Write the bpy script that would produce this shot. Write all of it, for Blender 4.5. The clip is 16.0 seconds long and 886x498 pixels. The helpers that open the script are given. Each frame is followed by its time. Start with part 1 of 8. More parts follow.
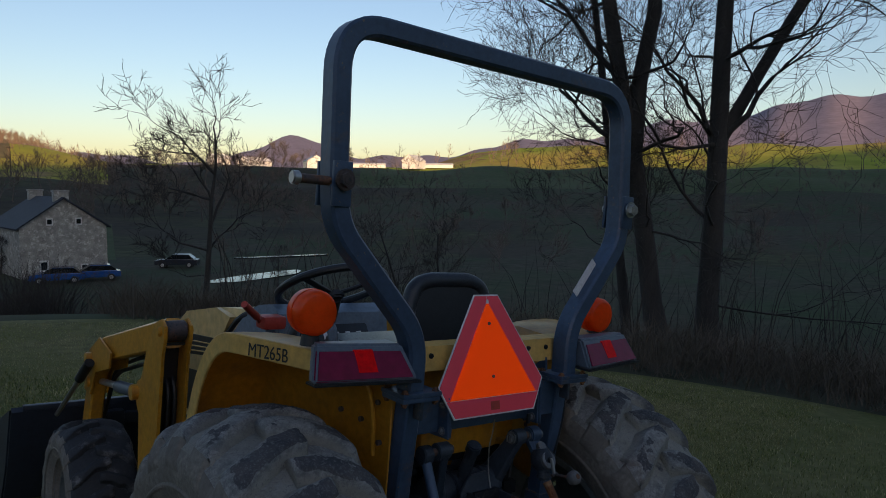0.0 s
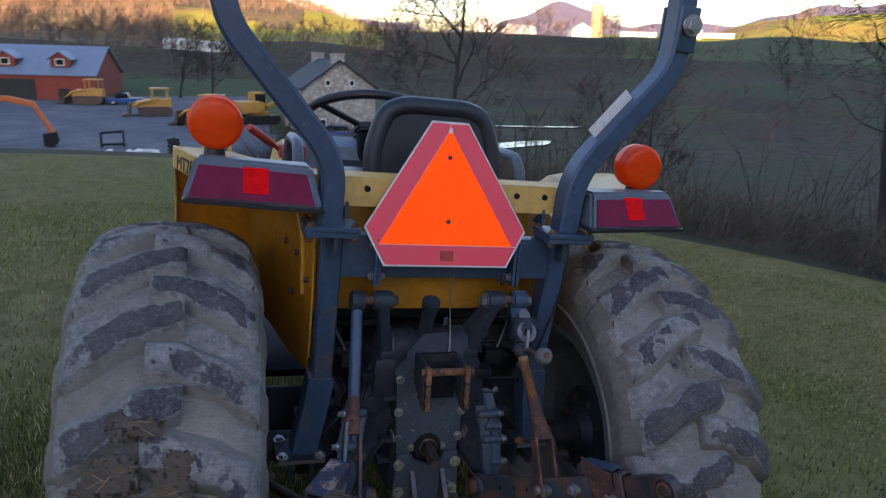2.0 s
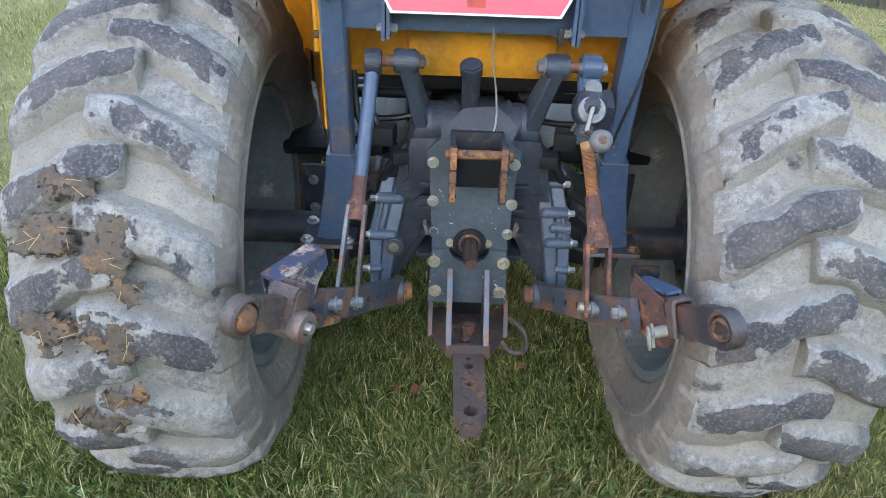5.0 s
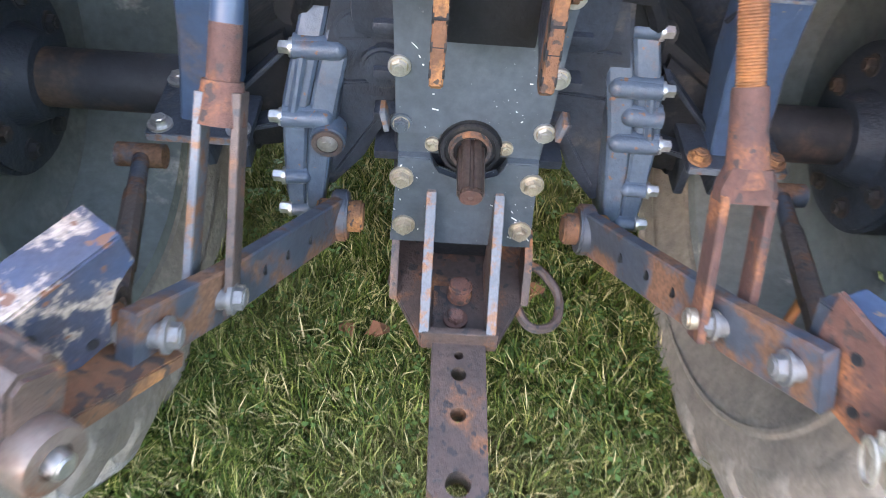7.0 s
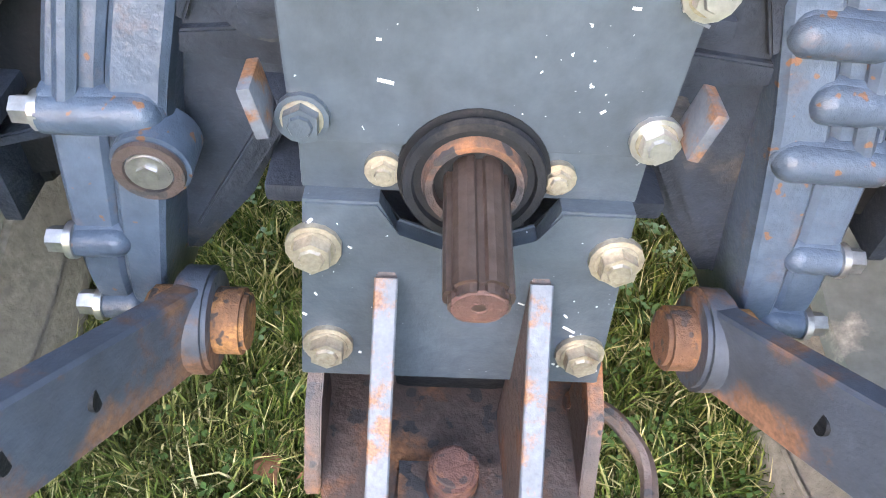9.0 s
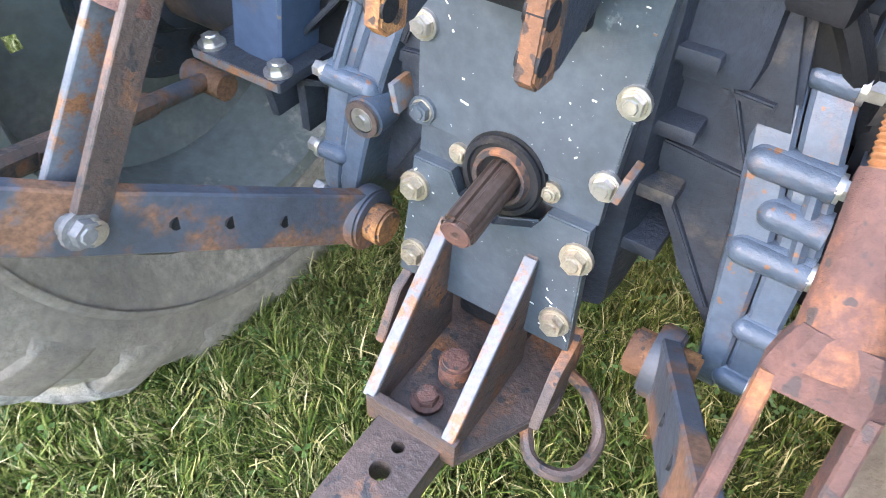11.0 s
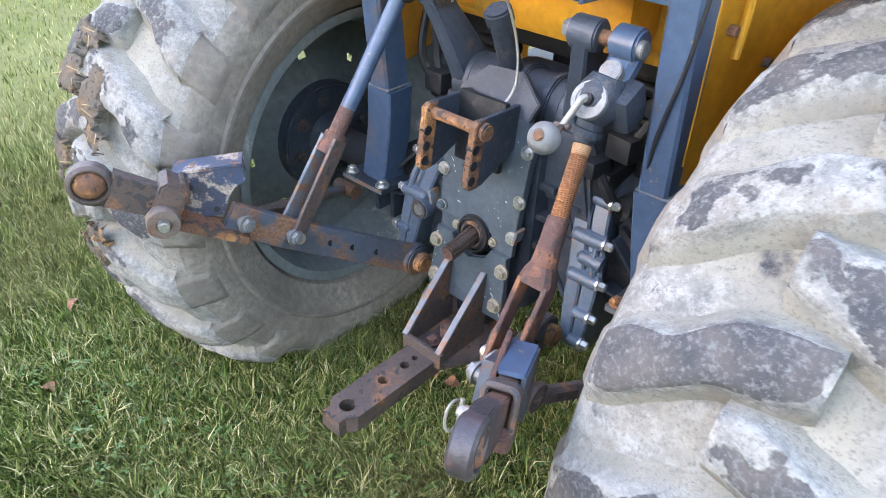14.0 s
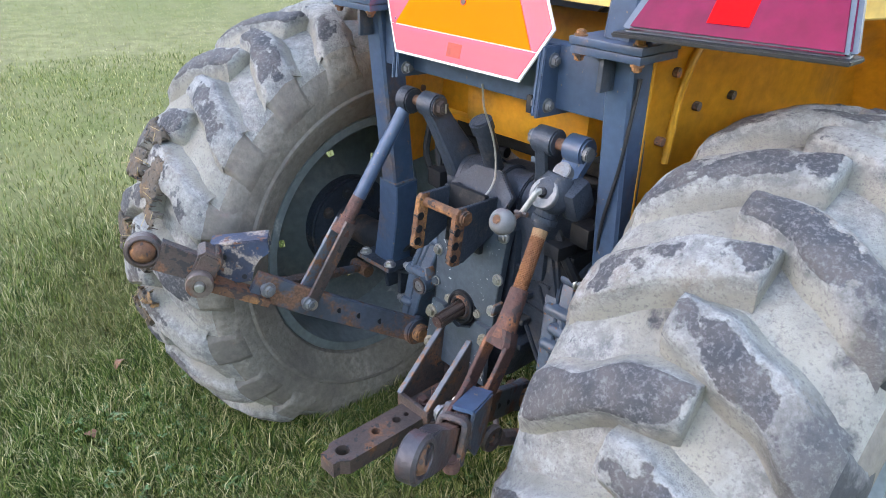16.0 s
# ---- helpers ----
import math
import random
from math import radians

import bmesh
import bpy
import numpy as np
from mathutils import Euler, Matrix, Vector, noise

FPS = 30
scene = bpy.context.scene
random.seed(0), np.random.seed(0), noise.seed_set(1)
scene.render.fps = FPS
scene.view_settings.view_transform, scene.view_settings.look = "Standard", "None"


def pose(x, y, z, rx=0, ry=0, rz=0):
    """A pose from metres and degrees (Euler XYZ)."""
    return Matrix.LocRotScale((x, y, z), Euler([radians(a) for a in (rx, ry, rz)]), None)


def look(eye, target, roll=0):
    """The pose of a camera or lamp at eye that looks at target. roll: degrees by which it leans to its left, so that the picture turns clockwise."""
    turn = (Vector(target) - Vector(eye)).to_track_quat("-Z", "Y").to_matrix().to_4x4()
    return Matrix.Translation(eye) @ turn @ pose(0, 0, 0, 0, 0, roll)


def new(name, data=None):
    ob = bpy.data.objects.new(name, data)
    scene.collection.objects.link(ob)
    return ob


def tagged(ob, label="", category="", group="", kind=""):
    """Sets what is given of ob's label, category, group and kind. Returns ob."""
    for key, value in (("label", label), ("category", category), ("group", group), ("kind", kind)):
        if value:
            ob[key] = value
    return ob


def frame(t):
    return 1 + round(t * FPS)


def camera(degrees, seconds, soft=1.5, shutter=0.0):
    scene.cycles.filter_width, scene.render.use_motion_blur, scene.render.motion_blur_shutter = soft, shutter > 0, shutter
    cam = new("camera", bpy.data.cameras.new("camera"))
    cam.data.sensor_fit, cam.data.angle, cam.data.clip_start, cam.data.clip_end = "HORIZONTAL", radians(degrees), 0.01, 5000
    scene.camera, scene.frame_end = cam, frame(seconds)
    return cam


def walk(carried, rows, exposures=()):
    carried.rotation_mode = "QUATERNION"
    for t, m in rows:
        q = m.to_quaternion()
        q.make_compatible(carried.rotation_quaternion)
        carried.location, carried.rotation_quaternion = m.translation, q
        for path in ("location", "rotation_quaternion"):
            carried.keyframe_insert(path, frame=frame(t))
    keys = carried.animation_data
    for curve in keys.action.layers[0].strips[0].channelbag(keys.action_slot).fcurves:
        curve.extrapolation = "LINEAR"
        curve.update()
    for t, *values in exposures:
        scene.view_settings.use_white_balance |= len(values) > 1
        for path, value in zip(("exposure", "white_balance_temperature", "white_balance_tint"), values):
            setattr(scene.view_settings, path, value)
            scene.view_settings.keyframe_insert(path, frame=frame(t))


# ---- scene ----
cam = camera(63.7, 16.0, soft=0.8, shutter=0.35)

# The tractor stands on a lawn that falls ahead of it and to its right: this turns its own frame into the level world.
TILT = pose(0, 0, 0, 0, 4.6, 0) @ pose(0, 0, 0, -0.1, 0, 0)

# Eye, target and roll in the tractor's own frame (y ahead, x right, z up from the lawn under it).
PATH = [
    (0, (-1.424, -1.496, 1.603), (-0.174, 0.063, 1.53), 4.01),
    (0.5, (-1.373, -1.562, 1.585), (-0.17, 0.032, 1.468), 3.39),
    (1, (-1.12, -1.623, 1.535), (-0.112, 0.079, 1.24), 5.22),
    (1.5, (-0.858, -1.669, 1.54), (-0.047, 0.114, 1.135), 4.84),
    (2, (-0.569, -1.574, 1.516), (0.076, 0.257, 1.035), 6.17),
    (2.5, (-0.317, -1.476, 1.512), (0.085, 0.368, 0.849), 5.57),
    (3, (-0.128, -1.422, 1.475), (0.085, 0.4, 0.68), 3.98),
    (3.5, (-0.103, -1.392, 1.43), (-0.026, 0.394, 0.532), 2.31),
    (4, (-0.101, -1.394, 1.397), (-0.012, 0.367, 0.454), 3.52),
    (4.2, (-0.097, -1.396, 1.391), (-0.023, 0.352, 0.422), 3.11),
    (6.3, (-0.045, -0.974, 1.252), (-0.036, 0.565, -0.024), 2.59),
    (6.5, (-0.077, -0.869, 1.219), (0.051, 0.579, -0.154), 6.31),
    (7, (-0.05, -0.62, 1.105), (0.022, 0.695, -0.399), 5.69),
    (7.5, (-0.023, -0.438, 0.976), (0.001, 0.865, -0.541), 4.85),
    (8, (-0.032, -0.305, 0.858), (-0.005, 1.028, -0.633), 4.24),
    (8.5, (-0.03, -0.242, 0.79), (0.069, 1.116, -0.675), 4.71),
    (9, (-0.027, -0.251, 0.791), (0.077, 1.114, -0.666), 5.81),
    (9.2, (-0.018, -0.283, 0.808), (0.039, 1.092, -0.643), 5.87),
    (11.3, (0.225, -0.405, 0.943), (-0.58, 0.754, -0.474), 1.51),
    (11.5, (0.239, -0.419, 0.956), (-0.592, 0.73, -0.454), 1.08),
    (12, (0.324, -0.498, 1), (-0.648, 0.668, -0.302), 0.45),
    (12.5, (0.449, -0.67, 1.057), (-0.577, 0.584, -0.117), 1.1),
    (13, (0.544, -0.751, 1.117), (-0.518, 0.485, -0.043), 3.58),
    (13.5, (0.619, -0.772, 1.177), (-0.481, 0.459, 0.048), 4.27),
    (14, (0.679, -0.844, 1.262), (-0.414, 0.402, 0.144), 2.08),
    (14.5, (0.789, -0.897, 1.301), (-0.387, 0.402, 0.338), 3.3),
    (15, (0.858, -0.912, 1.313), (-0.412, 0.36, 0.436), 1.87),
    (15.5, (0.882, -0.914, 1.318), (-0.386, 0.335, 0.406), 2.05),
    (16, (0.894, -0.921, 1.33), (-0.39, 0.333, 0.448), 1.96),
]
EXPOSURES = [(0, 0.36, 6100, 22), (0.5, 0.33, 6100, 24), (1, 0.28, 6200, 29), (1.5, 0.97, 6250, 33), (2, 1.95, 6250, 30), (2.5, 2.95, 6250, 19), (3, 3.55, 6400, 15), (3.5, 3.95, 6500, 14), (4.2, 4.1, 6700, 19), (6.3, 4.25, 7700, 27), (7, 4.95, 7650, 29), (7.5, 5.33, 7900, 29), (8, 5.48, 8100, 29), (9.2, 5.58, 8000, 29), (11.3, 5.65, 7800, 29), (12, 5.77, 7800, 29), (12.5, 5.92, 7800, 29), (13, 5.47, 7700, 29), (13.5, 5.05, 7600, 28), (14, 4.8, 7500, 28), (14.5, 4.65, 7400, 28), (15, 4.48, 7300, 28), (16, 4.32, 7300, 28)]
walk(cam, [(t, TILT @ look(eye, target, roll)) for t, eye, target, roll in PATH], EXPOSURES)

# ---- light: a low sun behind the camera that reaches only the far fields, and the open sky ----
SUN_AZ, SUN_EL = 205.0, 7.0
world = bpy.data.worlds.new("sky")
scene.world = world
world.use_nodes = True
wn = world.node_tree
sky = wn.nodes.new("ShaderNodeTexSky")
sky.sky_type = "NISHITA"
sky.sun_disc = False
sky.sun_elevation = radians(SUN_EL)
sky.sun_rotation = radians(SUN_AZ)
sky.air_density, sky.dust_density, sky.ozone_density = 1.0, 0.8, 1.4
wn.links.new(sky.outputs[0], wn.nodes["Background"].inputs[0])
wn.nodes["Background"].inputs[1].default_value = 0.15
sun_data = bpy.data.lights.new("sun", "SUN")
sun_data.energy, sun_data.angle, sun_data.color = 5.0, radians(0.6), (1.0, 0.66, 0.34)
sun = new("sun", sun_data)
sun_from = Vector((math.sin(radians(SUN_AZ)) * math.cos(radians(SUN_EL)), math.cos(radians(SUN_AZ)) * math.cos(radians(SUN_EL)), math.sin(radians(SUN_EL))))
sun.matrix_world = look(tuple(sun_from * 300), (0, 0, 0))


# ---- materials ----
def surface(name, base, rough=0.6, metal=0.0, second=None, scale=8.0, amount=0.5, patch=None, patch_scale=3.0, patch_at=0.6,
            patch_soft=0.06, patch_rough=None, bump=0.25, bump_scale=60.0, coat=0.0, stretch=None, spec=0.5,
            speck=None, speck_scale=90.0, speck_at=0.66):
    """A painted or raw surface: two tones of grain, patches of a third (rust, dust, chips) and fine relief."""
    m = bpy.data.materials.new(name)
    m.use_nodes = True
    nt = m.node_tree
    n, link = nt.nodes, nt.links.new
    bsdf = n["Principled BSDF"]
    tc = n.new("ShaderNodeTexCoord")
    # each object takes its own piece of the pattern
    oi = n.new("ShaderNodeObjectInfo")
    sh = n.new("ShaderNodeVectorMath")
    sh.operation = "MULTIPLY_ADD"
    sh.inputs[1].default_value = (37.0, 23.0, 51.0)
    link(oi.outputs["Random"], sh.inputs[0])
    link(tc.outputs["Object"], sh.inputs[2])
    vec = sh.outputs[0]
    if stretch:
        mp = n.new("ShaderNodeMapping")
        mp.inputs["Scale"].default_value = stretch
        link(vec, mp.inputs[0])
        vec = mp.outputs[0]

    def noisy(s, detail=6.0, r=0.6):
        t = n.new("ShaderNodeTexNoise")
        t.inputs["Scale"].default_value, t.inputs["Detail"].default_value, t.inputs["Roughness"].default_value = s, detail, r
        link(vec, t.inputs["Vector"])
        return t.outputs[0]

    def ramp(src, a, b):
        t = n.new("ShaderNodeMapRange")
        t.inputs[1].default_value, t.inputs[2].default_value = a, b
        link(src, t.inputs[0])
        return t.outputs[0]

    def mix(f, a, b):
        t = n.new("ShaderNodeMix")
        t.data_type = "RGBA"
        if isinstance(f, float):
            t.inputs[0].default_value = f
        else:
            link(f, t.inputs[0])
        for k, v in ((6, a), (7, b)):
            if isinstance(v, tuple):
                t.inputs[k].default_value = (*v, 1)
            else:
                link(v, t.inputs[k])
        return t.outputs[2]

    second = second or tuple(c * 0.62 for c in base)
    col = mix(ramp(noisy(scale), 0.5 - 0.5 * amount, 0.5 + 0.5 * amount), second, base)
    fine = mix(ramp(noisy(scale * 9, 3.0), 0.3, 0.7), tuple(c * 0.8 for c in (1, 1, 1)), (1.12, 1.12, 1.12))
    mul = n.new("ShaderNodeMix")
    mul.data_type, mul.blend_type = "RGBA", "MULTIPLY"
    mul.inputs[0].default_value = 1.0
    link(col, mul.inputs[6])
    link(fine, mul.inputs[7])
    col = mul.outputs[2]
    rsock = None
    if patch:
        mask = ramp(noisy(patch_scale, 8.0, 0.65), patch_at - patch_soft, patch_at + patch_soft)
        grain = mix(ramp(noisy(patch_scale * 14), 0.35, 0.65), tuple(c * 0.6 for c in patch), tuple(min(1, c * 1.25) for c in patch))
        col = mix(mask, col, grain)
        rm = n.new("ShaderNodeMix")
        rm.inputs[2].default_value, rm.inputs[3].default_value = rough, rough if patch_rough is None else patch_rough
        link(mask, rm.inputs[0])
        rsock = rm.outputs[0]
    if speck:
        # small chips and splashes, gathered in loose clusters
        t = n.new("ShaderNodeMath")
        t.operation = "MULTIPLY_ADD"
        t.inputs[1].default_value = 0.35
        link(noisy(speck_scale * 0.09, 3.0), t.inputs[0])
        link(noisy(speck_scale, 2.0, 0.45), t.inputs[2])
        col = mix(ramp(t.outputs[0], speck_at + 0.175, speck_at + 0.205), col, speck)
    link(col, bsdf.inputs["Base Color"])
    if rsock:
        link(rsock, bsdf.inputs["Roughness"])
    else:
        rr = ramp(noisy(scale * 3), -0.6, 1.6)
        mr = n.new("ShaderNodeMix")
        mr.inputs[2].default_value, mr.inputs[3].default_value = max(0.03, rough - 0.12), min(1, rough + 0.12)
        link(rr, mr.inputs[0])
        link(mr.outputs[0], bsdf.inputs["Roughness"])
    bsdf.inputs["Metallic"].default_value = metal
    bsdf.inputs["Coat Weight"].default_value = coat
    bsdf.inputs["Specular IOR Level"].default_value = spec
    if bump:
        b = n.new("ShaderNodeBump")
        b.inputs["Strength"].default_value, b.inputs["Distance"].default_value = bump, 0.004
        link(noisy(bump_scale, 5.0), b.inputs["Height"])
        link(b.outputs[0], bsdf.inputs["Normal"])
    return m


RUST = (0.19, 0.08, 0.035)
M_BLUE = surface("blue_grey_paint", (0.046, 0.082, 0.14), 0.38, second=(0.032, 0.056, 0.098), scale=6, patch=(0.12, 0.085, 0.065), patch_scale=7, patch_at=0.67, bump=0.12, speck=(0.17, 0.12, 0.09), speck_scale=110, speck_at=0.72)
M_BLUEWORN = surface("worn_blue_paint", (0.05, 0.068, 0.095), 0.5, second=(0.034, 0.038, 0.044), scale=9, patch=(0.15, 0.072, 0.04), patch_scale=13, patch_at=0.51, patch_soft=0.045, patch_rough=0.85, bump=0.35)
M_CAST = surface("grey_cast_housing", (0.038, 0.05, 0.068), 0.5, second=(0.016, 0.02, 0.027), scale=10, patch=(0.1, 0.085, 0.07), patch_scale=12, patch_at=0.66, bump=0.5, bump_scale=120, spec=0.35)
M_LIGHTCAST = surface("light_blue_grey_casting", (0.068, 0.101, 0.142), 0.4, second=(0.042, 0.062, 0.088), scale=11, patch=(0.13, 0.075, 0.05), patch_scale=24, patch_at=0.67, patch_soft=0.09, bump=0.35, bump_scale=120, speck=(0.18, 0.075, 0.035), speck_scale=110, speck_at=0.7)
M_PLATE = surface("scuffed_grey_plate", (0.066, 0.088, 0.108), 0.3, second=(0.038, 0.05, 0.06), scale=9, patch=(0.22, 0.25, 0.27), patch_scale=20, patch_at=0.7, patch_soft=0.05, patch_rough=0.5, bump=0.2, bump_scale=140, speck=(0.5, 0.53, 0.55), speck_scale=260, speck_at=0.76)
M_AXLE = surface("dark_rust_flecked_axle", (0.035, 0.036, 0.042), 0.6, second=(0.02, 0.02, 0.022), scale=10, patch=(0.11, 0.07, 0.05), patch_scale=9, patch_at=0.55, patch_soft=0.08, bump=0.4)
# Near black under the grime: deep shade among the parts is put in.
M_DARK = surface("shade_dark_grimy_metal", (0.012, 0.014, 0.018), 0.6, second=(0.005, 0.006, 0.007), scale=10, patch=(0.06, 0.05, 0.042), patch_scale=14, patch_at=0.64, bump=0.5, spec=0.3)
M_RUST = surface("rusty_steel", RUST, 0.85, second=(0.075, 0.038, 0.024), scale=16, patch=(0.32, 0.14, 0.05), patch_scale=20, patch_at=0.56, bump=0.65, bump_scale=160, speck=(0.045, 0.03, 0.025), speck_scale=75, speck_at=0.59)
M_BROWNSTEEL = surface("brown_weathered_steel", (0.098, 0.064, 0.052), 0.55, second=(0.04, 0.032, 0.031), scale=16, patch=(0.24, 0.1, 0.045), patch_scale=13, patch_at=0.59, patch_rough=0.85, bump=0.5, bump_scale=150, speck=(0.03, 0.028, 0.03), speck_scale=80, speck_at=0.6)
M_SHAFT = surface("browned_shaft_steel", (0.17, 0.12, 0.1), 0.38, 0.75, second=(0.09, 0.06, 0.05), scale=20, bump=0.2)
M_ZINC = surface("zinc_plated_steel", (0.56, 0.5, 0.4), 0.38, 0.7, second=(0.28, 0.24, 0.19), scale=45, amount=0.7, patch=(0.2, 0.13, 0.08), patch_scale=40, patch_at=0.66, bump=0.3, bump_scale=200)
M_STEEL = surface("bright_worn_steel", (0.55, 0.55, 0.54), 0.35, 0.85, second=(0.35, 0.34, 0.33), scale=20, bump=0.2)
M_EDGE = surface("pale_chipped_edge", (0.125, 0.145, 0.168), 0.5, second=(0.075, 0.088, 0.104), scale=30, patch=(0.19, 0.085, 0.04), patch_scale=45, patch_at=0.54, patch_soft=0.05, bump=0.3)
M_BLUEDARK = surface("dark_blue_cast_paint", (0.04, 0.055, 0.078), 0.48, second=(0.022, 0.03, 0.042), scale=9, patch=(0.1, 0.075, 0.06), patch_scale=10, patch_at=0.67, bump=0.4, bump_scale=120)
M_CHIPBLUE = surface("chipped_blue_latch", (0.03, 0.052, 0.1), 0.45, second=(0.045, 0.045, 0.06), scale=16, amount=0.35, patch=(0.3, 0.24, 0.2), patch_scale=17, patch_at=0.545, patch_soft=0.02, bump=0.3, speck=(0.14, 0.065, 0.04), speck_scale=50, speck_at=0.6)
M_CAP = surface("dull_grey_metal", (0.2, 0.205, 0.21), 0.5, 0.3, second=(0.12, 0.12, 0.12), scale=25, patch=(0.2, 0.15, 0.11), patch_scale=30, patch_at=0.63, bump=0.25, bump_scale=160)
M_WORNWHITE = surface("pale_worn_metal", (0.34, 0.33, 0.295), 0.45, 0.3, second=(0.2, 0.185, 0.155), scale=40, bump=0.25, bump_scale=200)
M_YELLOW = surface("ochre_yellow_paint", (0.6, 0.28, 0.022), 0.33, second=(0.5, 0.225, 0.02), scale=5, patch=(0.3, 0.16, 0.05), patch_scale=7, patch_at=0.66, patch_soft=0.12, bump=0.06, coat=0.15)
M_YELLOWPALE = surface("pale_yellow_paint", (0.68, 0.43, 0.12), 0.5, second=(0.58, 0.34, 0.08), scale=4, patch=(0.4, 0.27, 0.12), patch_scale=7, patch_at=0.68, bump=0.08)


def tyre_surface(name, worn, bare=0.0):
    """Rubber under dried pale dust; where bars meet the ground (worn) the dust is scuffed off in ragged blotches."""
    m = bpy.data.materials.new(name)
    m.use_nodes = True
    nt = m.node_tree
    n, link = nt.nodes, nt.links.new
    bsdf = n["Principled BSDF"]
    tc, oi = n.new("ShaderNodeTexCoord"), n.new("ShaderNodeObjectInfo")
    sh = n.new("ShaderNodeVectorMath")
    sh.operation = "MULTIPLY_ADD"
    sh.inputs[1].default_value = (31.0, 47.0, 19.0)
    link(oi.outputs["Random"], sh.inputs[0])
    link(tc.outputs["Object"], sh.inputs[2])

    def noisy(scale, detail, rough=0.6):
        t = n.new("ShaderNodeTexNoise")
        t.inputs["Scale"].default_value, t.inputs["Detail"].default_value, t.inputs["Roughness"].default_value = scale, detail, rough
        link(sh.outputs[0], t.inputs["Vector"])
        return t.outputs[0]

    def math2(op, a, b):
        t = n.new("ShaderNodeMath")
        t.operation = op
        for k, v in ((0, a), (1, b)):
            if isinstance(v, (int, float)):
                t.inputs[k].default_value = v
            else:
                link(v, t.inputs[k])
        return t.outputs[0]

    def ramp(src, a, b):
        t = n.new("ShaderNodeMapRange")
        t.inputs[1].default_value, t.inputs[2].default_value = a, b
        link(src, t.inputs[0])
        return t.outputs[0]

    def mix(f, a, b):
        t = n.new("ShaderNodeMix")
        t.data_type = "RGBA"
        link(f, t.inputs[0])
        for k, v in ((6, a), (7, b)):
            if isinstance(v, tuple):
                t.inputs[k].default_value = (*v, 1)
            else:
                link(v, t.inputs[k])
        return t.outputs[2]

    dust = mix(ramp(noisy(9, 8, 0.7), 0.38, 0.62), (0.125, 0.126, 0.128), (0.26, 0.253, 0.235))
    dust = mix(ramp(noisy(4.5, 4), 0.56, 0.66), dust, (0.21, 0.178, 0.148))
    dust = mix(ramp(noisy(55, 6, 0.75), 0.42, 0.66), dust, (0.35, 0.343, 0.32))
    dust = mix(ramp(noisy(28, 6, 0.75), 0.6, 0.66), dust, (0.11, 0.112, 0.118))
    silt = mix(ramp(noisy(7, 6, 0.65), 0.36, 0.64), (0.21, 0.196, 0.166), (0.31, 0.293, 0.25))
    rubber = mix(ramp(noisy(14, 5, 0.6), 0.4, 0.62), (0.058, 0.06, 0.066), (0.105, 0.096, 0.092))
    rubber = mix(ramp(noisy(150, 4, 0.7), 0.5, 0.68), rubber, (0.17, 0.168, 0.165))
    if worn:
        # bars stand bare where their tops run on the ground: how far a spot lies under the crown of the tread, with a ragged edge
        sep = n.new("ShaderNodeSeparateXYZ")
        link(tc.outputs["Object"], sep.inputs[0])
        far = math2("MULTIPLY", math2("ABSOLUTE", sep.outputs[0], 0), 1 / 0.175)
        rad = math2("SQRT", math2("ADD", math2("MULTIPLY", sep.outputs[1], sep.outputs[1]), math2("MULTIPLY", sep.outputs[2], sep.outputs[2])), 0)
        u2 = math2("MULTIPLY", far, far)
        crown = math2("SUBTRACT", 0.588, math2("ADD", math2("MULTIPLY", u2, 0.0107), math2("MULTIPLY", math2("MULTIPLY", u2, u2), 0.0322)))
        below = math2("MULTIPLY", math2("SUBTRACT", crown, rad), 1 / 0.011)
        ragged = math2("ADD", math2("MULTIPLY", noisy(9, 4, 0.55), 3.2), math2("ADD", math2("MULTIPLY", noisy(26, 5, 0.65), 1.7), math2("MULTIPLY", oi.outputs["Random"], 0.6)))
        edge = math2("MULTIPLY", math2("MAXIMUM", math2("SUBTRACT", far, 0.85), 0), 3.0)
        mask = ramp(math2("ADD", math2("ADD", below, edge), ragged), 2.78, 2.9)
        # pale silt settles low on the flanks of the bars
        dust = mix(ramp(below, 1.1, 2.3), dust, silt)
        if bare:
            # the outer shoulder is wiped clean of dust
            clean = ramp(math2("ADD", sep.outputs[0], math2("MULTIPLY", noisy(12, 4), 0.12)), 0.165, 0.2)
            mask = math2("MULTIPLY", mask, math2("SUBTRACT", 1.0, math2("MULTIPLY", clean, bare)))
    else:
        mask = ramp(noisy(8, 7, 0.62), 0.31, 0.38)
        dust = mix(ramp(noisy(5, 5), 0.4, 0.6), dust, silt)
    dust = mix(ramp(noisy(190, 4, 0.7), 0.52, 0.7), dust, (0.16, 0.153, 0.142))
    col = mix(mask, rubber, dust)
    link(col, bsdf.inputs["Base Color"])
    bsdf.inputs["Roughness"].default_value = 0.92
    bsdf.inputs["Specular IOR Level"].default_value = 0.25
    b = n.new("ShaderNodeBump")
    b.inputs["Strength"].default_value, b.inputs["Distance"].default_value = 0.9, 0.005
    link(math2("ADD", math2("ADD", noisy(70, 7, 0.75), math2("MULTIPLY", noisy(260, 4, 0.7), 0.6)), math2("MULTIPLY", mask, 0.6)), b.inputs["Height"])
    link(b.outputs[0], bsdf.inputs["Normal"])
    return m


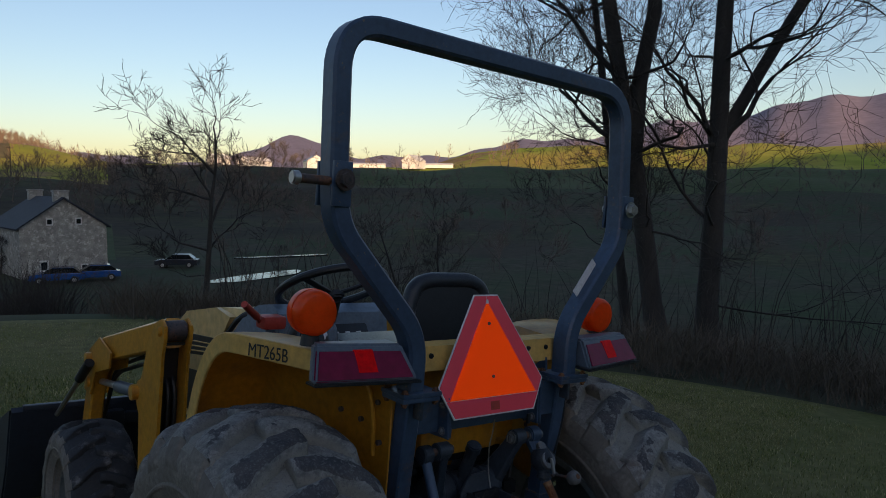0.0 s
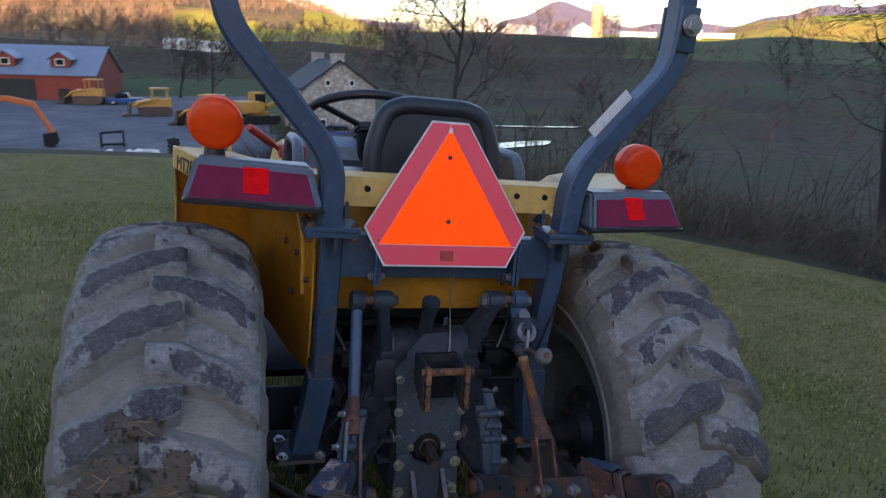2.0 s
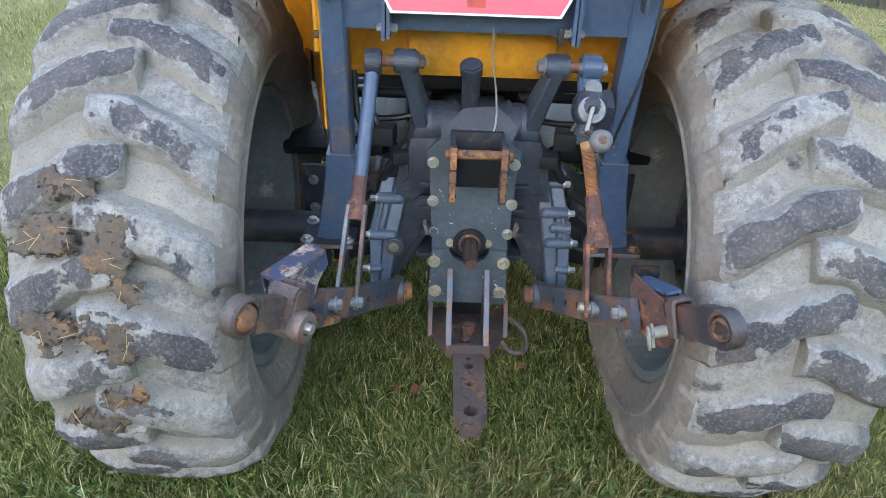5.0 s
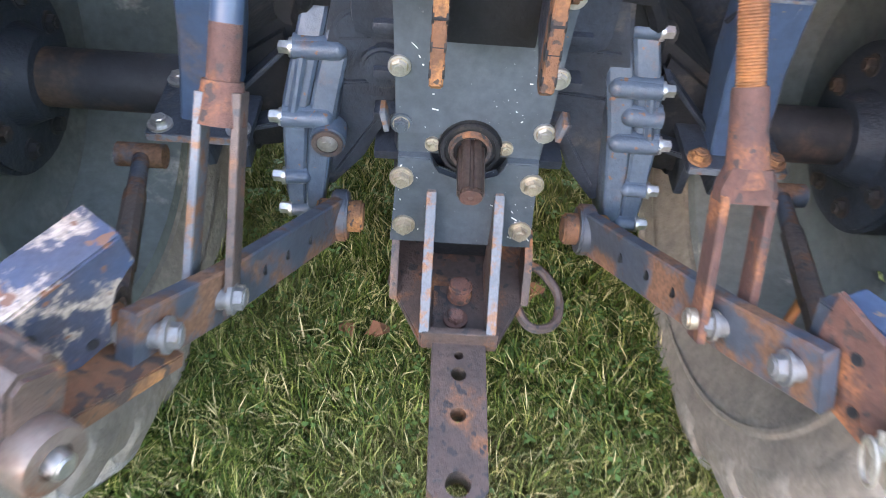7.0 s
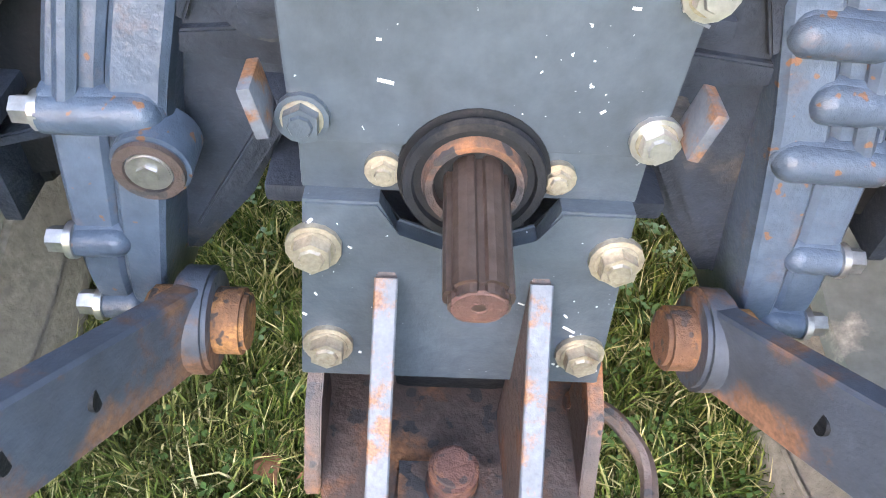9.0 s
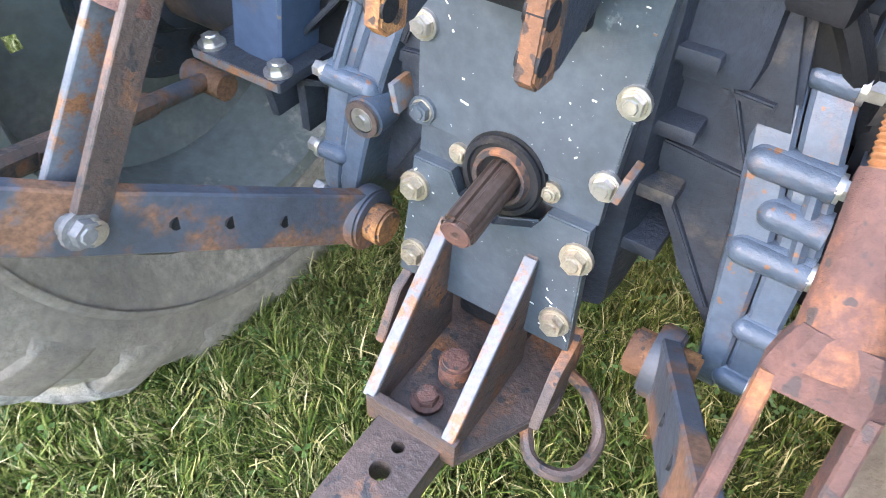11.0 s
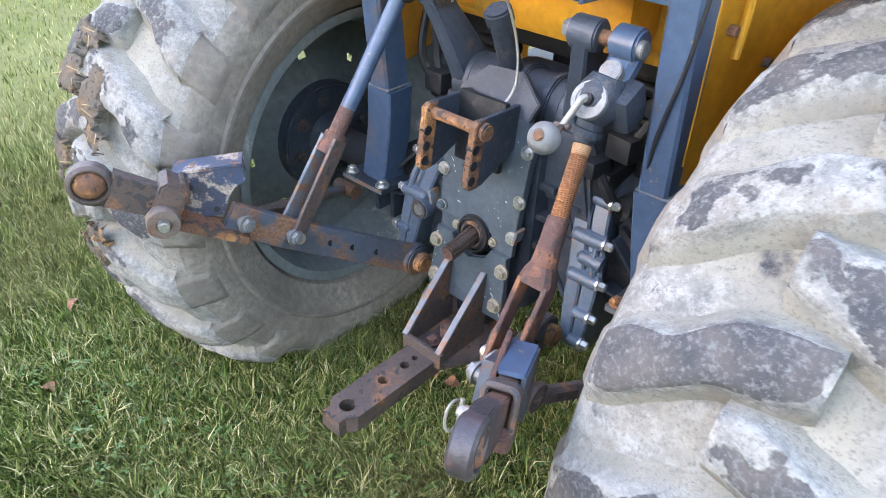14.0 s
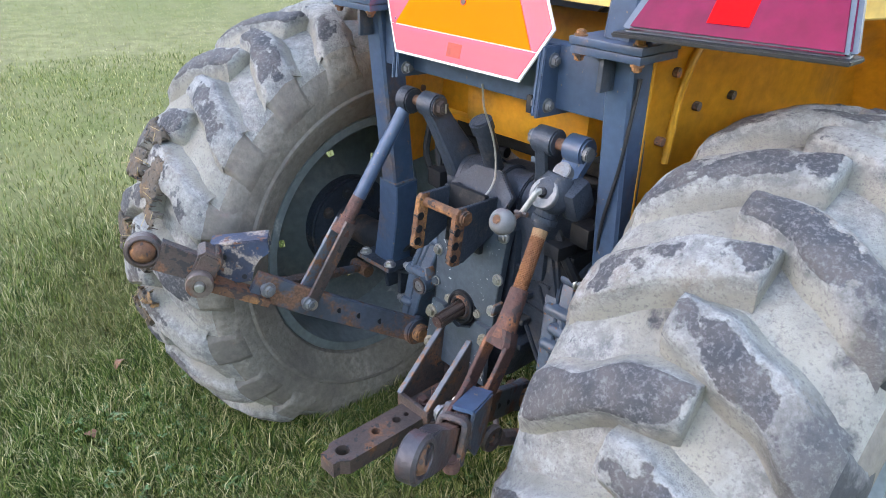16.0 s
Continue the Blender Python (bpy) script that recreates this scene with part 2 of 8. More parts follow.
M_RUBBER = tyre_surface("scuffed_dusty_bar_rubber", True)
M_RUBBERBARE = tyre_surface("scuffed_bar_rubber_with_bare_shoulder", True, 0.85)
M_DUSTY = tyre_surface("dust_caked_tread_rubber", False)
M_BLACKRUBBER = surface("black_tyre_rubber", (0.045, 0.047, 0.052), 0.8, second=(0.025, 0.026, 0.028), scale=12, patch=(0.16, 0.155, 0.15), patch_scale=9, patch_at=0.6, bump=0.5)
M_SIDEWALL = surface("dirty_sidewall_rubber", (0.182, 0.158, 0.132), 0.9, second=(0.13, 0.112, 0.096), scale=6, patch=(0.235, 0.21, 0.175), patch_scale=5, patch_at=0.56, patch_soft=0.14, bump=0.6, bump_scale=110)
M_FORGED = surface("dark_forged_steel", (0.075, 0.06, 0.062), 0.42, 0.3, second=(0.04, 0.038, 0.044), scale=14, patch=(0.17, 0.075, 0.045), patch_scale=14, patch_at=0.58, patch_soft=0.1, patch_rough=0.8, bump=0.3, bump_scale=150)
M_WORNPINK = surface("rust_tinged_worn_metal", (0.2, 0.165, 0.145), 0.5, 0.3, second=(0.12, 0.085, 0.07), scale=25, patch=(0.16, 0.075, 0.045), patch_scale=22, patch_at=0.56, bump=0.3)
M_PINKRUST = surface("red_brown_rust", (0.118, 0.05, 0.036), 0.8, second=(0.058, 0.03, 0.026), scale=18, patch=(0.25, 0.095, 0.04), patch_scale=16, patch_at=0.58, bump=0.6, bump_scale=170, speck=(0.045, 0.03, 0.027), speck_scale=80, speck_at=0.62)
M_RUSTBRIGHT = surface("orange_thread_rust", (0.3, 0.115, 0.035), 0.85, second=(0.17, 0.07, 0.035), scale=18, patch=(0.4, 0.26, 0.15), patch_scale=14, patch_at=0.62, bump=0.5, bump_scale=170)
M_MUD = surface("dried_brown_mud", (0.125, 0.095, 0.068), 0.95, second=(0.06, 0.05, 0.042), scale=26, patch=(0.21, 0.115, 0.05), patch_scale=16, patch_at=0.59, patch_soft=0.1, bump=1.0, bump_scale=110, speck=(0.03, 0.027, 0.025), speck_scale=90, speck_at=0.62)
M_DISC = surface("dusty_grey_green_disc_paint", (0.115, 0.145, 0.15), 0.5, second=(0.08, 0.102, 0.106), scale=5, patch=(0.15, 0.155, 0.15), patch_scale=5, patch_at=0.6, patch_soft=0.15, bump=0.15)
M_RIM = surface("grey_green_rim_paint", (0.17, 0.2, 0.2), 0.5, second=(0.11, 0.13, 0.132), scale=6, patch=(0.42, 0.4, 0.36), patch_scale=8, patch_at=0.64, bump=0.15)
M_BLACK = surface("black_plastic", (0.018, 0.02, 0.024), 0.45, second=(0.012, 0.013, 0.015), scale=20, bump=0.1)
M_VINYL = surface("black_seat_vinyl", (0.022, 0.027, 0.036), 0.4, second=(0.015, 0.017, 0.022), scale=30, bump=0.3, bump_scale=220)


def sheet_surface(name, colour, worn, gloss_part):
    """Matt sheet; for fluorescent orange a diffuse colour above one stands in for its own glow."""
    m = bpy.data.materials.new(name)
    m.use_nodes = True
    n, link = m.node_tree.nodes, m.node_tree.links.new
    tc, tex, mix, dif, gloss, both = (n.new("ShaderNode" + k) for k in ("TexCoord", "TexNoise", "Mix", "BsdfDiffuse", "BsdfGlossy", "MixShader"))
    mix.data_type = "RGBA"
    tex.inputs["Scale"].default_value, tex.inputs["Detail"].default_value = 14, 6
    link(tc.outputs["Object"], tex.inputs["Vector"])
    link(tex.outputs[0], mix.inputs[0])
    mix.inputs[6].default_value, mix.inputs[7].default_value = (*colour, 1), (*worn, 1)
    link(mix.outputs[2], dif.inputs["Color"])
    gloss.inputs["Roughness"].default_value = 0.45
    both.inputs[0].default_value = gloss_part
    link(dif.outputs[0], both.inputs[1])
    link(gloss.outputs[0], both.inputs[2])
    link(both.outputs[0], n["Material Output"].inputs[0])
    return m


# Red above one: the sign's glow is put into its diffuse colour.
M_ORANGE = sheet_surface("overbright_fluorescent_orange", (3.1, 0.165, 0.002), (2.9, 0.18, 0.003), 0.006)
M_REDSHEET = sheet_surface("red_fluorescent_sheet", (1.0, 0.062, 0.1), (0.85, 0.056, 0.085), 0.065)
M_WHITE = surface("white_edge_paint", (0.75, 0.74, 0.72), 0.5, second=(0.6, 0.58, 0.56), scale=20, bump=0.1)
M_LENS = surface("red_lens_plastic", (0.2, 0.004, 0.035), 0.22, second=(0.15, 0.003, 0.028), scale=4, bump=0.03, spec=0.25)
M_REFLEX = surface("bright_red_reflector", (0.85, 0.003, 0.003), 0.5, second=(0.8, 0.004, 0.004), scale=8, amount=0.2, bump=0.1, spec=0.08)
M_AMBER = surface("amber_lens_plastic", (1.0, 0.14, 0.004), 0.3, second=(0.95, 0.09, 0.003), scale=6, bump=0.15, bump_scale=90, coat=0.3)
amber = M_AMBER.node_tree
through_light = amber.nodes.new("ShaderNodeBsdfTranslucent")
through_light.inputs[0].default_value = (1.0, 0.15, 0.006, 1)
both = amber.nodes.new("ShaderNodeMixShader")
both.inputs[0].default_value = 0.5
amber.links.new(amber.nodes["Principled BSDF"].outputs[0], both.inputs[1])
amber.links.new(through_light.outputs[0], both.inputs[2])
amber.links.new(both.outputs[0], amber.nodes["Material Output"].inputs[0])
M_GREYPLASTIC = surface("grey_plastic_cowl", (0.1, 0.125, 0.155), 0.45, second=(0.08, 0.1, 0.125), scale=8, bump=0.08)
M_COWL = surface("blue_grey_cowl_plastic", (0.17, 0.22, 0.28), 0.45, second=(0.13, 0.17, 0.22), scale=5, patch=(0.24, 0.25, 0.26), patch_scale=6, patch_at=0.62, bump=0.08)
# Sky glare on the hood is put into this paler yellow.
M_HOOD = surface("glare_paled_yellow_paint", (0.72, 0.52, 0.24), 0.45, second=(0.62, 0.4, 0.13), scale=3, patch=(0.42, 0.28, 0.12), patch_scale=6, patch_at=0.66, bump=0.06)
M_RED = surface("faded_red_plastic", (0.5, 0.05, 0.03), 0.5, scale=8, bump=0.05)
M_STRAW = surface("dry_straw", (0.5, 0.36, 0.16), 0.9, scale=40, bump=0.0)
M_PALEGREASE = surface("pale_dried_grease", (0.34, 0.2, 0.1), 0.7, second=(0.26, 0.12, 0.05), scale=40, bump=0.3)
M_NAVY = surface("dark_navy_steel", (0.022, 0.03, 0.045), 0.5, second=(0.016, 0.02, 0.03), scale=5, patch=(0.09, 0.07, 0.06), patch_scale=5, patch_at=0.68, bump=0.25)


# ---- mesh helpers ----
def part(name, bm, material, parent=None, label="", smooth=35.0, fix=True):
    """Links a bmesh as one mesh object under a thing or a part."""
    if fix:
        bmesh.ops.recalc_face_normals(bm, faces=bm.faces)
    me = bpy.data.meshes.new(name)
    bm.to_mesh(me)
    bm.free()
    for mm in material if isinstance(material, (list, tuple)) else (material,):
        me.materials.append(mm)
    if smooth:
        me.shade_smooth()
        me.set_sharp_from_angle(angle=radians(smooth))
    ob = new(name, me)
    if parent:
        ob.parent = parent
    return tagged(ob, label)


def thing(name, m=None, label="", category="", group="", kind=""):
    ob = new(name)
    ob.empty_display_size = 0.1
    if m is not None:
        ob.matrix_world = m
    return tagged(ob, label, category, group, kind)


def box(bm, c, s, rot=(0, 0, 0), bevel=0.0, mat=0):
    r = bmesh.ops.create_cube(bm, size=1.0, matrix=pose(*c, *rot) @ Matrix.Diagonal((*s, 1)))
    vs = r["verts"]
    fs = {f for v in vs for f in v.link_faces}
    for f in fs:
        f.material_index = mat
    if bevel:
        es = list({e for v in vs for e in v.link_edges})
        out = bmesh.ops.bevel(bm, geom=es, offset=bevel, segments=2, profile=0.6, affect="EDGES")
        for f in out["faces"]:
            f.material_index = mat
    return vs


def frame_to(p, q):
    """A pose at p whose z axis points to q."""
    p, q = Vector(p), Vector(q)
    return Matrix.Translation(p) @ (q - p).to_track_quat("Z", "Y").to_matrix().to_4x4()


def rod(bm, p, q, r, r2=None, seg=16, bevel=0.0, mat=0):
    p, q = Vector(p), Vector(q)
    m = frame_to(p, q) @ Matrix.Translation((0, 0, (q - p).length / 2))
    out = bmesh.ops.create_cone(bm, cap_ends=True, segments=seg, radius1=r, radius2=r if r2 is None else r2, depth=(q - p).length, matrix=m)
    fs = {f for v in out["verts"] for f in v.link_faces}
    for f in fs:
        f.material_index = mat
    if bevel:
        es = [e for e in {e for v in out["verts"] for e in v.link_edges} if len([f for f in e.link_faces if len(f.verts) > 4]) == 1]
        bmesh.ops.bevel(bm, geom=es, offset=bevel, segments=2, affect="EDGES")
    return out["verts"]


def hexbolt(bm, at, way, r=0.012, h=0.009, washer=True, mat=0):
    """A hex head on a washer, standing off the surface at a point along a direction."""
    a, w = Vector(at), Vector(way).normalized()
    if washer:
        rod(bm, a - w * 0.002, a + w * 0.0025, r * 1.35, seg=14, mat=mat)
    rod(bm, a, a + w * h, r, r * 0.94, seg=6, mat=mat)
    rod(bm, a + w * h * 0.9, a + w * (h + 0.0015), r * 0.7, r * 0.55, seg=8, mat=mat)


def prism(bm, pts, lo, hi, axis="x", m=None, mat=0, bevel=0.0):
    """A flat outline given in the other two axes, given thickness along one axis."""
    def at(u, v, w):
        p = {"x": (w, u, v), "y": (u, w, v), "z": (u, v, w)}[axis]
        return m @ Vector(p) if m else Vector(p)
    a = [bm.verts.new(at(u, v, lo)) for u, v in pts]
    b = [bm.verts.new(at(u, v, hi)) for u, v in pts]
    fs = [bm.faces.new(a), bm.faces.new(b[::-1])]
    k = len(pts)
    for i in range(k):
        fs.append(bm.faces.new((a[i], b[i], b[(i + 1) % k], a[(i + 1) % k])))
    for f in fs:
        f.material_index = mat
    if bevel:
        es = list({e for f in fs[:2] for e in f.edges})
        bmesh.ops.bevel(bm, geom=es, offset=bevel, segments=2, affect="EDGES")
    return a + b


def smooth_path(pts, n=6, radius=0.05):
    """Rounds the corners of a line of points."""
    pts = [Vector(p) for p in pts]
    out = [pts[0]]
    for a, b, c in zip(pts, pts[1:], pts[2:]):
        r = min(radius, (a - b).length * 0.49, (c - b).length * 0.49)
        p, q = b + (a - b).normalized() * r, b + (c - b).normalized() * r
        out += [p.lerp(b, t / n).lerp(b.lerp(q, t / n), t / n) for t in range(n + 1)]
    return out + [pts[-1]]


def sweep(bm, pts, shape, up=(0, 1, 0), mat=0, closed=False):
    """Sweeps a closed outline (pairs of side and up offsets) along a line."""
    pts = [Vector(p) for p in pts]
    rings = []
    for i, p in enumerate(pts):
        a, b = pts[i - 1] if i or closed else p, pts[(i + 1) % len(pts)] if i + 1 < len(pts) or closed else p
        t = (b - a).normalized()
        u = Vector(up)
        u = (u - t * u.dot(t)).normalized()
        s = t.cross(u)
        rings.append([bm.verts.new(p + s * x + u * y) for x, y in shape])
    k = len(shape)
    fs = []
    for r, q in zip(rings, rings[1:] + ([rings[0]] if closed else [])):
        fs += [bm.faces.new((r[j], r[(j + 1) % k], q[(j + 1) % k], q[j])) for j in range(k)]
    if not closed:
        fs += [bm.faces.new(rings[0][::-1]), bm.faces.new(rings[-1])]
    for f in fs:
        f.material_index = mat
    return rings


def ring_shape(r, n=10, ry=None):
    return [(r * math.cos(2 * math.pi * i / n), (ry or r) * math.sin(2 * math.pi * i / n)) for i in range(n)]


def square_shape(w, h, b=0.006):
    x, y = w / 2, h / 2
    return [(x - b, -y), (x, -y + b), (x, y - b), (x - b, y), (-x + b, y), (-x, y - b), (-x, -y + b), (-x + b, -y)]


def revolve(bm, profile, m, seg=48, mat=0, closed=False):
    """Turns a line of (along, radius) about the x axis of a pose."""
    rings = []
    for a, r in profile:
        rings.append([bm.verts.new(m @ Vector((a, r * math.cos(2 * math.pi * i / seg), r * math.sin(2 * math.pi * i / seg)))) for i in range(seg)])
    for k, (p, q) in enumerate(zip(rings, rings[1:] + ([rings[0]] if closed else []))):
        for i in range(seg):
            f = bm.faces.new((p[i], p[(i + 1) % seg], q[(i + 1) % seg], q[i]))
            f.material_index = mat(k) if callable(mat) else mat
    return rings


def rounded(w, h, r, n=5, cx=0.0, cy=0.0):
    """The outline of a rounded rectangle."""
    out = []
    for sx, sy, a0 in ((1, 1, 0), (-1, 1, 90), (-1, -1, 180), (1, -1, 270)):
        for i in range(n + 1):
            a = radians(a0 + 90 * i / n)
            out.append((cx + sx * (w / 2 - r) + r * math.cos(a), cy + sy * (h / 2 - r) + r * math.sin(a)))
    return out


# ---- ground: lawn, yard, valley, far fields and mountains in one sheet ----
def step(a, b, v):
    t = min(1.0, max(0.0, (v - a) / (b - a)))
    return t * t * (3 - 2 * t)


UPN = TILT.to_3x3() @ Vector((0, 0, 1))


def lawn_plane(x, y):
    return -(UPN.x * x + UPN.y * y) / UPN.z


def mountain(az):
    """The ridge line's height in degrees over the level, by compass angle from straight ahead."""
    z = 1.7 + 2.1 * math.exp(-((az - 27.3) / 3.4) ** 2) + 5.2 * min(1, max(0, (az - 31.5) / 42)) ** 1.05 + 1.2 * math.exp(-((az + 8) / 14.0) ** 2)
    return z + 0.25 * math.sin(az * 0.6) + 0.12 * math.sin(az * 1.7 + 1)


def lawn_edge(az):
    """How far the mown lawn reaches before the bank, by angle."""
    return 8.4 + 6.0 * step(32, 62, -az) - 2.1 * step(5, 42, az)


def terrain(x, y):
    r = math.hypot(x, y)
    az = math.degrees(math.atan2(x, y))
    ahead = step(-100, -35, az) * (1 - step(95, 140, az))
    edge = lawn_edge(az)
    slope = lawn_plane(x, y)
    soft = lawn_plane(x / max(1.0, r / 22), y / max(1.0, r / 22))
    bump = noise.noise(Vector((x * 0.02, y * 0.02, 0))) * min(4.0, r * 0.02)
    # ahead: a bank down to the valley floor, then a long hillside up to the farm
    low = -7.6 + bump * 0.3
    rise = 18.5 * step(105, 390, r) + 21 * step(392, 560, r) * step(33, 45, az)
    hill = 9.6 * step(95, 250, r) + 16 * step(250, 400, r) + 29 * step(390, 640, r) * (1 - step(1, 14, az)) * (1.14 - 0.14 * step(-6, 4, az))
    rise += (hill - rise) * (1 - step(7, 15, az))
    front = slope + (low - slope) * step(edge - 0.3, 34, r) + rise * (1 if r > 60 else 0) + bump * step(120, 260, r) * 0.6
    # ground beside the lawn, raised so that the truck on it fits the camera's view
    front += (-2.25 - front) * step(16.5, 20, -az) * (1 - step(34, 44, -az)) * step(13, 24, r) * (1 - step(38, 58, r))
    # behind: open ground that climbs to an unseen far ridge, added to keep the low sun off the place
    back = soft + 112.0 * (1 - 0.42 * step(210, 240, az % 360)) * step(60, 520, r) * (1 - step(620, 1100, r)) + bump
    # an unseen bare bank added close behind, to cut the low sky light on the tractor
    back += 12.5 * step(12, 46, r) * (1 - step(120, 230, r)) * step(110, 135, az % 360) * (1 - step(250, 272, az % 360))
    z = slope if r < edge else back + (front - back) * ahead
    if r < 40:
        z = slope + (z - slope) * step(edge - 0.6, edge + 1.5, r)
    far = step(900, 2600, r) * ahead
    return z + (2600 * math.tan(radians(mountain(az))) - z) * far if far else z


M_LAWN = surface("lawn_soil_and_thatch", (0.1, 0.115, 0.03), 0.95, second=(0.155, 0.145, 0.06), scale=2.2, patch=(0.2, 0.175, 0.08), patch_scale=0.45, patch_at=0.54, patch_soft=0.14, bump=0.8, bump_scale=60, spec=0.08)
M_BANK = surface("rough_winter_meadow", (0.045, 0.075, 0.03), 0.95, second=(0.065, 0.062, 0.042), scale=0.12, patch=(0.072, 0.06, 0.044), patch_scale=0.05, patch_at=0.54, patch_soft=0.15, bump=0.5, bump_scale=2, spec=0.08)
M_GRAVEL = surface("grey_gravel_yard", (0.14, 0.145, 0.165), 0.9, second=(0.105, 0.112, 0.13), scale=0.4, patch=(0.2, 0.195, 0.19), patch_scale=0.15, patch_at=0.58, patch_soft=0.1, bump=0.4, bump_scale=8, spec=0.08)
M_WOODFLOOR = surface("brown_leafless_woodland", (0.075, 0.06, 0.042), 0.95, second=(0.042, 0.038, 0.028), scale=0.05, patch=(0.07, 0.075, 0.035), patch_scale=0.03, patch_at=0.55, patch_soft=0.1, bump=0.6, bump_scale=0.6, spec=0.08)
# Sunlight on the far fields is put into this bright colour.
M_FIELD = surface("sunlit_tone_winter_field", (0.27, 0.34, 0.03), 0.95, second=(0.36, 0.28, 0.06), scale=0.008, amount=0.25, patch=(0.3, 0.2, 0.08), patch_scale=0.012, patch_at=0.56, patch_soft=0.03, bump=0.3, bump_scale=0.4, spec=0.08)
M_MEADOW = surface("green_valley_meadow", (0.062, 0.092, 0.036), 0.95, second=(0.085, 0.09, 0.045), scale=0.06, bump=0.4, bump_scale=1, spec=0.08)
# Pale mauve tint of distance is put into the woodland colour.
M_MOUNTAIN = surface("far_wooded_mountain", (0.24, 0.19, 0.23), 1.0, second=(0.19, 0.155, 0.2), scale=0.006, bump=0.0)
# Lighter than the other wood floor: sun on the hill is put in.
M_SUNLITFLOOR = surface("sunlit_tone_leaf_litter", (0.2, 0.145, 0.085), 0.95, second=(0.13, 0.1, 0.06), scale=0.03, patch=(0.16, 0.15, 0.06), patch_scale=0.02, patch_at=0.56, patch_soft=0.12, bump=0.5, bump_scale=0.5, spec=0.08)
M_WATER = surface("still_pond_water", (0.03, 0.035, 0.035), 0.15, second=(0.03, 0.035, 0.03), scale=0.3, bump=0.02, bump_scale=3)


def build_ground():
    radii = [0.0]
    r = 0.8
    while r < 4200:
        radii.append(r)
        r *= 1.035 if r < 500 else 1.06
        r += 0.12
    # finer spokes ahead, where the skyline shows
    spokes = [-45 + 0.6 * k for k in range(250)] + [105 + 3.0 * k for k in range(70)]
    nseg = len(spokes)
    vs, fs, mats = [(0, 0, 0)], [], []
    for rad in radii[1:]:
        for i in range(nseg):
            a = radians(spokes[i])
            x, y = rad * math.sin(a), rad * math.cos(a)
            vs.append((x, y, terrain(x, y)))
    def kind_of(rad, az):
        ahead = -40 < az < 100
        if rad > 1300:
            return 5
        edge = lawn_edge(az)
        if not ahead:
            return 0 if rad < 70 else 4 if rad < 300 else 3
        if rad < edge + 0.4:
            return 0
        if -44 < az < -17 and 18 < rad < 56:
            return 2
        if az < 5.0 - 0.03 * (rad - 60) and 40 < rad < 124:
            return 2
        if rad < 95:
            return 1
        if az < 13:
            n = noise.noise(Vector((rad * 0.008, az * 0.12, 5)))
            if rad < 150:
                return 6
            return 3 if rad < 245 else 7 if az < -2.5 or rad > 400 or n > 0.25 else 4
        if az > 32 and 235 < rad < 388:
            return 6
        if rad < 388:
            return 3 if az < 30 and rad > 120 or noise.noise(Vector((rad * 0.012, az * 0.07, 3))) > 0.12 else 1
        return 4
    for k in range(len(radii) - 1):
        for i in range(nseg):
            j = (i + 1) % nseg
            az = (spokes[i] + 0.3 + 180) % 360 - 180
            mats.append(kind_of((radii[k] + radii[k + 1]) / 2, az))
            if k == 0:
                fs.append((0, 1 + j, 1 + i))
            else:
                a, b = 1 + (k - 1) * nseg, 1 + k * nseg
                fs.append((a + i, a + j, b + j, b + i))
    me = bpy.data.meshes.new("ground")
    me.from_pydata(vs, [], fs)
    for mm in (M_LAWN, M_BANK, M_GRAVEL, M_WOODFLOOR, M_FIELD, M_MOUNTAIN, M_MEADOW, M_SUNLITFLOOR):
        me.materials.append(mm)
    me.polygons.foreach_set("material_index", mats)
    me.shade_smooth()
    me.update()
    bm = bmesh.new()
    bm.from_mesh(me)
    bmesh.ops.recalc_face_normals(bm, faces=bm.faces)
    if sum(f.normal.z for f in bm.faces) < 0:
        bmesh.ops.reverse_faces(bm, faces=bm.faces)
    bm.to_mesh(me)
    bm.free()
    return tagged(new("ground", me), "mown lawn falling to a gravel yard, valley meadow and wooded hills", "ground", kind="structure")


build_ground()


# ---- the tractor: everything bolted to it is a part of it, in its own frame ----
CX = 0.008
tractor = thing("tractor", TILT, "yellow and blue-grey compact tractor with muddy tyres on grass", "tractor")


def P(name, bm, material, label="", parent=None, smooth=35.0, fix=True):
    return part(name, bm, material, parent or tractor, label, smooth, fix)


def bolts(name, spots, material, parent=None, label=""):
    """Hex bolts, each a part of its own: place, direction, radius, height."""
    for at, way, r, h in spots:
        bm = bmesh.new()
        hexbolt(bm, at, way, r, h)
        P(name, bm, material, label, parent)


AXLE_Y, AXLE_Z = 0.19, 0.548  # middle of the drive cases
HUB_Y, HUB_Z, TYRE_R = 0.172, {-1: 0.503, 1: 0.488}, 0.588


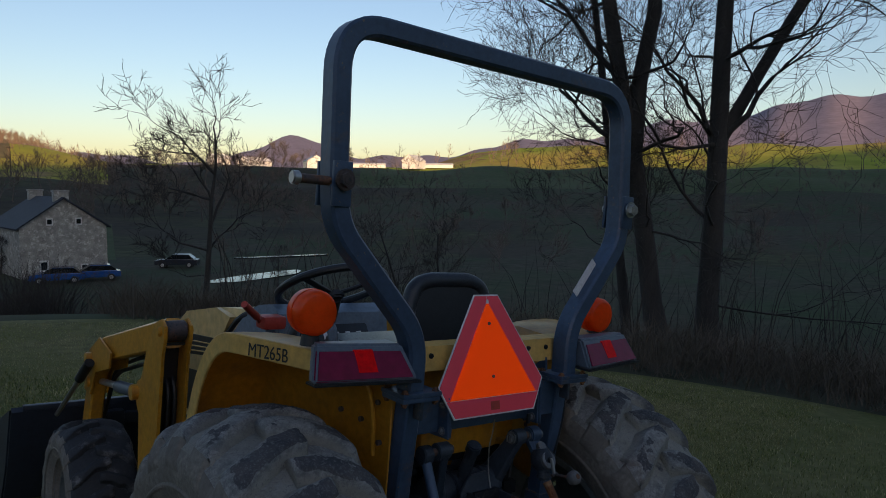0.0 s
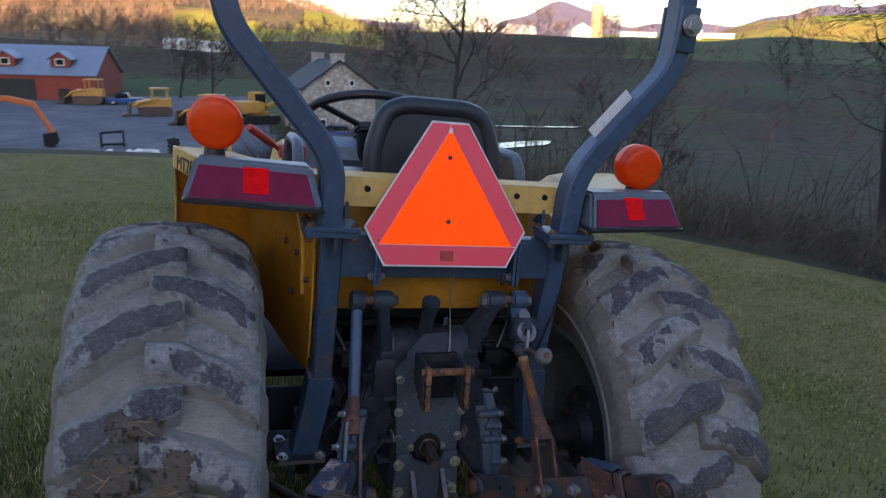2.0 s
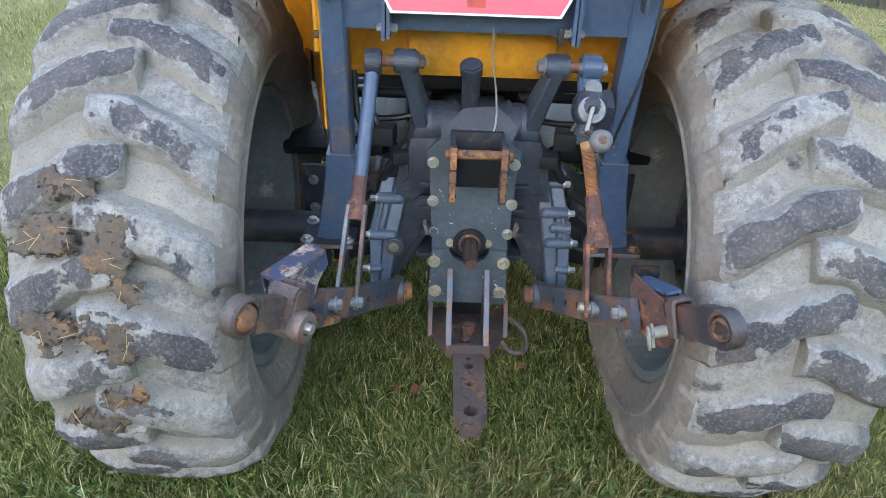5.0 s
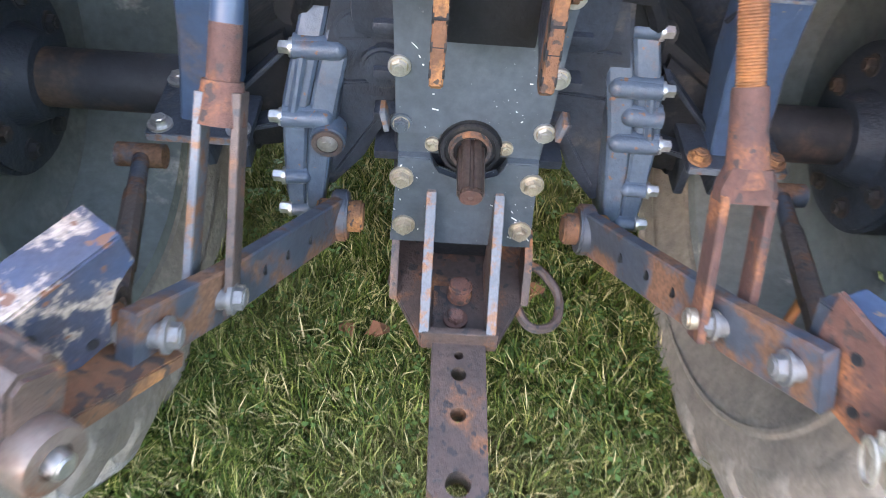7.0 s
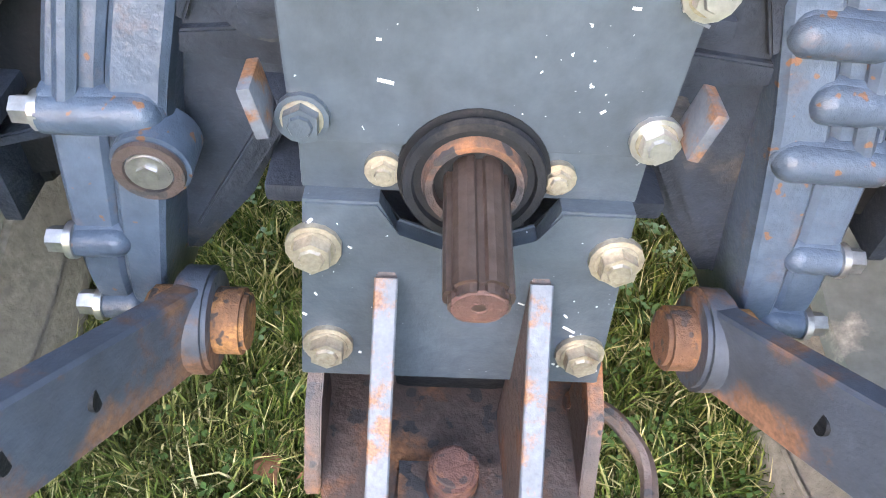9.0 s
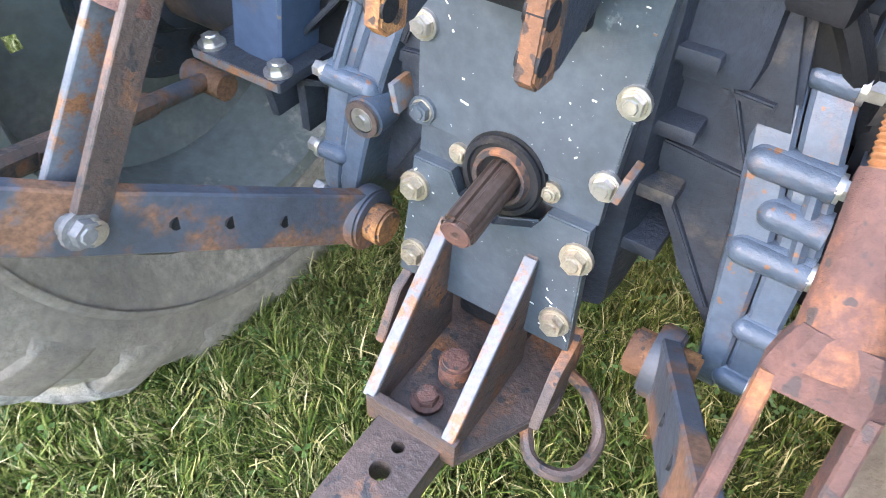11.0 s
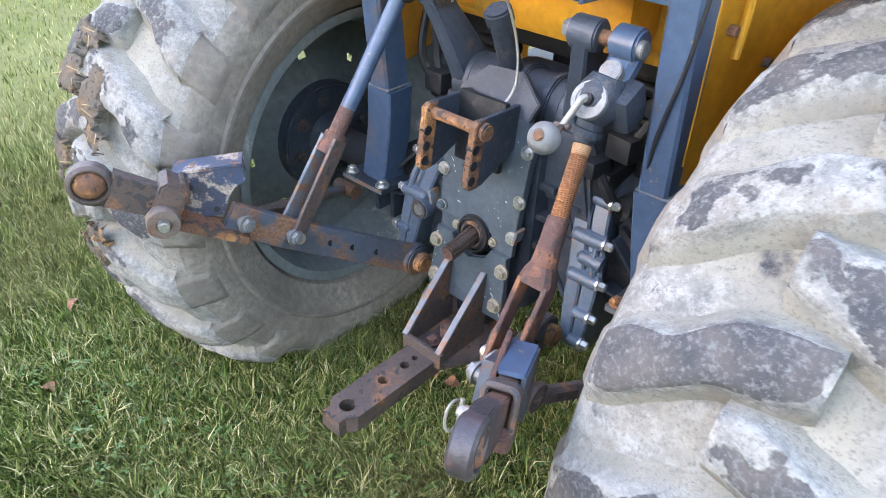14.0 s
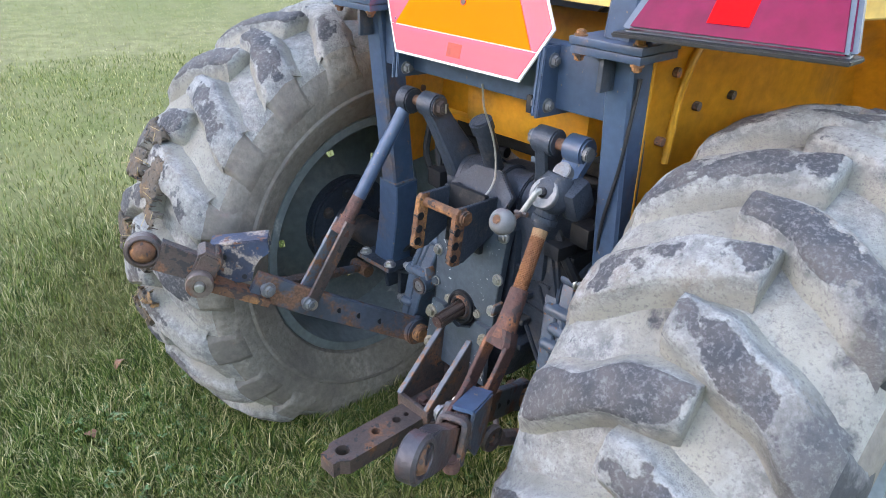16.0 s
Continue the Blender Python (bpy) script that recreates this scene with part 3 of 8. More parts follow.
def tyre(radius, width, rim_r, lugs, lug_h, lug_len, lug_w, m, parent, turn0=0.0, rubber=None):
    """A lugged tyre about the x axis of m: carcass by revolving, bars as raised blocks that wrap over the shoulder."""
    w = width / 2
    wt = 0.875 * w
    k = (radius - rim_r) / 0.242
    rc = radius - lug_h
    prof = [(-0.62 * w, rim_r - 0.012), (-0.74 * w, rim_r + 0.01 * k), (-0.8 * w, rim_r + 0.014 * k), (-0.82 * w, rim_r + 0.024 * k), (-0.94 * w, rim_r + 0.06 * k), (-1.0 * w, rim_r + 0.105 * k),
            (-0.99 * w, rim_r + 0.14 * k), (-0.93 * w, rc - 0.043 * k), (-0.8 * w, rc - 0.019 * k), (-0.45 * w, rc - 0.006 * k), (0, rc)]
    prof = prof + [(-a, r) for a, r in prof[-2::-1]]
    bm = bmesh.new()
    n_p = len(prof)
    revolve(bm, prof, m, 72, mat=lambda j: 1 if j < 7 or j > n_p - 9 else 0)
    carcass = part("carcass", bm, (rubber[1], M_SIDEWALL), parent)
    # moulded line round each sidewall
    for e in (-1, 1):
        bm = bmesh.new()
        revolve(bm, [(e * 0.985 * w, rim_r + 0.073 * k), (e * 0.99 * w, rim_r + 0.079 * k), (e * 0.97 * w, rim_r + 0.086 * k)], m, 72)
        part("moulded_line", bm, M_SIDEWALL, parent)

    def surf_r(x):
        for (a, r), (b, q) in zip(prof, prof[1:]):
            if a <= x <= b and abs(x) <= 0.93 * w:
                return r + (q - r) * (x - a) / (b - a)
        return rc - 0.04

    # bars for each half of the tread, worn and uneven, then copies of them round the wheel
    for side in (-1, 1):
        forms = []
        for form in range(5):
            bm = bmesh.new()
            rows = []
            steps = 26
            for i in range(steps + 1):
                s = i / steps
                if s < 0.77:
                    q = s / 0.77
                    x = side * (-0.2 * wt + 1.2 * wt * q)
                    u = abs(x) / wt
                    top = radius - 0.01 * k * u ** 2 - 0.03 * k * u ** 4 - (0.005 if i == 0 else 0.0)
                    base = min(top - 0.004, surf_r(x) - 0.004)
                    xt = xb = x
                    ang = -lug_len * max(0.0, q - 0.12) ** 1.35
                    wide = 1.3
                else:
                    q = (s - 0.77) / 0.23
                    xt = side * (wt + (w - wt) * min(1.12, 1.5 * q))
                    xb = xt - side * (0.028 - 0.022 * q)
                    top = radius - 0.04 * k - q * 0.075 * k
                    base = top - 0.01
                    ang = -lug_len * (0.88 ** 1.35 + 0.14 * q)
                    wide = 1.12 + 0.3 * q
                half = 0.5 * lug_w * (0.86 + 0.3 * min(1, s / 0.77)) / radius
                lead = 0.013 * noise.noise(Vector((s * 5, form * 3.1, side))) / radius
                trail = 0.013 * noise.noise(Vector((s * 5, form * 3.1, side + 9))) / radius
                ring = []
                for f, hw in ((0.0, wide * 1.3), (0.34, wide * 1.06), (0.68, 1.05), (0.88, 0.94), (0.97, 0.78), (1.01, 0.4), (1.02, 0.0), (1.01, -0.4), (0.97, -0.78), (0.88, -0.94), (0.68, -1.05), (0.34, -wide * 1.06), (0.0, -wide * 1.3)):
                    rr = base + (top - base) * f
                    xx = xb + (xt - xb) * min(1, f * 1.3)
                    t = ang + hw * half + (lead if hw > 0 else trail)
                    if f > 0.3:
                        rr += 0.0045 * noise.noise(Vector((s * 7, hw * 1.8, form * 5 + side))) + 0.002 * noise.noise(Vector((s * 22, hw * 6, form * 5 + side)))
                    ring.append(bm.verts.new((xx, -rr * math.cos(t), rr * math.sin(t))))
                rows.append(ring)
            for k2, (p, q) in enumerate(zip(rows, rows[1:])):
                for j in range(13):
                    f = bm.faces.new((p[j], p[(j + 1) % 13], q[(j + 1) % 13], q[j]))
                    f.material_index = 2 if k2 >= 21 else 0
            bm.faces.new(rows[0]).material_index = 0
            bm.faces.new(rows[-1][::-1]).material_index = 2
            forms.append(part("tread_lug", bm, (rubber[0], rubber[1], rubber[2] if side > 0 else M_SIDEWALL), parent, smooth=70))
        rnd = random.Random(5 + side)
        for n in range(lugs):
            ob = forms[n] if n < 5 else new("tread_lug", forms[rnd.randrange(5)].data)
            ob.parent = parent
            a = 2 * math.pi * (n + (0.5 if side > 0 else 0)) / lugs + turn0
            ob.matrix_local = m @ Matrix.Rotation(-a, 4, "X") @ Matrix.Diagonal((1, 1 + rnd.uniform(-0.004, 0.004), 1 + rnd.uniform(-0.004, 0.004), 1))
    return carcass


def rear_wheel(side, cx):
    hub = thing("rear_wheel")
    hub.parent = tractor
    tagged(hub, "large rear wheel with dusty, mud-caked lug tyre")
    m = pose(cx, HUB_Y, HUB_Z[side])
    tyre(TYRE_R, 0.4, 0.328, 20, 0.036, 0.19, 0.07, m, hub, 0.06 if side < 0 else 0.02, (M_RUBBER, M_DUSTY, M_SIDEWALL) if side < 0 else (M_RUBBERBARE, M_DUSTY, M_BLACKRUBBER))
    bm = bmesh.new()
    w = 0.155
    # barrel with flanges, then the dished disc set towards the outside
    revolve(bm, [(-w, 0.335), (-w + 0.012, 0.339), (-w + 0.02, 0.313), (-0.06, 0.291), (0.06, 0.291), (w - 0.02, 0.313), (w - 0.012, 0.339), (w, 0.335), (w - 0.004, 0.313), (0.06, 0.283), (-0.06, 0.283), (-w + 0.004, 0.313)], m, 64, closed=True)
    P("rim", bm, M_RIM, "grey painted steel wheel rim", hub)
    bm = bmesh.new()
    d = 0.0
    seg, rad = 96, [0.085, 0.13, 0.188, 0.205, 0.25, 0.287]
    off = [0.0, 0.0, 0.02, 0.028, 0.024, 0.01]
    grid = [[[bm.verts.new(m @ Vector((d + side * off[k] + e, r * math.cos(2 * math.pi * i / seg), r * math.sin(2 * math.pi * i / seg)))) for i in range(seg)] for k, r in enumerate(rad)] for e in (0, 0.008)]
    hole = lambda k, i: k == 2 and i % 12 in (1, 2)
    for e in (0, 1):
        for k in range(len(rad) - 1):
            for i in range(seg):
                if not hole(k, i):
                    bm.faces.new((grid[e][k][i], grid[e][k][(i + 1) % seg], grid[e][k + 1][(i + 1) % seg], grid[e][k + 1][i]))
    for k in (0, len(rad) - 1):
        for i in range(seg):
            bm.faces.new((grid[0][k][i], grid[0][k][(i + 1) % seg], grid[1][k][(i + 1) % seg], grid[1][k][i]))
    P("wheel_disc", bm, M_DISC, "grey-green wheel disc dulled by dust", hub)
    bm = bmesh.new()
    xi = d - side * 0.03
    rod(bm, m @ Vector((d + side * 0.01, 0, 0)), m @ Vector((xi - side * 0.012, 0, 0)), 0.135, seg=40, bevel=0.006)
    rod(bm, m @ Vector((xi, 0, 0)), m @ Vector((xi - side * 0.045, 0, 0)), 0.075, 0.055, seg=32)
    P("hub_flange", bm, M_CAST, "dark bolted hub flange", hub)
    bolts("hub_bolt", [(m @ Vector((xi - side * 0.012, 0.1 * math.cos(a), 0.1 * math.sin(a))), (-side, 0, 0), 0.012, 0.012) for a in [2 * math.pi * i / 8 + 0.2 for i in range(8)]], M_AXLE, hub)
    return hub


left_wheel = rear_wheel(-1, -0.63)
rear_wheel(1, 0.604)
def mud_patch(x, deg, wx, wd, seed):
    """Dried mud caked on the tread: an uneven sheet with a ragged, broken edge, and bits of straw in it."""
    bm = bmesh.new()
    nx, na = int(2 * wx / 0.0035), int(radians(2 * wd) * TYRE_R / 0.0035)
    grid = {}
    for i in range(nx + 1):
        for j in range(na + 1):
            u, v = 2 * i / nx - 1, 2 * j / na - 1
            p = Vector((u * wx * 14, v * wd * 0.16, seed * 7.3))
            h = 0.85 - (u * u + v * v) ** 0.5 + 0.95 * noise.noise(p * 1.4) + 0.5 * noise.noise(p * 4.1) + 0.3 * noise.noise(p * 11)
            if h > 0:
                xx = x + u * wx
                q = abs(xx + 0.63) / 0.175
                top = TYRE_R - 0.01 * q ** 2 - 0.03 * q ** 4 + 0.004 * min(1, h * 2) + 0.0025 * noise.noise(p * 5) + 0.002 * noise.noise(p * 13) - (0.014 if h < 0.1 else 0.0)
                t = radians(deg + v * wd)
                grid[i, j] = bm.verts.new((xx, HUB_Y - top * math.cos(t), HUB_Z[-1] + top * math.sin(t)))
    for i in range(nx):
        for j in range(na):
            c = [grid.get(k) for k in ((i, j), (i + 1, j), (i + 1, j + 1), (i, j + 1))]
            if all(c):
                bm.faces.new(c)
    for v in [v for v in bm.verts if not v.link_faces]:
        bm.verts.remove(v)
    P("mud_patch", bm, M_MUD, "dried brown mud caked on the tread", left_wheel, 60)
    rnd = random.Random(seed)
    for n in range(5 if wx > 0.08 else 2):
        t = radians(deg + rnd.uniform(-0.5, 0.5) * wd)
        c = Vector((x + rnd.uniform(-0.6, 0.6) * wx, HUB_Y - (TYRE_R + 0.007) * math.cos(t), HUB_Z[-1] + (TYRE_R + 0.007) * math.sin(t)))
        e = Vector((rnd.uniform(-1, 1), rnd.uniform(-0.5, 0.1), rnd.uniform(-1, 0.6))).normalized() * rnd.uniform(0.01, 0.024)
        bm = bmesh.new()
        rod(bm, c - e, c + e, 0.0006, seg=4)
        P("straw", bm, M_STRAW, "", left_wheel)


for k, (x, deg, wx, wd) in enumerate(((-0.655, 31, 0.055, 3.5), (-0.69, 22, 0.09, 4.5), (-0.585, 21, 0.045, 6), (-0.55, 13.5, 0.04, 3), (-0.68, 6, 0.085, 4.5), (-0.58, 4, 0.04, 4.5), (-0.6, -6, 0.05, 3), (-0.66, -13, 0.07, 4))):
    mud_patch(x - 0.018, deg + 4, wx, wd, k + 1)

# axle shafts and housings
for side, xo in ((-1, -0.6), (1, 0.585)):
    bm = bmesh.new()
    rod(bm, (CX + side * 0.2, HUB_Y, HUB_Z[side]), (xo, HUB_Y, HUB_Z[side]), 0.04, seg=24)
    P("axle_shaft", bm, M_AXLE, "dark axle shaft with a rusty end")
    bm = bmesh.new()
    rod(bm, (CX + side * 0.19, AXLE_Y, AXLE_Z - 0.03), (CX + side * 0.31, AXLE_Y, AXLE_Z - 0.035), 0.085, 0.062, seg=24, bevel=0.005)
    box(bm, (CX + side * 0.3, AXLE_Y, AXLE_Z - 0.04), (0.05, 0.15, 0.13), bevel=0.012)
    P("axle_housing", bm, M_DARK)

# final drives: two-piece castings with capsule-shaped bolt bosses, splayed a little towards the ground
DRIVE = [(0.3, 0.705), (0.16, 0.705), (0.118, 0.69), (0.092, 0.655), (0.074, 0.605), (0.056, 0.545), (0.042, 0.485), (0.033, 0.43), (0.04, 0.4), (0.07, 0.385), (0.3, 0.385)]


def drive_rear(z):
    """How far forward the rear face of a drive case lies at a height."""
    pts = sorted((b, a) for a, b in DRIVE[2:9])
    return float(np.interp(z, [p[0] for p in pts], [p[1] for p in pts]))


def drive_x(z, u):
    """Across a drive case at a height: u runs from 0 at its inner face to 1 at its outer face."""
    return float(np.interp(z, (0.39, 0.43, 0.565, 0.7), (0.19, 0.184, 0.164, 0.135))) + u * float(np.interp(z, (0.39, 0.45, 0.565, 0.7), (0.034, 0.05, 0.066, 0.064)))


def cast_slab(u0, u1, inset=0.0, back=0.0):
    """A slab of the drive case between two depths across it, its outline cut in fine steps so that the taper shows."""
    bm = bmesh.new()
    line = smooth_path([(0, a, b) for a, b in DRIVE], 4, 0.03)
    cy, cz = 0.2, 0.55
    rings = []
    for u, k in ((u0, inset), (u0 + (u1 - u0) * 0.12, 0.0), (u1 - (u1 - u0) * 0.12, 0.0), (u1, inset)):
        ring = []
        for p in line:
            d = Vector((0, p.y - cy, p.z - cz))
            q = Vector((0, cy, cz)) + d * (1 - k / d.length) + Vector((0, back, 0))
            ring.append(bm.verts.new((drive_x(p.z, u), q.y, q.z)))
        rings.append(ring)
    for p, q in zip(rings, rings[1:]):
        for i in range(len(line)):
            j = (i + 1) % len(line)
            bm.faces.new((p[i], p[j], q[j], q[i]))
    bm.faces.new(rings[0][::-1])
    bm.faces.new(rings[-1])
    return bm


def mirror(bm, side):
    bmesh.ops.transform(bm, matrix=Matrix.Translation((CX, 0, 0)) @ Matrix.Diagonal((side, 1, 1, 1)), verts=bm.verts)
    return bm


for side, bosses, lower in ((-1, (0.632, 0.552), (0.472, 0.418)), (1, (0.612, 0.579, 0.546), (0.483, 0.43))):
    half = P("final_drive", mirror(cast_slab(0.0, 0.49, 0.004), side), M_LIGHTCAST, "blue-grey cast final drive case with bolt bosses", smooth=40)
    P("outer_flange", mirror(cast_slab(0.51, 1.0, 0.004, 0.002), side), M_LIGHTCAST, "", half, smooth=40)
    for k, z in enumerate((0.672,) * (side > 0) + bosses + lower):
        small = z in lower or z == 0.672
        bm = bmesh.new()
        y, xo = drive_rear(z) + 0.002, drive_x(z, 1.0)
        xi = drive_x(z, 0.55 if small else 0.2 if len(bosses) == 2 or k != 2 else 0.42)
        r = 0.0095 if small else 0.0118
        rod(bm, (xi, y, z), (xo - 0.0005, y, z - 0.001), r, seg=18)
        bmesh.ops.create_uvsphere(bm, u_segments=18, v_segments=10, radius=r, matrix=Matrix.Translation((xi, y, z)))
        rod(bm, (xi, y + 0.006, z), (xo - 0.001, y + 0.006, z), r * 1.14, seg=18)
        bmesh.ops.create_uvsphere(bm, u_segments=18, v_segments=10, radius=r * 1.14, matrix=Matrix.Translation((xi, y + 0.006, z)))
        P("bolt_boss", mirror(bm, side), M_LIGHTCAST, "", half, smooth=60)
        if k != 2 or side < 0:
            bolts("case_bolt", [((CX + side * xo, y, z), (side, 0, 0), 0.0085, 0.014)], M_STEEL, half, "bright hex bolt")
    # pad between the bosses
    bm = bmesh.new()
    za, zb = bosses[-1], bosses[0]
    sweep(bm, [(drive_x(za, 0.8), drive_rear(za), za), (drive_x(zb, 0.8), drive_rear(zb), zb)], square_shape(0.012, 0.012, 0.004), (0, 1, 0))
    P("casting_pad", mirror(bm, side), M_LIGHTCAST, "", half)
    # dark case between the drive and the gearbox, its belly slanting down to the drive
    bm = bmesh.new()
    prism(bm, [(0.086, 0.73), (0.086, 0.585), (0.1, 0.545), (0.135, 0.47), (0.178, 0.415), (0.2, 0.415), (0.185, 0.6), (0.16, 0.73)], 0.085, 0.32, "y", bevel=0.008)
    inner = P("inner_case", mirror(bm, side), M_CAST, "dark ribbed gearbox side case")
    for pts, y0, y1 in (([(0.09, 0.6), (0.165, 0.592), (0.165, 0.58), (0.096, 0.574)], 0.079, 0.1), ([(0.098, 0.72), (0.104, 0.72), (0.158, 0.6), (0.152, 0.598)], 0.079, 0.1), ([(0.1, 0.56), (0.106, 0.562), (0.172, 0.45), (0.166, 0.447)], 0.079, 0.1), ([(0.09, 0.66), (0.16, 0.655), (0.16, 0.649), (0.09, 0.652)], 0.079, 0.1)):
        bm = bmesh.new()
        prism(bm, pts, y0, y1, "y", bevel=0.0015)
        P("case_rib", mirror(bm, side), M_CAST, "", inner)
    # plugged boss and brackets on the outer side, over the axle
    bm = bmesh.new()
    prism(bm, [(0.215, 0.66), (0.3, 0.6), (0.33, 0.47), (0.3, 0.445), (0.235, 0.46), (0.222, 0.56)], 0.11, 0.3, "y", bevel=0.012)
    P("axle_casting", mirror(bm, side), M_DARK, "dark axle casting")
    for pts, y0, y1 in (([(0.225, 0.62), (0.231, 0.622), (0.3, 0.55), (0.296, 0.546)], 0.085, 0.13), ([(0.228, 0.53), (0.31, 0.505), (0.31, 0.497), (0.228, 0.522)], 0.08, 0.13)):
        bm = bmesh.new()
        prism(bm, pts, y0, y1, "y", bevel=0.0015)
        P("case_rib", mirror(bm, side), M_CAST, "", inner)
bm = bmesh.new()
rod(bm, (-0.166, 0.075, 0.531), (-0.166, 0.041, 0.53), 0.0215, seg=24, bevel=0.003)
P("drain_plug_boss", bm, M_LIGHTCAST)
bm = bmesh.new()
revolve(bm, [(0.0, 0.0005), (0.0, 0.013), (0.003, 0.0135), (0.003, 0.019), (0.0, 0.0195)], pose(-0.166, 0.0415, 0.53, 0, 0, -90), 24)
P("plug_ring", bm, M_BROWNSTEEL)
bm = bmesh.new()
rod(bm, (-0.166, 0.042, 0.53), (-0.166, 0.0385, 0.53), 0.0125, seg=20, bevel=0.001)
rod(bm, (-0.166, 0.039, 0.53), (-0.166, 0.0365, 0.53), 0.006, seg=6)
P("drain_plug", bm, M_STEEL)

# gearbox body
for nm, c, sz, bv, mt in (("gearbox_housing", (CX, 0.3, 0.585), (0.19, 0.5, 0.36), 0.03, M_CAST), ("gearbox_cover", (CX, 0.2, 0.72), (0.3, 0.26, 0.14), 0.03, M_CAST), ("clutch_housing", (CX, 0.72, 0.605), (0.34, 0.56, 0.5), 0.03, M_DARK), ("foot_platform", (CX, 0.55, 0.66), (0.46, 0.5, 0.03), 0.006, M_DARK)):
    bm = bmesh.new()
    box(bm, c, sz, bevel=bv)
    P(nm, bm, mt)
for z in (0.5, 0.56, 0.62, 0.68):
    bm = bmesh.new()
    box(bm, (CX, 0.16, z), (0.24, 0.2, 0.014), bevel=0.004)
    P("housing_rib", bm, M_CAST)
bm = bmesh.new()
rod(bm, (CX - 0.1, 0.125, 0.8), (CX + 0.1, 0.125, 0.8), 0.05, seg=28, bevel=0.006)
box(bm, (CX, 0.16, 0.785), (0.14, 0.14, 0.1), bevel=0.02)
for x in (-0.055, 0.0, 0.06):
    rod(bm, (CX + x, 0.125, 0.8), (CX + x + 0.014, 0.125, 0.8), 0.056, seg=28, bevel=0.003)
P("lift_housing", bm, M_CAST, "cast rockshaft housing")
for x, y, z, l in ((-0.1, 0.12, 0.62, 0.1), (-0.13, 0.14, 0.66, 0.12), (0.12, 0.15, 0.64, 0.12), (0.09, 0.14, 0.71, 0.1)):
    bm = bmesh.new()
    rod(bm, (x, y - l / 2, z), (x, y + l / 2, z), 0.028, seg=18, bevel=0.004)
    P("valve_body", bm, M_CAST)
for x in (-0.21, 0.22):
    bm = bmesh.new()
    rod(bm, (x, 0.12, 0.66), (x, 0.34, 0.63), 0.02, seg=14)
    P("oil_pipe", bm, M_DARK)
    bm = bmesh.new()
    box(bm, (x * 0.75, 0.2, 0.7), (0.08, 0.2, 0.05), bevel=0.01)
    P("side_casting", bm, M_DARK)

# stand-in brackets, hoses and shafts that fill the dark space over the drive cases
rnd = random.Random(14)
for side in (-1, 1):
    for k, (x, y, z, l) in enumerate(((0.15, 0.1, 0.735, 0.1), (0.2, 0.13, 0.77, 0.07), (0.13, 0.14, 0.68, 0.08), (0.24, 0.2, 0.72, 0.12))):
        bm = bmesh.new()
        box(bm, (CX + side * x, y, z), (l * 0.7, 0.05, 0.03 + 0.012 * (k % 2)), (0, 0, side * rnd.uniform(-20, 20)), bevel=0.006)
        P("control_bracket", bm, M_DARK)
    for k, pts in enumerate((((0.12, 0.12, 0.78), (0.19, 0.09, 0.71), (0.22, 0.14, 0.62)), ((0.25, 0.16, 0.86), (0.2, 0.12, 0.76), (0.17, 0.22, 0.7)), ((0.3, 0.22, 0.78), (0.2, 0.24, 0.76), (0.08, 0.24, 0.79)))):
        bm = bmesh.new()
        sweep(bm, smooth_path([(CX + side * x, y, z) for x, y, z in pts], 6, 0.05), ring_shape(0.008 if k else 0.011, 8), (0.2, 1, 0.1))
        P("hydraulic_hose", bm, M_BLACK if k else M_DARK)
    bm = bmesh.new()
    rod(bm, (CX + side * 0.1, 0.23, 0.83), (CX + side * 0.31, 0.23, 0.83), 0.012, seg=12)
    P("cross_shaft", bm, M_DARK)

# rear cover plate with the shaft stub, in the slight lean that it has
m = pose(CX - 0.004, 0.004, 0.53, -5.5, 0, 0)
bm = bmesh.new()
prism(bm, [(-0.086, 0.05), (0.086, 0.05), (0.092, 0.2), (0.1, 0.245), (0.055, 0.29), (-0.055, 0.29), (-0.1, 0.245), (-0.092, 0.2)], 0.002, 0.02, "y", m, bevel=0.002)
P("upper_cover_plate", bm, M_PLATE, "scuffed grey steel cover plate")
bm = bmesh.new()
prism(bm, [(-0.082, 0.022), (-0.09, -0.11), (0.09, -0.11), (0.082, 0.022), (0.045, 0.022), (0.036, 0.002), (0, -0.012), (-0.036, 0.002), (-0.045, 0.022)], -0.006, 0.008, "y", m, bevel=0.0015)
P("drawbar_plate", bm, M_PLATE, "grey steel drawbar plate")
bm = bmesh.new()
box(bm, (0, 0.012, 0.036), (0.168, 0.012, 0.03), bevel=0.002)
bmesh.ops.transform(bm, matrix=m, verts=bm.verts)
P("middle_strip", bm, M_PLATE)
bm = bmesh.new()
rod(bm, m @ Vector((0, 0.012, 0.036)), m @ Vector((0, -0.003, 0.036)), 0.037, seg=36, bevel=0.004)
P("seal_housing", bm, M_DARK)
bm = bmesh.new()
revolve(bm, [(0.0, 0.0195), (0.005, 0.02), (0.006, 0.0235), (0.0, 0.0255)], m @ pose(0, -0.003, 0.036, 0, 0, -90), 36, closed=True)
P("seal_ring", bm, M_BROWNSTEEL)
bm = bmesh.new()
revolve(bm, [(0.0, 0.029), (0.003, 0.03), (0.003, 0.034), (0.0, 0.035)], m @ pose(0, -0.003, 0.036, 0, 0, -90), 36, closed=True)
P("seal_ring", bm, M_DARK)
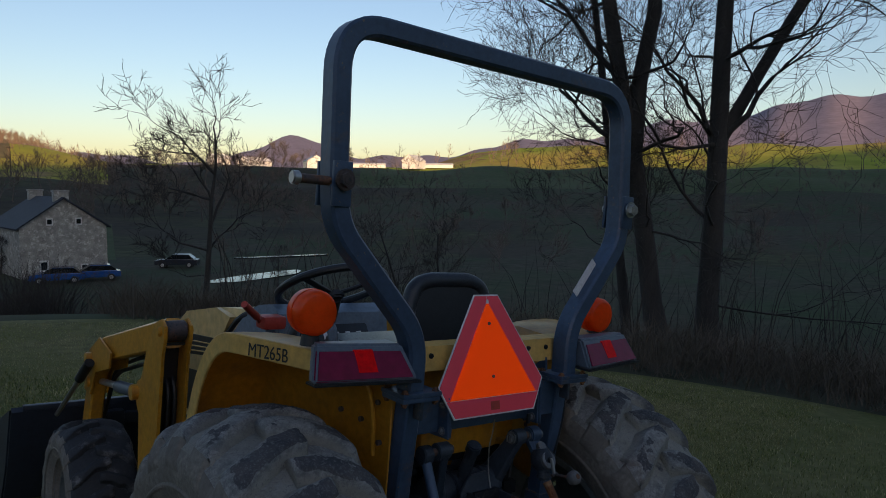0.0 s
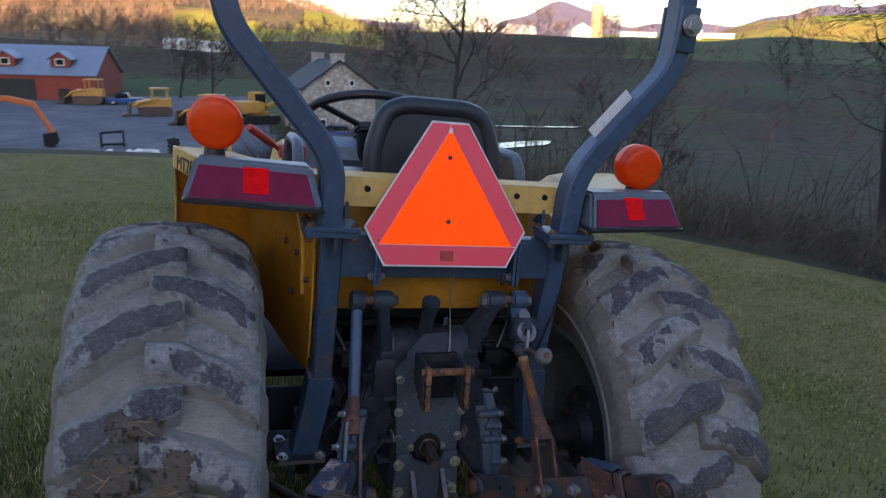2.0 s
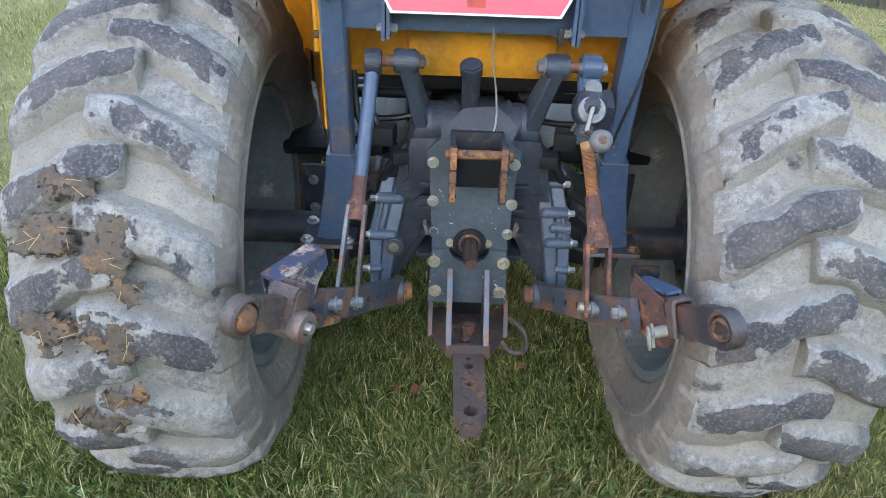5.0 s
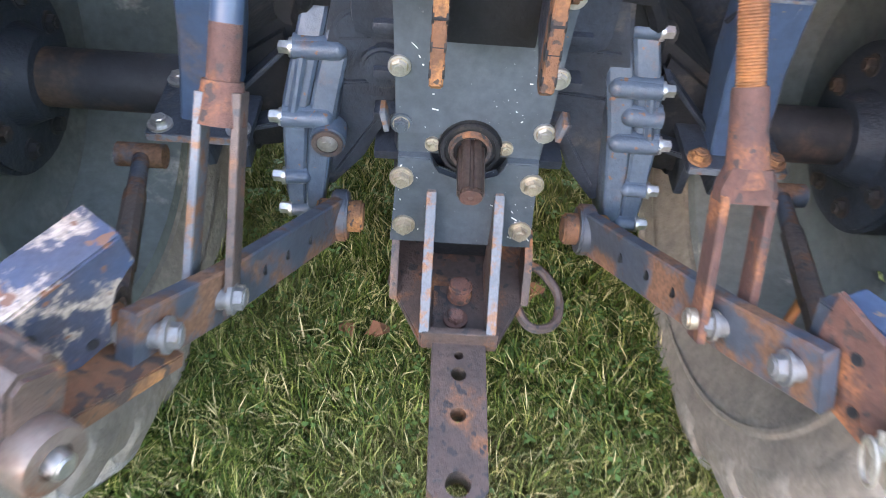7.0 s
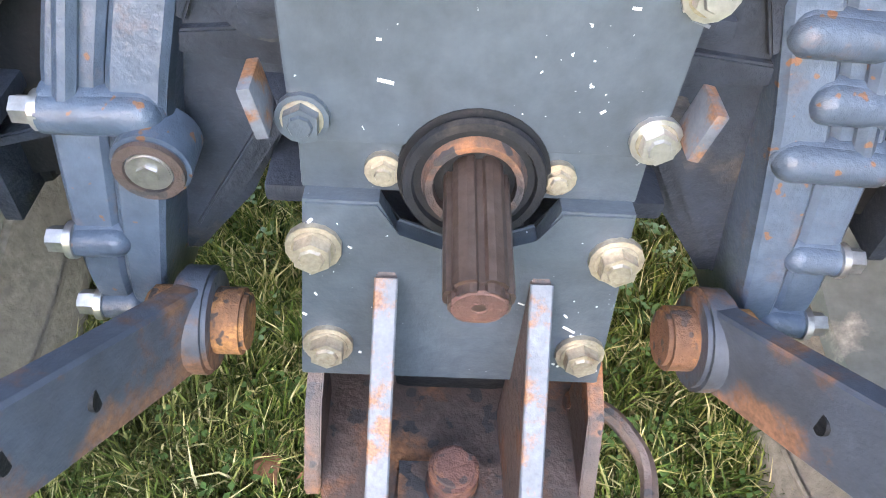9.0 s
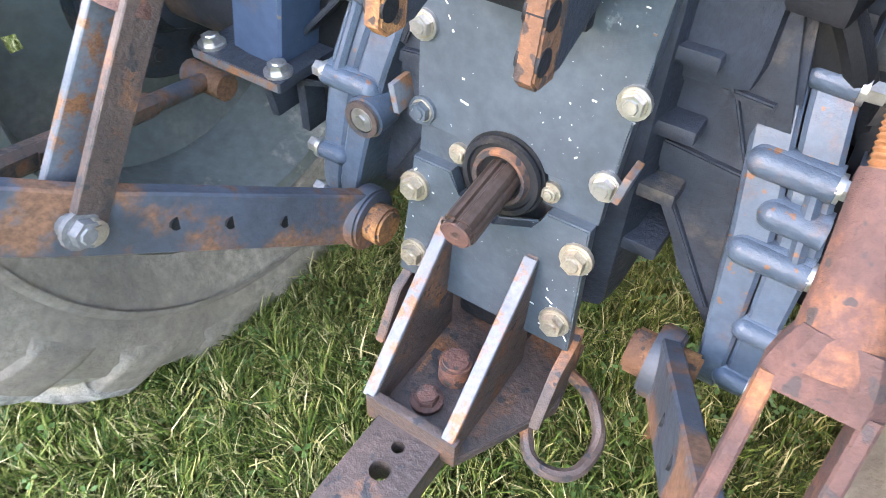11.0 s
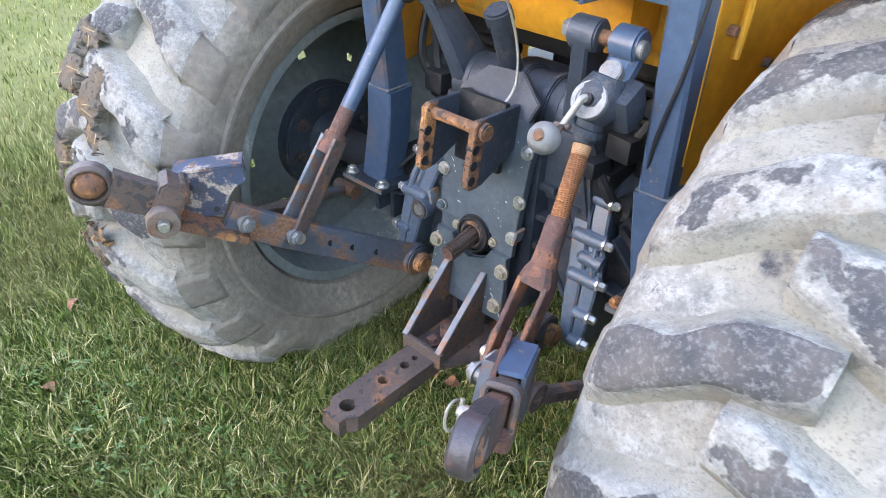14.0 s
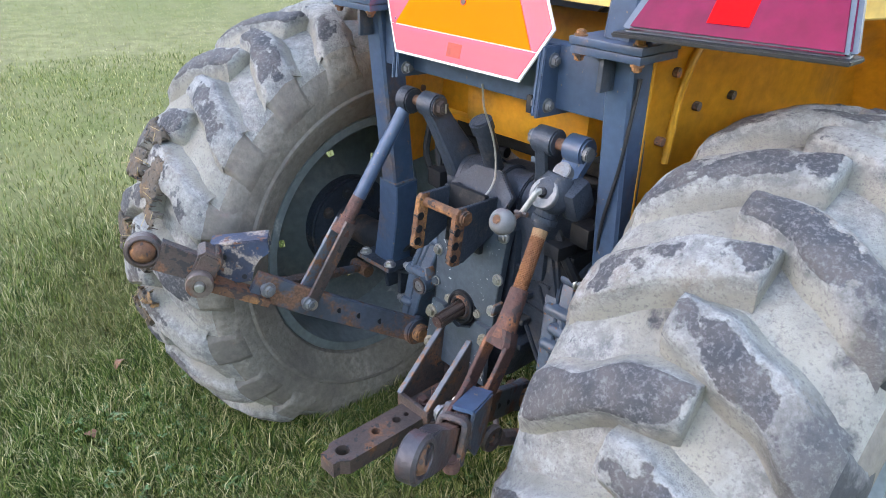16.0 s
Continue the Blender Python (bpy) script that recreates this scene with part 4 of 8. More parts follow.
# flange faces under the bolt heads, and bare flecks where the paint is knocked off
for x, z, r, y in ((-0.0775, -0.006, 0.0121, -0.0072), (0.0775, -0.006, 0.0121, -0.0072), (-0.073, -0.08, 0.0121, -0.0072), (0.073, -0.08, 0.0121, -0.0072), (-0.08, 0.064, 0.0106, 0.001), (0.082, 0.062, 0.0106, 0.001), (0.086, 0.132, 0.0106, 0.001), (-0.084, 0.135, 0.0106, 0.001)):
    bm = bmesh.new()
    rod(bm, m @ Vector((x, y, z)), m @ Vector((x, y - 0.003, z)), r, r * 0.92, seg=20)
    P("bolt_flange", bm, M_ZINC)
rnd = random.Random(77)
for k in range(40):
    upper = k % 2
    x = rnd.choice((-1, 1)) * rnd.uniform(0.03, 0.088)
    z = rnd.uniform(0.07, 0.26) if upper else rnd.uniform(-0.1, 0.012)
    l = rnd.uniform(0.0015, 0.004) if rnd.random() < 0.75 else rnd.uniform(0.004, 0.009)
    bm = bmesh.new()
    box(bm, (0, 0, 0), (l, 0.0006, rnd.uniform(0.0008, 0.0016)), (0, rnd.uniform(-60, 60), 0))
    bmesh.ops.transform(bm, matrix=m @ Matrix.Translation((x, 0.0018 if upper else -0.0062, z)), verts=bm.verts)
    P("paint_fleck", bm, M_WHITE if rnd.random() < 0.7 else M_EDGE)
# splined shaft
bm = bmesh.new()
tip, root = Vector((CX - 0.003, -0.064, 0.556)), Vector((CX - 0.003, 0.012, 0.567))
outline = []
for i in range(6):
    for a, r in ((-20, 0.0153), (-8, 0.0158), (8, 0.0158), (20, 0.0153), (24, 0.013), (36, 0.013)):
        t = radians(60 * i + a)
        outline.append((r * math.cos(t), r * math.sin(t)))
way = (tip - root).normalized()
sweep(bm, [root, root.lerp(tip, 0.94)], outline, (0, 0, 1))
sweep(bm, [root.lerp(tip, 0.94), tip], [(x * 0.86, y * 0.86) for x, y in outline], (0, 0, 1))
shaft = P("splined_shaft", bm, M_SHAFT, "brown splined power take-off shaft", smooth=20)
bm = bmesh.new()
revolve(bm, [(0.0, 0.0005), (0.0, 0.0028), (0.0012, 0.0036), (0.0012, 0.0118), (0.0, 0.0132)], Matrix.Translation(tip - way * 0.0006) @ way.to_track_quat("X", "Z").to_matrix().to_4x4(), 24)
P("shaft_end", bm, M_PINKRUST, "rusty end face with a centre hole", shaft)

out = m.to_3x3() @ Vector((0, -1, 0))
bolts("plate_bolt", [(m @ Vector((x, -0.007, z)), out, 0.0107, 0.0105) for x, z in ((-0.0775, -0.006), (0.0775, -0.006), (-0.073, -0.08), (0.073, -0.08))], M_ZINC, None, "yellow zinc hex bolt")
bolts("seal_bolt", [(m @ Vector((x, 0.004, 0.036)), out, 0.0068, 0.006) for x in (-0.0435, 0.041)], M_ZINC)
bolts("cover_bolt", [(m @ Vector((x, 0.001, z)), out, 0.0092, 0.0085) for x, z in ((0.082, 0.062), (0.086, 0.132), (-0.084, 0.135), (0.086, 0.222), (-0.086, 0.222))], M_STEEL, None, "bright hex bolt")
bolts("cover_bolt", [(m @ Vector((-0.08, 0.001, 0.064)), out, 0.0092, 0.0085)], M_PLATE, None, "painted hex bolt")
for s in (-1, 1):
    bm = bmesh.new()
    box(bm, m @ Vector((s * 0.098, -0.004, 0.075)), (0.006, 0.024, 0.026), (0, s * 12, 0), bevel=0.001)
    P("stop_tab", bm, M_EDGE)

# top link bracket: two drilled cheeks with a pin
TL = pose(CX, 0, 0.77, -4, 0, 0)
for s in (-1, 1):
    bm = bmesh.new()
    prism(bm, [(0.03, 0.055), (-0.072, 0.05), (-0.08, 0.042), (-0.088, -0.055), (-0.08, -0.062), (-0.05, -0.062), (0.03, -0.02)], s * 0.05 - 0.004, s * 0.05 + 0.004, "x", TL, bevel=0.001)
    ob = P("link_cheek", bm, M_CAST)
    bm = bmesh.new()
    # rusty working edge strip with its row of holes shown as bushes
    prism(bm, [(-0.055, 0.05), (-0.073, 0.05), (-0.0815, 0.042), (-0.089, -0.055), (-0.081, -0.0625), (-0.062, -0.0625)], s * 0.05 - 0.0065, s * 0.05 + 0.0065, "x", TL, bevel=0.0015)
    P("worn_edge", bm, M_RUST, "rust-orange worn bracket edge", ob)
    # dark plugs stand in for the shade in the holes
    for z in (-0.045, -0.02, 0.006):
        bm = bmesh.new()
        c = Vector((s * 0.05, -0.074 - 0.0035 * (0.04 - z) / 0.05, z))
        rod(bm, TL @ (c - Vector((0.0072, 0, 0))), TL @ (c + Vector((0.0072, 0, 0))), 0.0082, seg=14)
        P("pin_hole", bm, M_DARK, "", ob)
bm = bmesh.new()
rod(bm, TL @ Vector((-0.066, -0.064, 0.034)), TL @ Vector((0.066, -0.064, 0.034)), 0.0095, seg=16, bevel=0.002)
rod(bm, TL @ Vector((0.056, -0.064, 0.034)), TL @ Vector((0.068, -0.064, 0.034)), 0.0145, seg=16, bevel=0.003)
P("top_link_pin", bm, M_RUST, "rusty top link pin")
bm = bmesh.new()
box(bm, TL @ Vector((0, 0.005, 0)), (0.095, 0.012, 0.12), (-4, 0, 0), bevel=0.002)
P("bracket_back", bm, M_DARK)
bm = bmesh.new()
prism(bm, [(-0.075, 0.0), (-0.03, 0.045), (0.04, 0.05), (0.085, 0.01), (0.075, -0.02), (-0.075, -0.02)], 0.028, 0.042, "y", pose(CX, 0.01, 0.83, -20, 0, 0), bevel=0.002)
P("top_lug_plate", bm, M_CAST)

# drawbar bracket: two gussets, base, pins, bar and loop
for s in (-1, 1):
    bm = bmesh.new()
    prism(bm, [(0.0, 0.505), (-0.004, 0.508), (-0.125, 0.384), (-0.125, 0.352), (-0.0, 0.352)], 0.0045 + s * 0.041 - 0.0055, 0.0045 + s * 0.041 + 0.0055, "x", bevel=0.001)
    ob = P("drawbar_gusset", bm, M_BROWNSTEEL)
    bm = bmesh.new()
    a, b = Vector((0.0045 + s * 0.041, -0.0075, 0.507)), Vector((0.0045 + s * 0.041, -0.1275, 0.386))
    sweep(bm, [a, b], square_shape(0.0125, 0.005, 0.001), (0, -0.7, 0.7))
    P("worn_gusset_edge", bm, M_EDGE, "pale chipped gusset edge", ob)
bm = bmesh.new()
prism(bm, [(-0.085, 0.05), (-0.095, -0.03), (-0.048, -0.125), (0.048, -0.125), (0.095, -0.03), (0.085, 0.05)], 0.352, 0.364, "z", pose(CX, 0, 0), bevel=0.002)
box(bm, (CX, -0.125, 0.372), (0.094, 0.01, 0.034), bevel=0.002)
for s in (-1, 1):
    prism(bm, [(0.012, 0.43), (0.012, 0.36), (-0.06, 0.36), (-0.03, 0.41)], CX + s * 0.086 - 0.005, CX + s * 0.086 + 0.005, "x", bevel=0.001)
P("drawbar_base", bm, M_BROWNSTEEL, "rusty brown drawbar support")
bm = bmesh.new()
rod(bm, (CX, -0.055, 0.362), (CX, -0.055, 0.392), 0.0165, 0.0155, seg=20, bevel=0.003)
P("drawbar_pin", bm, M_PINKRUST, "rusty red drawbar pin")
bm = bmesh.new()
rod(bm, (CX - 0.005, -0.095, 0.362), (CX - 0.005, -0.095, 0.383), 0.009, seg=14)
hexbolt(bm, (CX - 0.005, -0.095, 0.372), (0, 0, 1), 0.0115, 0.009)
P("drawbar_nut", bm, M_PINKRUST)


def drawbar():
    """A flat bar with real holes through it and an eye-shaped end."""
    bm = bmesh.new()
    w, z0, z1, seg = 0.033, 0.335, 0.368, 16
    spans = [(-0.04, -0.152, -0.146, 0.006), (-0.152, -0.19, -0.172, 0.0095), (-0.19, -0.262, -0.226, 0.0095), (-0.262, -0.345, -0.308, 0.0145)]
    for ya, yb, yc, r in spans:
        for z, up in ((z1, 1), (z0, -1)):
            circ, out = [], []
            for i in range(seg):
                a = 2 * math.pi * (i + 0.5) / seg
                c, s = math.cos(a), math.sin(a)
                circ.append(bm.verts.new((CX + r * c, yc + r * s, z)))
                k = min(w / abs(c) if abs(c) > 1e-6 else 9, ((ya - yc) if s > 0 else (yc - yb)) / abs(s) if abs(s) > 1e-6 else 9)
                out.append(bm.verts.new((CX + k * c, yc + k * s, z)))
            for cxx in (-w, w):
                for cyy in (ya, yb):
                    near = min(out, key=lambda v: (v.co.x - CX - cxx) ** 2 + (v.co.y - cyy) ** 2)
                    near.co.x, near.co.y = CX + cxx, cyy
            if yb < -0.3:
                for v in out:
                    if v.co.y < -0.325:
                        v.co.x = CX + (v.co.x - CX) * 0.62
            for i in range(seg):
                j = (i + 1) % seg
                bm.faces.new((circ[i], circ[j], out[j], out[i]))
            if up > 0:
                top_c, top_o = circ, out
            else:
                for i in range(seg):
                    j = (i + 1) % seg
                    bm.faces.new((top_c[i], top_c[j], circ[j], circ[i]))
                    mid = (top_o[i].co + top_o[j].co) / 2
                    if abs(abs(mid.x - CX) - w) < 0.004 or mid.y < -0.32:
                        bm.faces.new((top_o[i], top_o[j], out[j], out[i]))
    bmesh.ops.remove_doubles(bm, verts=bm.verts, dist=0.0004)
    return P("drawbar", bm, M_BROWNSTEEL, "brown drilled drawbar with an eye end", smooth=25)


drawbar()
bm = bmesh.new()
sweep(bm, smooth_path([(CX + 0.075, -0.05, 0.352), (CX + 0.095, -0.078, 0.33), (CX + 0.135, -0.066, 0.326), (CX + 0.142, -0.02, 0.336), (CX + 0.112, 0.006, 0.36), (CX + 0.08, 0.006, 0.372)], radius=0.02), ring_shape(0.0065, 8), (0, 0.1, 1))
P("chain_loop", bm, M_BROWNSTEEL, "bent rusty steel loop")
bm = bmesh.new()
box(bm, (CX, 0.06, 0.4), (0.08, 0.1, 0.06), bevel=0.01)
P("underside_block", bm, M_DARK)


# three point linkage
def lift_arm(s):
    """Tapered arm on the end of the rockshaft, with a boss that takes the lift rod's pin."""
    a, b = Vector((CX + s * 0.112, 0.125, 0.8)), Vector((CX + s * 0.15, 0.045, 0.957))
    d = b - a
    n = Vector((1, 0, 0))
    side = d.cross(n).normalized()
    bm = bmesh.new()
    rows = []
    for k, half, th in ((0.0, 0.046, 0.017), (0.3, 0.036, 0.016), (0.75, 0.026, 0.0145), (1.0, 0.024, 0.0145)):
        c = a + d * k
        rows.append([bm.verts.new(c + side * u * half + n * v * th) for u, v in ((-1, -0.7), (-0.85, -1), (0.85, -1), (1, -0.7), (1, 0.7), (0.85, 1), (-0.85, 1), (-1, 0.7))])
    for p, q in zip(rows, rows[1:]):
        for i in range(8):
            bm.faces.new((p[i], p[(i + 1) % 8], q[(i + 1) % 8], q[i]))
    bm.faces.new(rows[0][::-1])
    bm.faces.new(rows[-1])
    rod(bm, a - n * 0.021, a + n * 0.021, 0.05, seg=28, bevel=0.004)
    rod(bm, b - n * 0.023, b + n * 0.023, 0.0245, seg=24, bevel=0.003)
    arm = P("lift_arm", bm, M_BLUEDARK, "dark blue-grey cast lift arm")
    bm = bmesh.new()
    rod(bm, b + Vector((s * 0.05, 0, 0)), b - Vector((s * 0.036, 0, 0)), 0.011, seg=14, bevel=0.002)
    P("lift_pin", bm, M_BLUEWORN, "", arm)
    bm = bmesh.new()
    hexbolt(bm, b - Vector((s * 0.024, 0, 0)), (-s, 0, 0), 0.0145, 0.013)
    P("castle_nut", bm, M_BROWNSTEEL if s < 0 else M_CAP, "", arm)
    bm = bmesh.new()
    rod(bm, b - Vector((s * 0.042, 0, 0.009)), b - Vector((s * 0.042, 0, -0.009)), 0.002, seg=8)
    P("split_pin", bm, M_STEEL, "", arm)


for s in (-1, 1):
    lift_arm(s)

# left lift rod: round rod into a flat fork
LT, LB = Vector((-0.205, 0.04, 0.955)), Vector((-0.242, -0.214, 0.556))
bm = bmesh.new()
d = (LB - LT)
rod(bm, LT + d * 0.02, LT + d * 0.48, 0.0142, seg=18)
P("lift_rod", bm, M_BLUE, "blue lift rod rusting towards its lower end")
bm = bmesh.new()
rod(bm, LT + d * 0.479, LT + d * 0.66, 0.0143, 0.015, seg=18)
P("bare_rod_end", bm, M_PINKRUST, "pinkish brown rusty rod end")
bm = bmesh.new()
rod(bm, LT - Vector((0.016, 0, 0)), LT + Vector((0.016, 0, 0)), 0.027, seg=20, bevel=0.003)
P("rod_eye", bm, M_CAST)
for s in (-1, 1):
    bm = bmesh.new()
    o = Vector((s * 0.02, 0, 0))
    sweep(bm, [LT + d * 0.6 + o * 0.8, LB + o + d * 0.03], square_shape(0.03, 0.008, 0.001), (1, 0, 0))
    P("rod_fork", bm, M_EDGE if s < 0 else M_BROWNSTEEL, "flat grey fork bar" if s < 0 else "flat brown fork bar")
bm = bmesh.new()
rod(bm, LT + d * 0.58, LT + d * 0.66, 0.018, 0.022, seg=16)
P("fork_collar", bm, M_PINKRUST)
bm = bmesh.new()
rod(bm, LB - Vector((0.034, 0, 0)), LB + Vector((0.034, 0, 0)), 0.011, seg=14, bevel=0.003)
P("fork_pin", bm, M_ZINC)

# right lift rod: levelling box with crank, thread, sleeve and fork
RT, RM, RB = Vector((0.218, -0.022, 0.848)), Vector((0.246, -0.141, 0.674)), Vector((0.2465, -0.214, 0.56))
d = RM - RT
bm = bmesh.new()
tm = Matrix.Translation(RT) @ d.to_track_quat("X", "Z").to_matrix().to_4x4()
revolve(bm, [(d.length * (0.1 + 0.0066 * i), 0.0121 if i % 2 else 0.0133) for i in range(85)], tm, 18)
P("threaded_rod", bm, M_RUSTBRIGHT, "orange rusty threaded rod")
bm = bmesh.new()
rod(bm, RT + d * 0.1, RT + d * 0.17, 0.0138, 0.0128, seg=18)
P("greased_thread", bm, M_PALEGREASE, "pale greasy thread end")
bm = bmesh.new()
revolve(bm, [(d.length * 0.6, 0.0135), (d.length * 0.6, 0.0155), (d.length * 0.62, 0.0162), (d.length * 0.8, 0.0172), (d.length * 0.93, 0.0195), (d.length * 1.02, 0.02)], tm, 24)
P("rod_sleeve", bm, M_PINKRUST, "pinkish brown rusty sleeve")
# forged shoulder that opens into two flat legs
fd = (RB - RM).normalized()
fn = fd.cross(Vector((1, 0, 0))).normalized()
bm = bmesh.new()
rows = []
for k, hx, hn in ((-0.014, 0.0185, 0.0185), (-0.002, 0.0235, 0.0175), (0.008, 0.026, 0.016), (0.018, 0.026, 0.015)):
    c = RM + fd * k
    rows.append([bm.verts.new(c + Vector((u * hx, 0, 0)) + fn * v * hn) for u, v in ((-1, -0.6), (-0.7, -1), (0.7, -1), (1, -0.6), (1, 0.6), (0.7, 1), (-0.7, 1), (-1, 0.6))])
for p, q in zip(rows, rows[1:]):
    for i in range(8):
        bm.faces.new((p[i], p[(i + 1) % 8], q[(i + 1) % 8], q[i]))
bm.faces.new(rows[0][::-1])
bm.faces.new(rows[-1])
P("fork_shoulder", bm, M_PINKRUST)
for s in (-1, 1):
    bm = bmesh.new()
    o = Vector((s * 0.0215, 0, 0))
    sweep(bm, [RM + fd * 0.012 + o, RB + o + fd * 0.02], square_shape(0.029, 0.0085, 0.0015), (1, 0, 0))
    P("rod_fork", bm, M_PINKRUST, "flat rusty fork leg")
bm = bmesh.new()
rod(bm, RB - Vector((0.036, 0, 0)), RB + Vector((0.036, 0, 0)), 0.0105, seg=14, bevel=0.003)
P("fork_pin", bm, M_ZINC)
# levelling box: clevis arm, gear case with a flared belly, collar, cap, crank and ball knob
bm = bmesh.new()
sweep(bm, [(0.224, 0.062, 0.957), (0.224, 0.042, 0.936), (0.224, 0.0, 0.893)], square_shape(0.03, 0.046, 0.008), (1, 0, 0))
rod(bm, (0.203, 0.045, 0.957), (0.245, 0.045, 0.957), 0.0255, seg=22, bevel=0.004)
case = P("levelling_box", bm, M_BLUE, "cast levelling gearbox of the lift rod")
bm = bmesh.new()
cm = Matrix.Translation((0.222, -0.005, 0.895)) @ (RT - Vector((0.222, -0.005, 0.895))).to_track_quat("X", "Z").to_matrix().to_4x4()
revolve(bm, [(-0.03, 0.004), (-0.028, 0.024), (-0.01, 0.034), (0.012, 0.035), (0.026, 0.03), (0.036, 0.02), (0.046, 0.019), (0.047, 0.0225), (0.058, 0.0225), (0.059, 0.017), (0.066, 0.0165)], cm, 24)
box(bm, (0.252, 0.012, 0.885), (0.04, 0.055, 0.062), (25, 0, 0), bevel=0.014)
P("gear_case", bm, M_CAST, "dark cast gear case", case)
axis = Vector((0.0, -0.87, 0.5))
cap_at = Vector((0.221, -0.033, 0.897))
bm = bmesh.new()
revolve(bm, [(-0.012, 0.003), (-0.012, 0.0255), (0.004, 0.027), (0.006, 0.0255), (0.006, 0.019), (0.0045, 0.0185), (0.0045, 0.004)], Matrix.Translation(cap_at) @ axis.to_track_quat("X", "Z").to_matrix().to_4x4(), 32)
P("gearbox_cap", bm, M_CAP, "round grey metal cap", case)
bm = bmesh.new()
rod(bm, cap_at + axis * 0.003, cap_at + axis * 0.013, 0.0095, 0.008, seg=16, bevel=0.001)
P("crank_nut", bm, M_DARK, "", case)
bm = bmesh.new()
rod(bm, (0.226, 0.02, 0.914), (0.226, -0.001, 0.932), 0.0165, seg=24, bevel=0.0015)
P("oil_plug", bm, M_CAP, "pale flat plug", case)
bm = bmesh.new()
rod(bm, (0.2, 0.04, 0.957), (0.255, 0.036, 0.957), 0.0125, seg=20, bevel=0.0015)
P("pin_end", bm, M_CAP, "worn bright pin end", case)
bm = bmesh.new()
end = Vector((0.208, -0.073, 0.868))
sweep(bm, smooth_path([cap_at + axis * 0.012, cap_at + axis * 0.02 + Vector((-0.003, 0, -0.004)), end], radius=0.008), square_shape(0.011, 0.008, 0.002), (1, 0, 0))
P("crank_handle", bm, M_WORNWHITE, "bright worn crank arm", case)
bm = bmesh.new()
rod(bm, end + Vector((0.012, 0.0, 0.001)), end + Vector((-0.012, -0.001, -0.001)), 0.0045, seg=10)
rod(bm, end, Vector((0.221, -0.12, 0.872)), 0.0045, seg=10)
P("crank_pin", bm, M_BROWNSTEEL, "", case)
bm = bmesh.new()
km = Matrix.Translation((0.223, -0.137, 0.876)) @ axis.to_track_quat("X", "Z").to_matrix().to_4x4()
revolve(bm, [(-0.021, 0.005), (-0.019, 0.012), (-0.012, 0.0185), (0.0, 0.0215), (0.009, 0.02), (0.016, 0.0145), (0.0175, 0.0095), (0.0165, 0.0085), (0.0165, 0.0005)], km, 28)
P("crank_knob", bm, surface("grey_knob_plastic", (0.15, 0.15, 0.148), 0.6, bump=0.2), "round grey crank knob", case, 50)
bm = bmesh.new()
rod(bm, km @ Vector((0.016, 0, 0)), km @ Vector((0.0185, 0, 0)), 0.0072, seg=14, bevel=0.001)
P("knob_screw", bm, M_RUST, "", case)


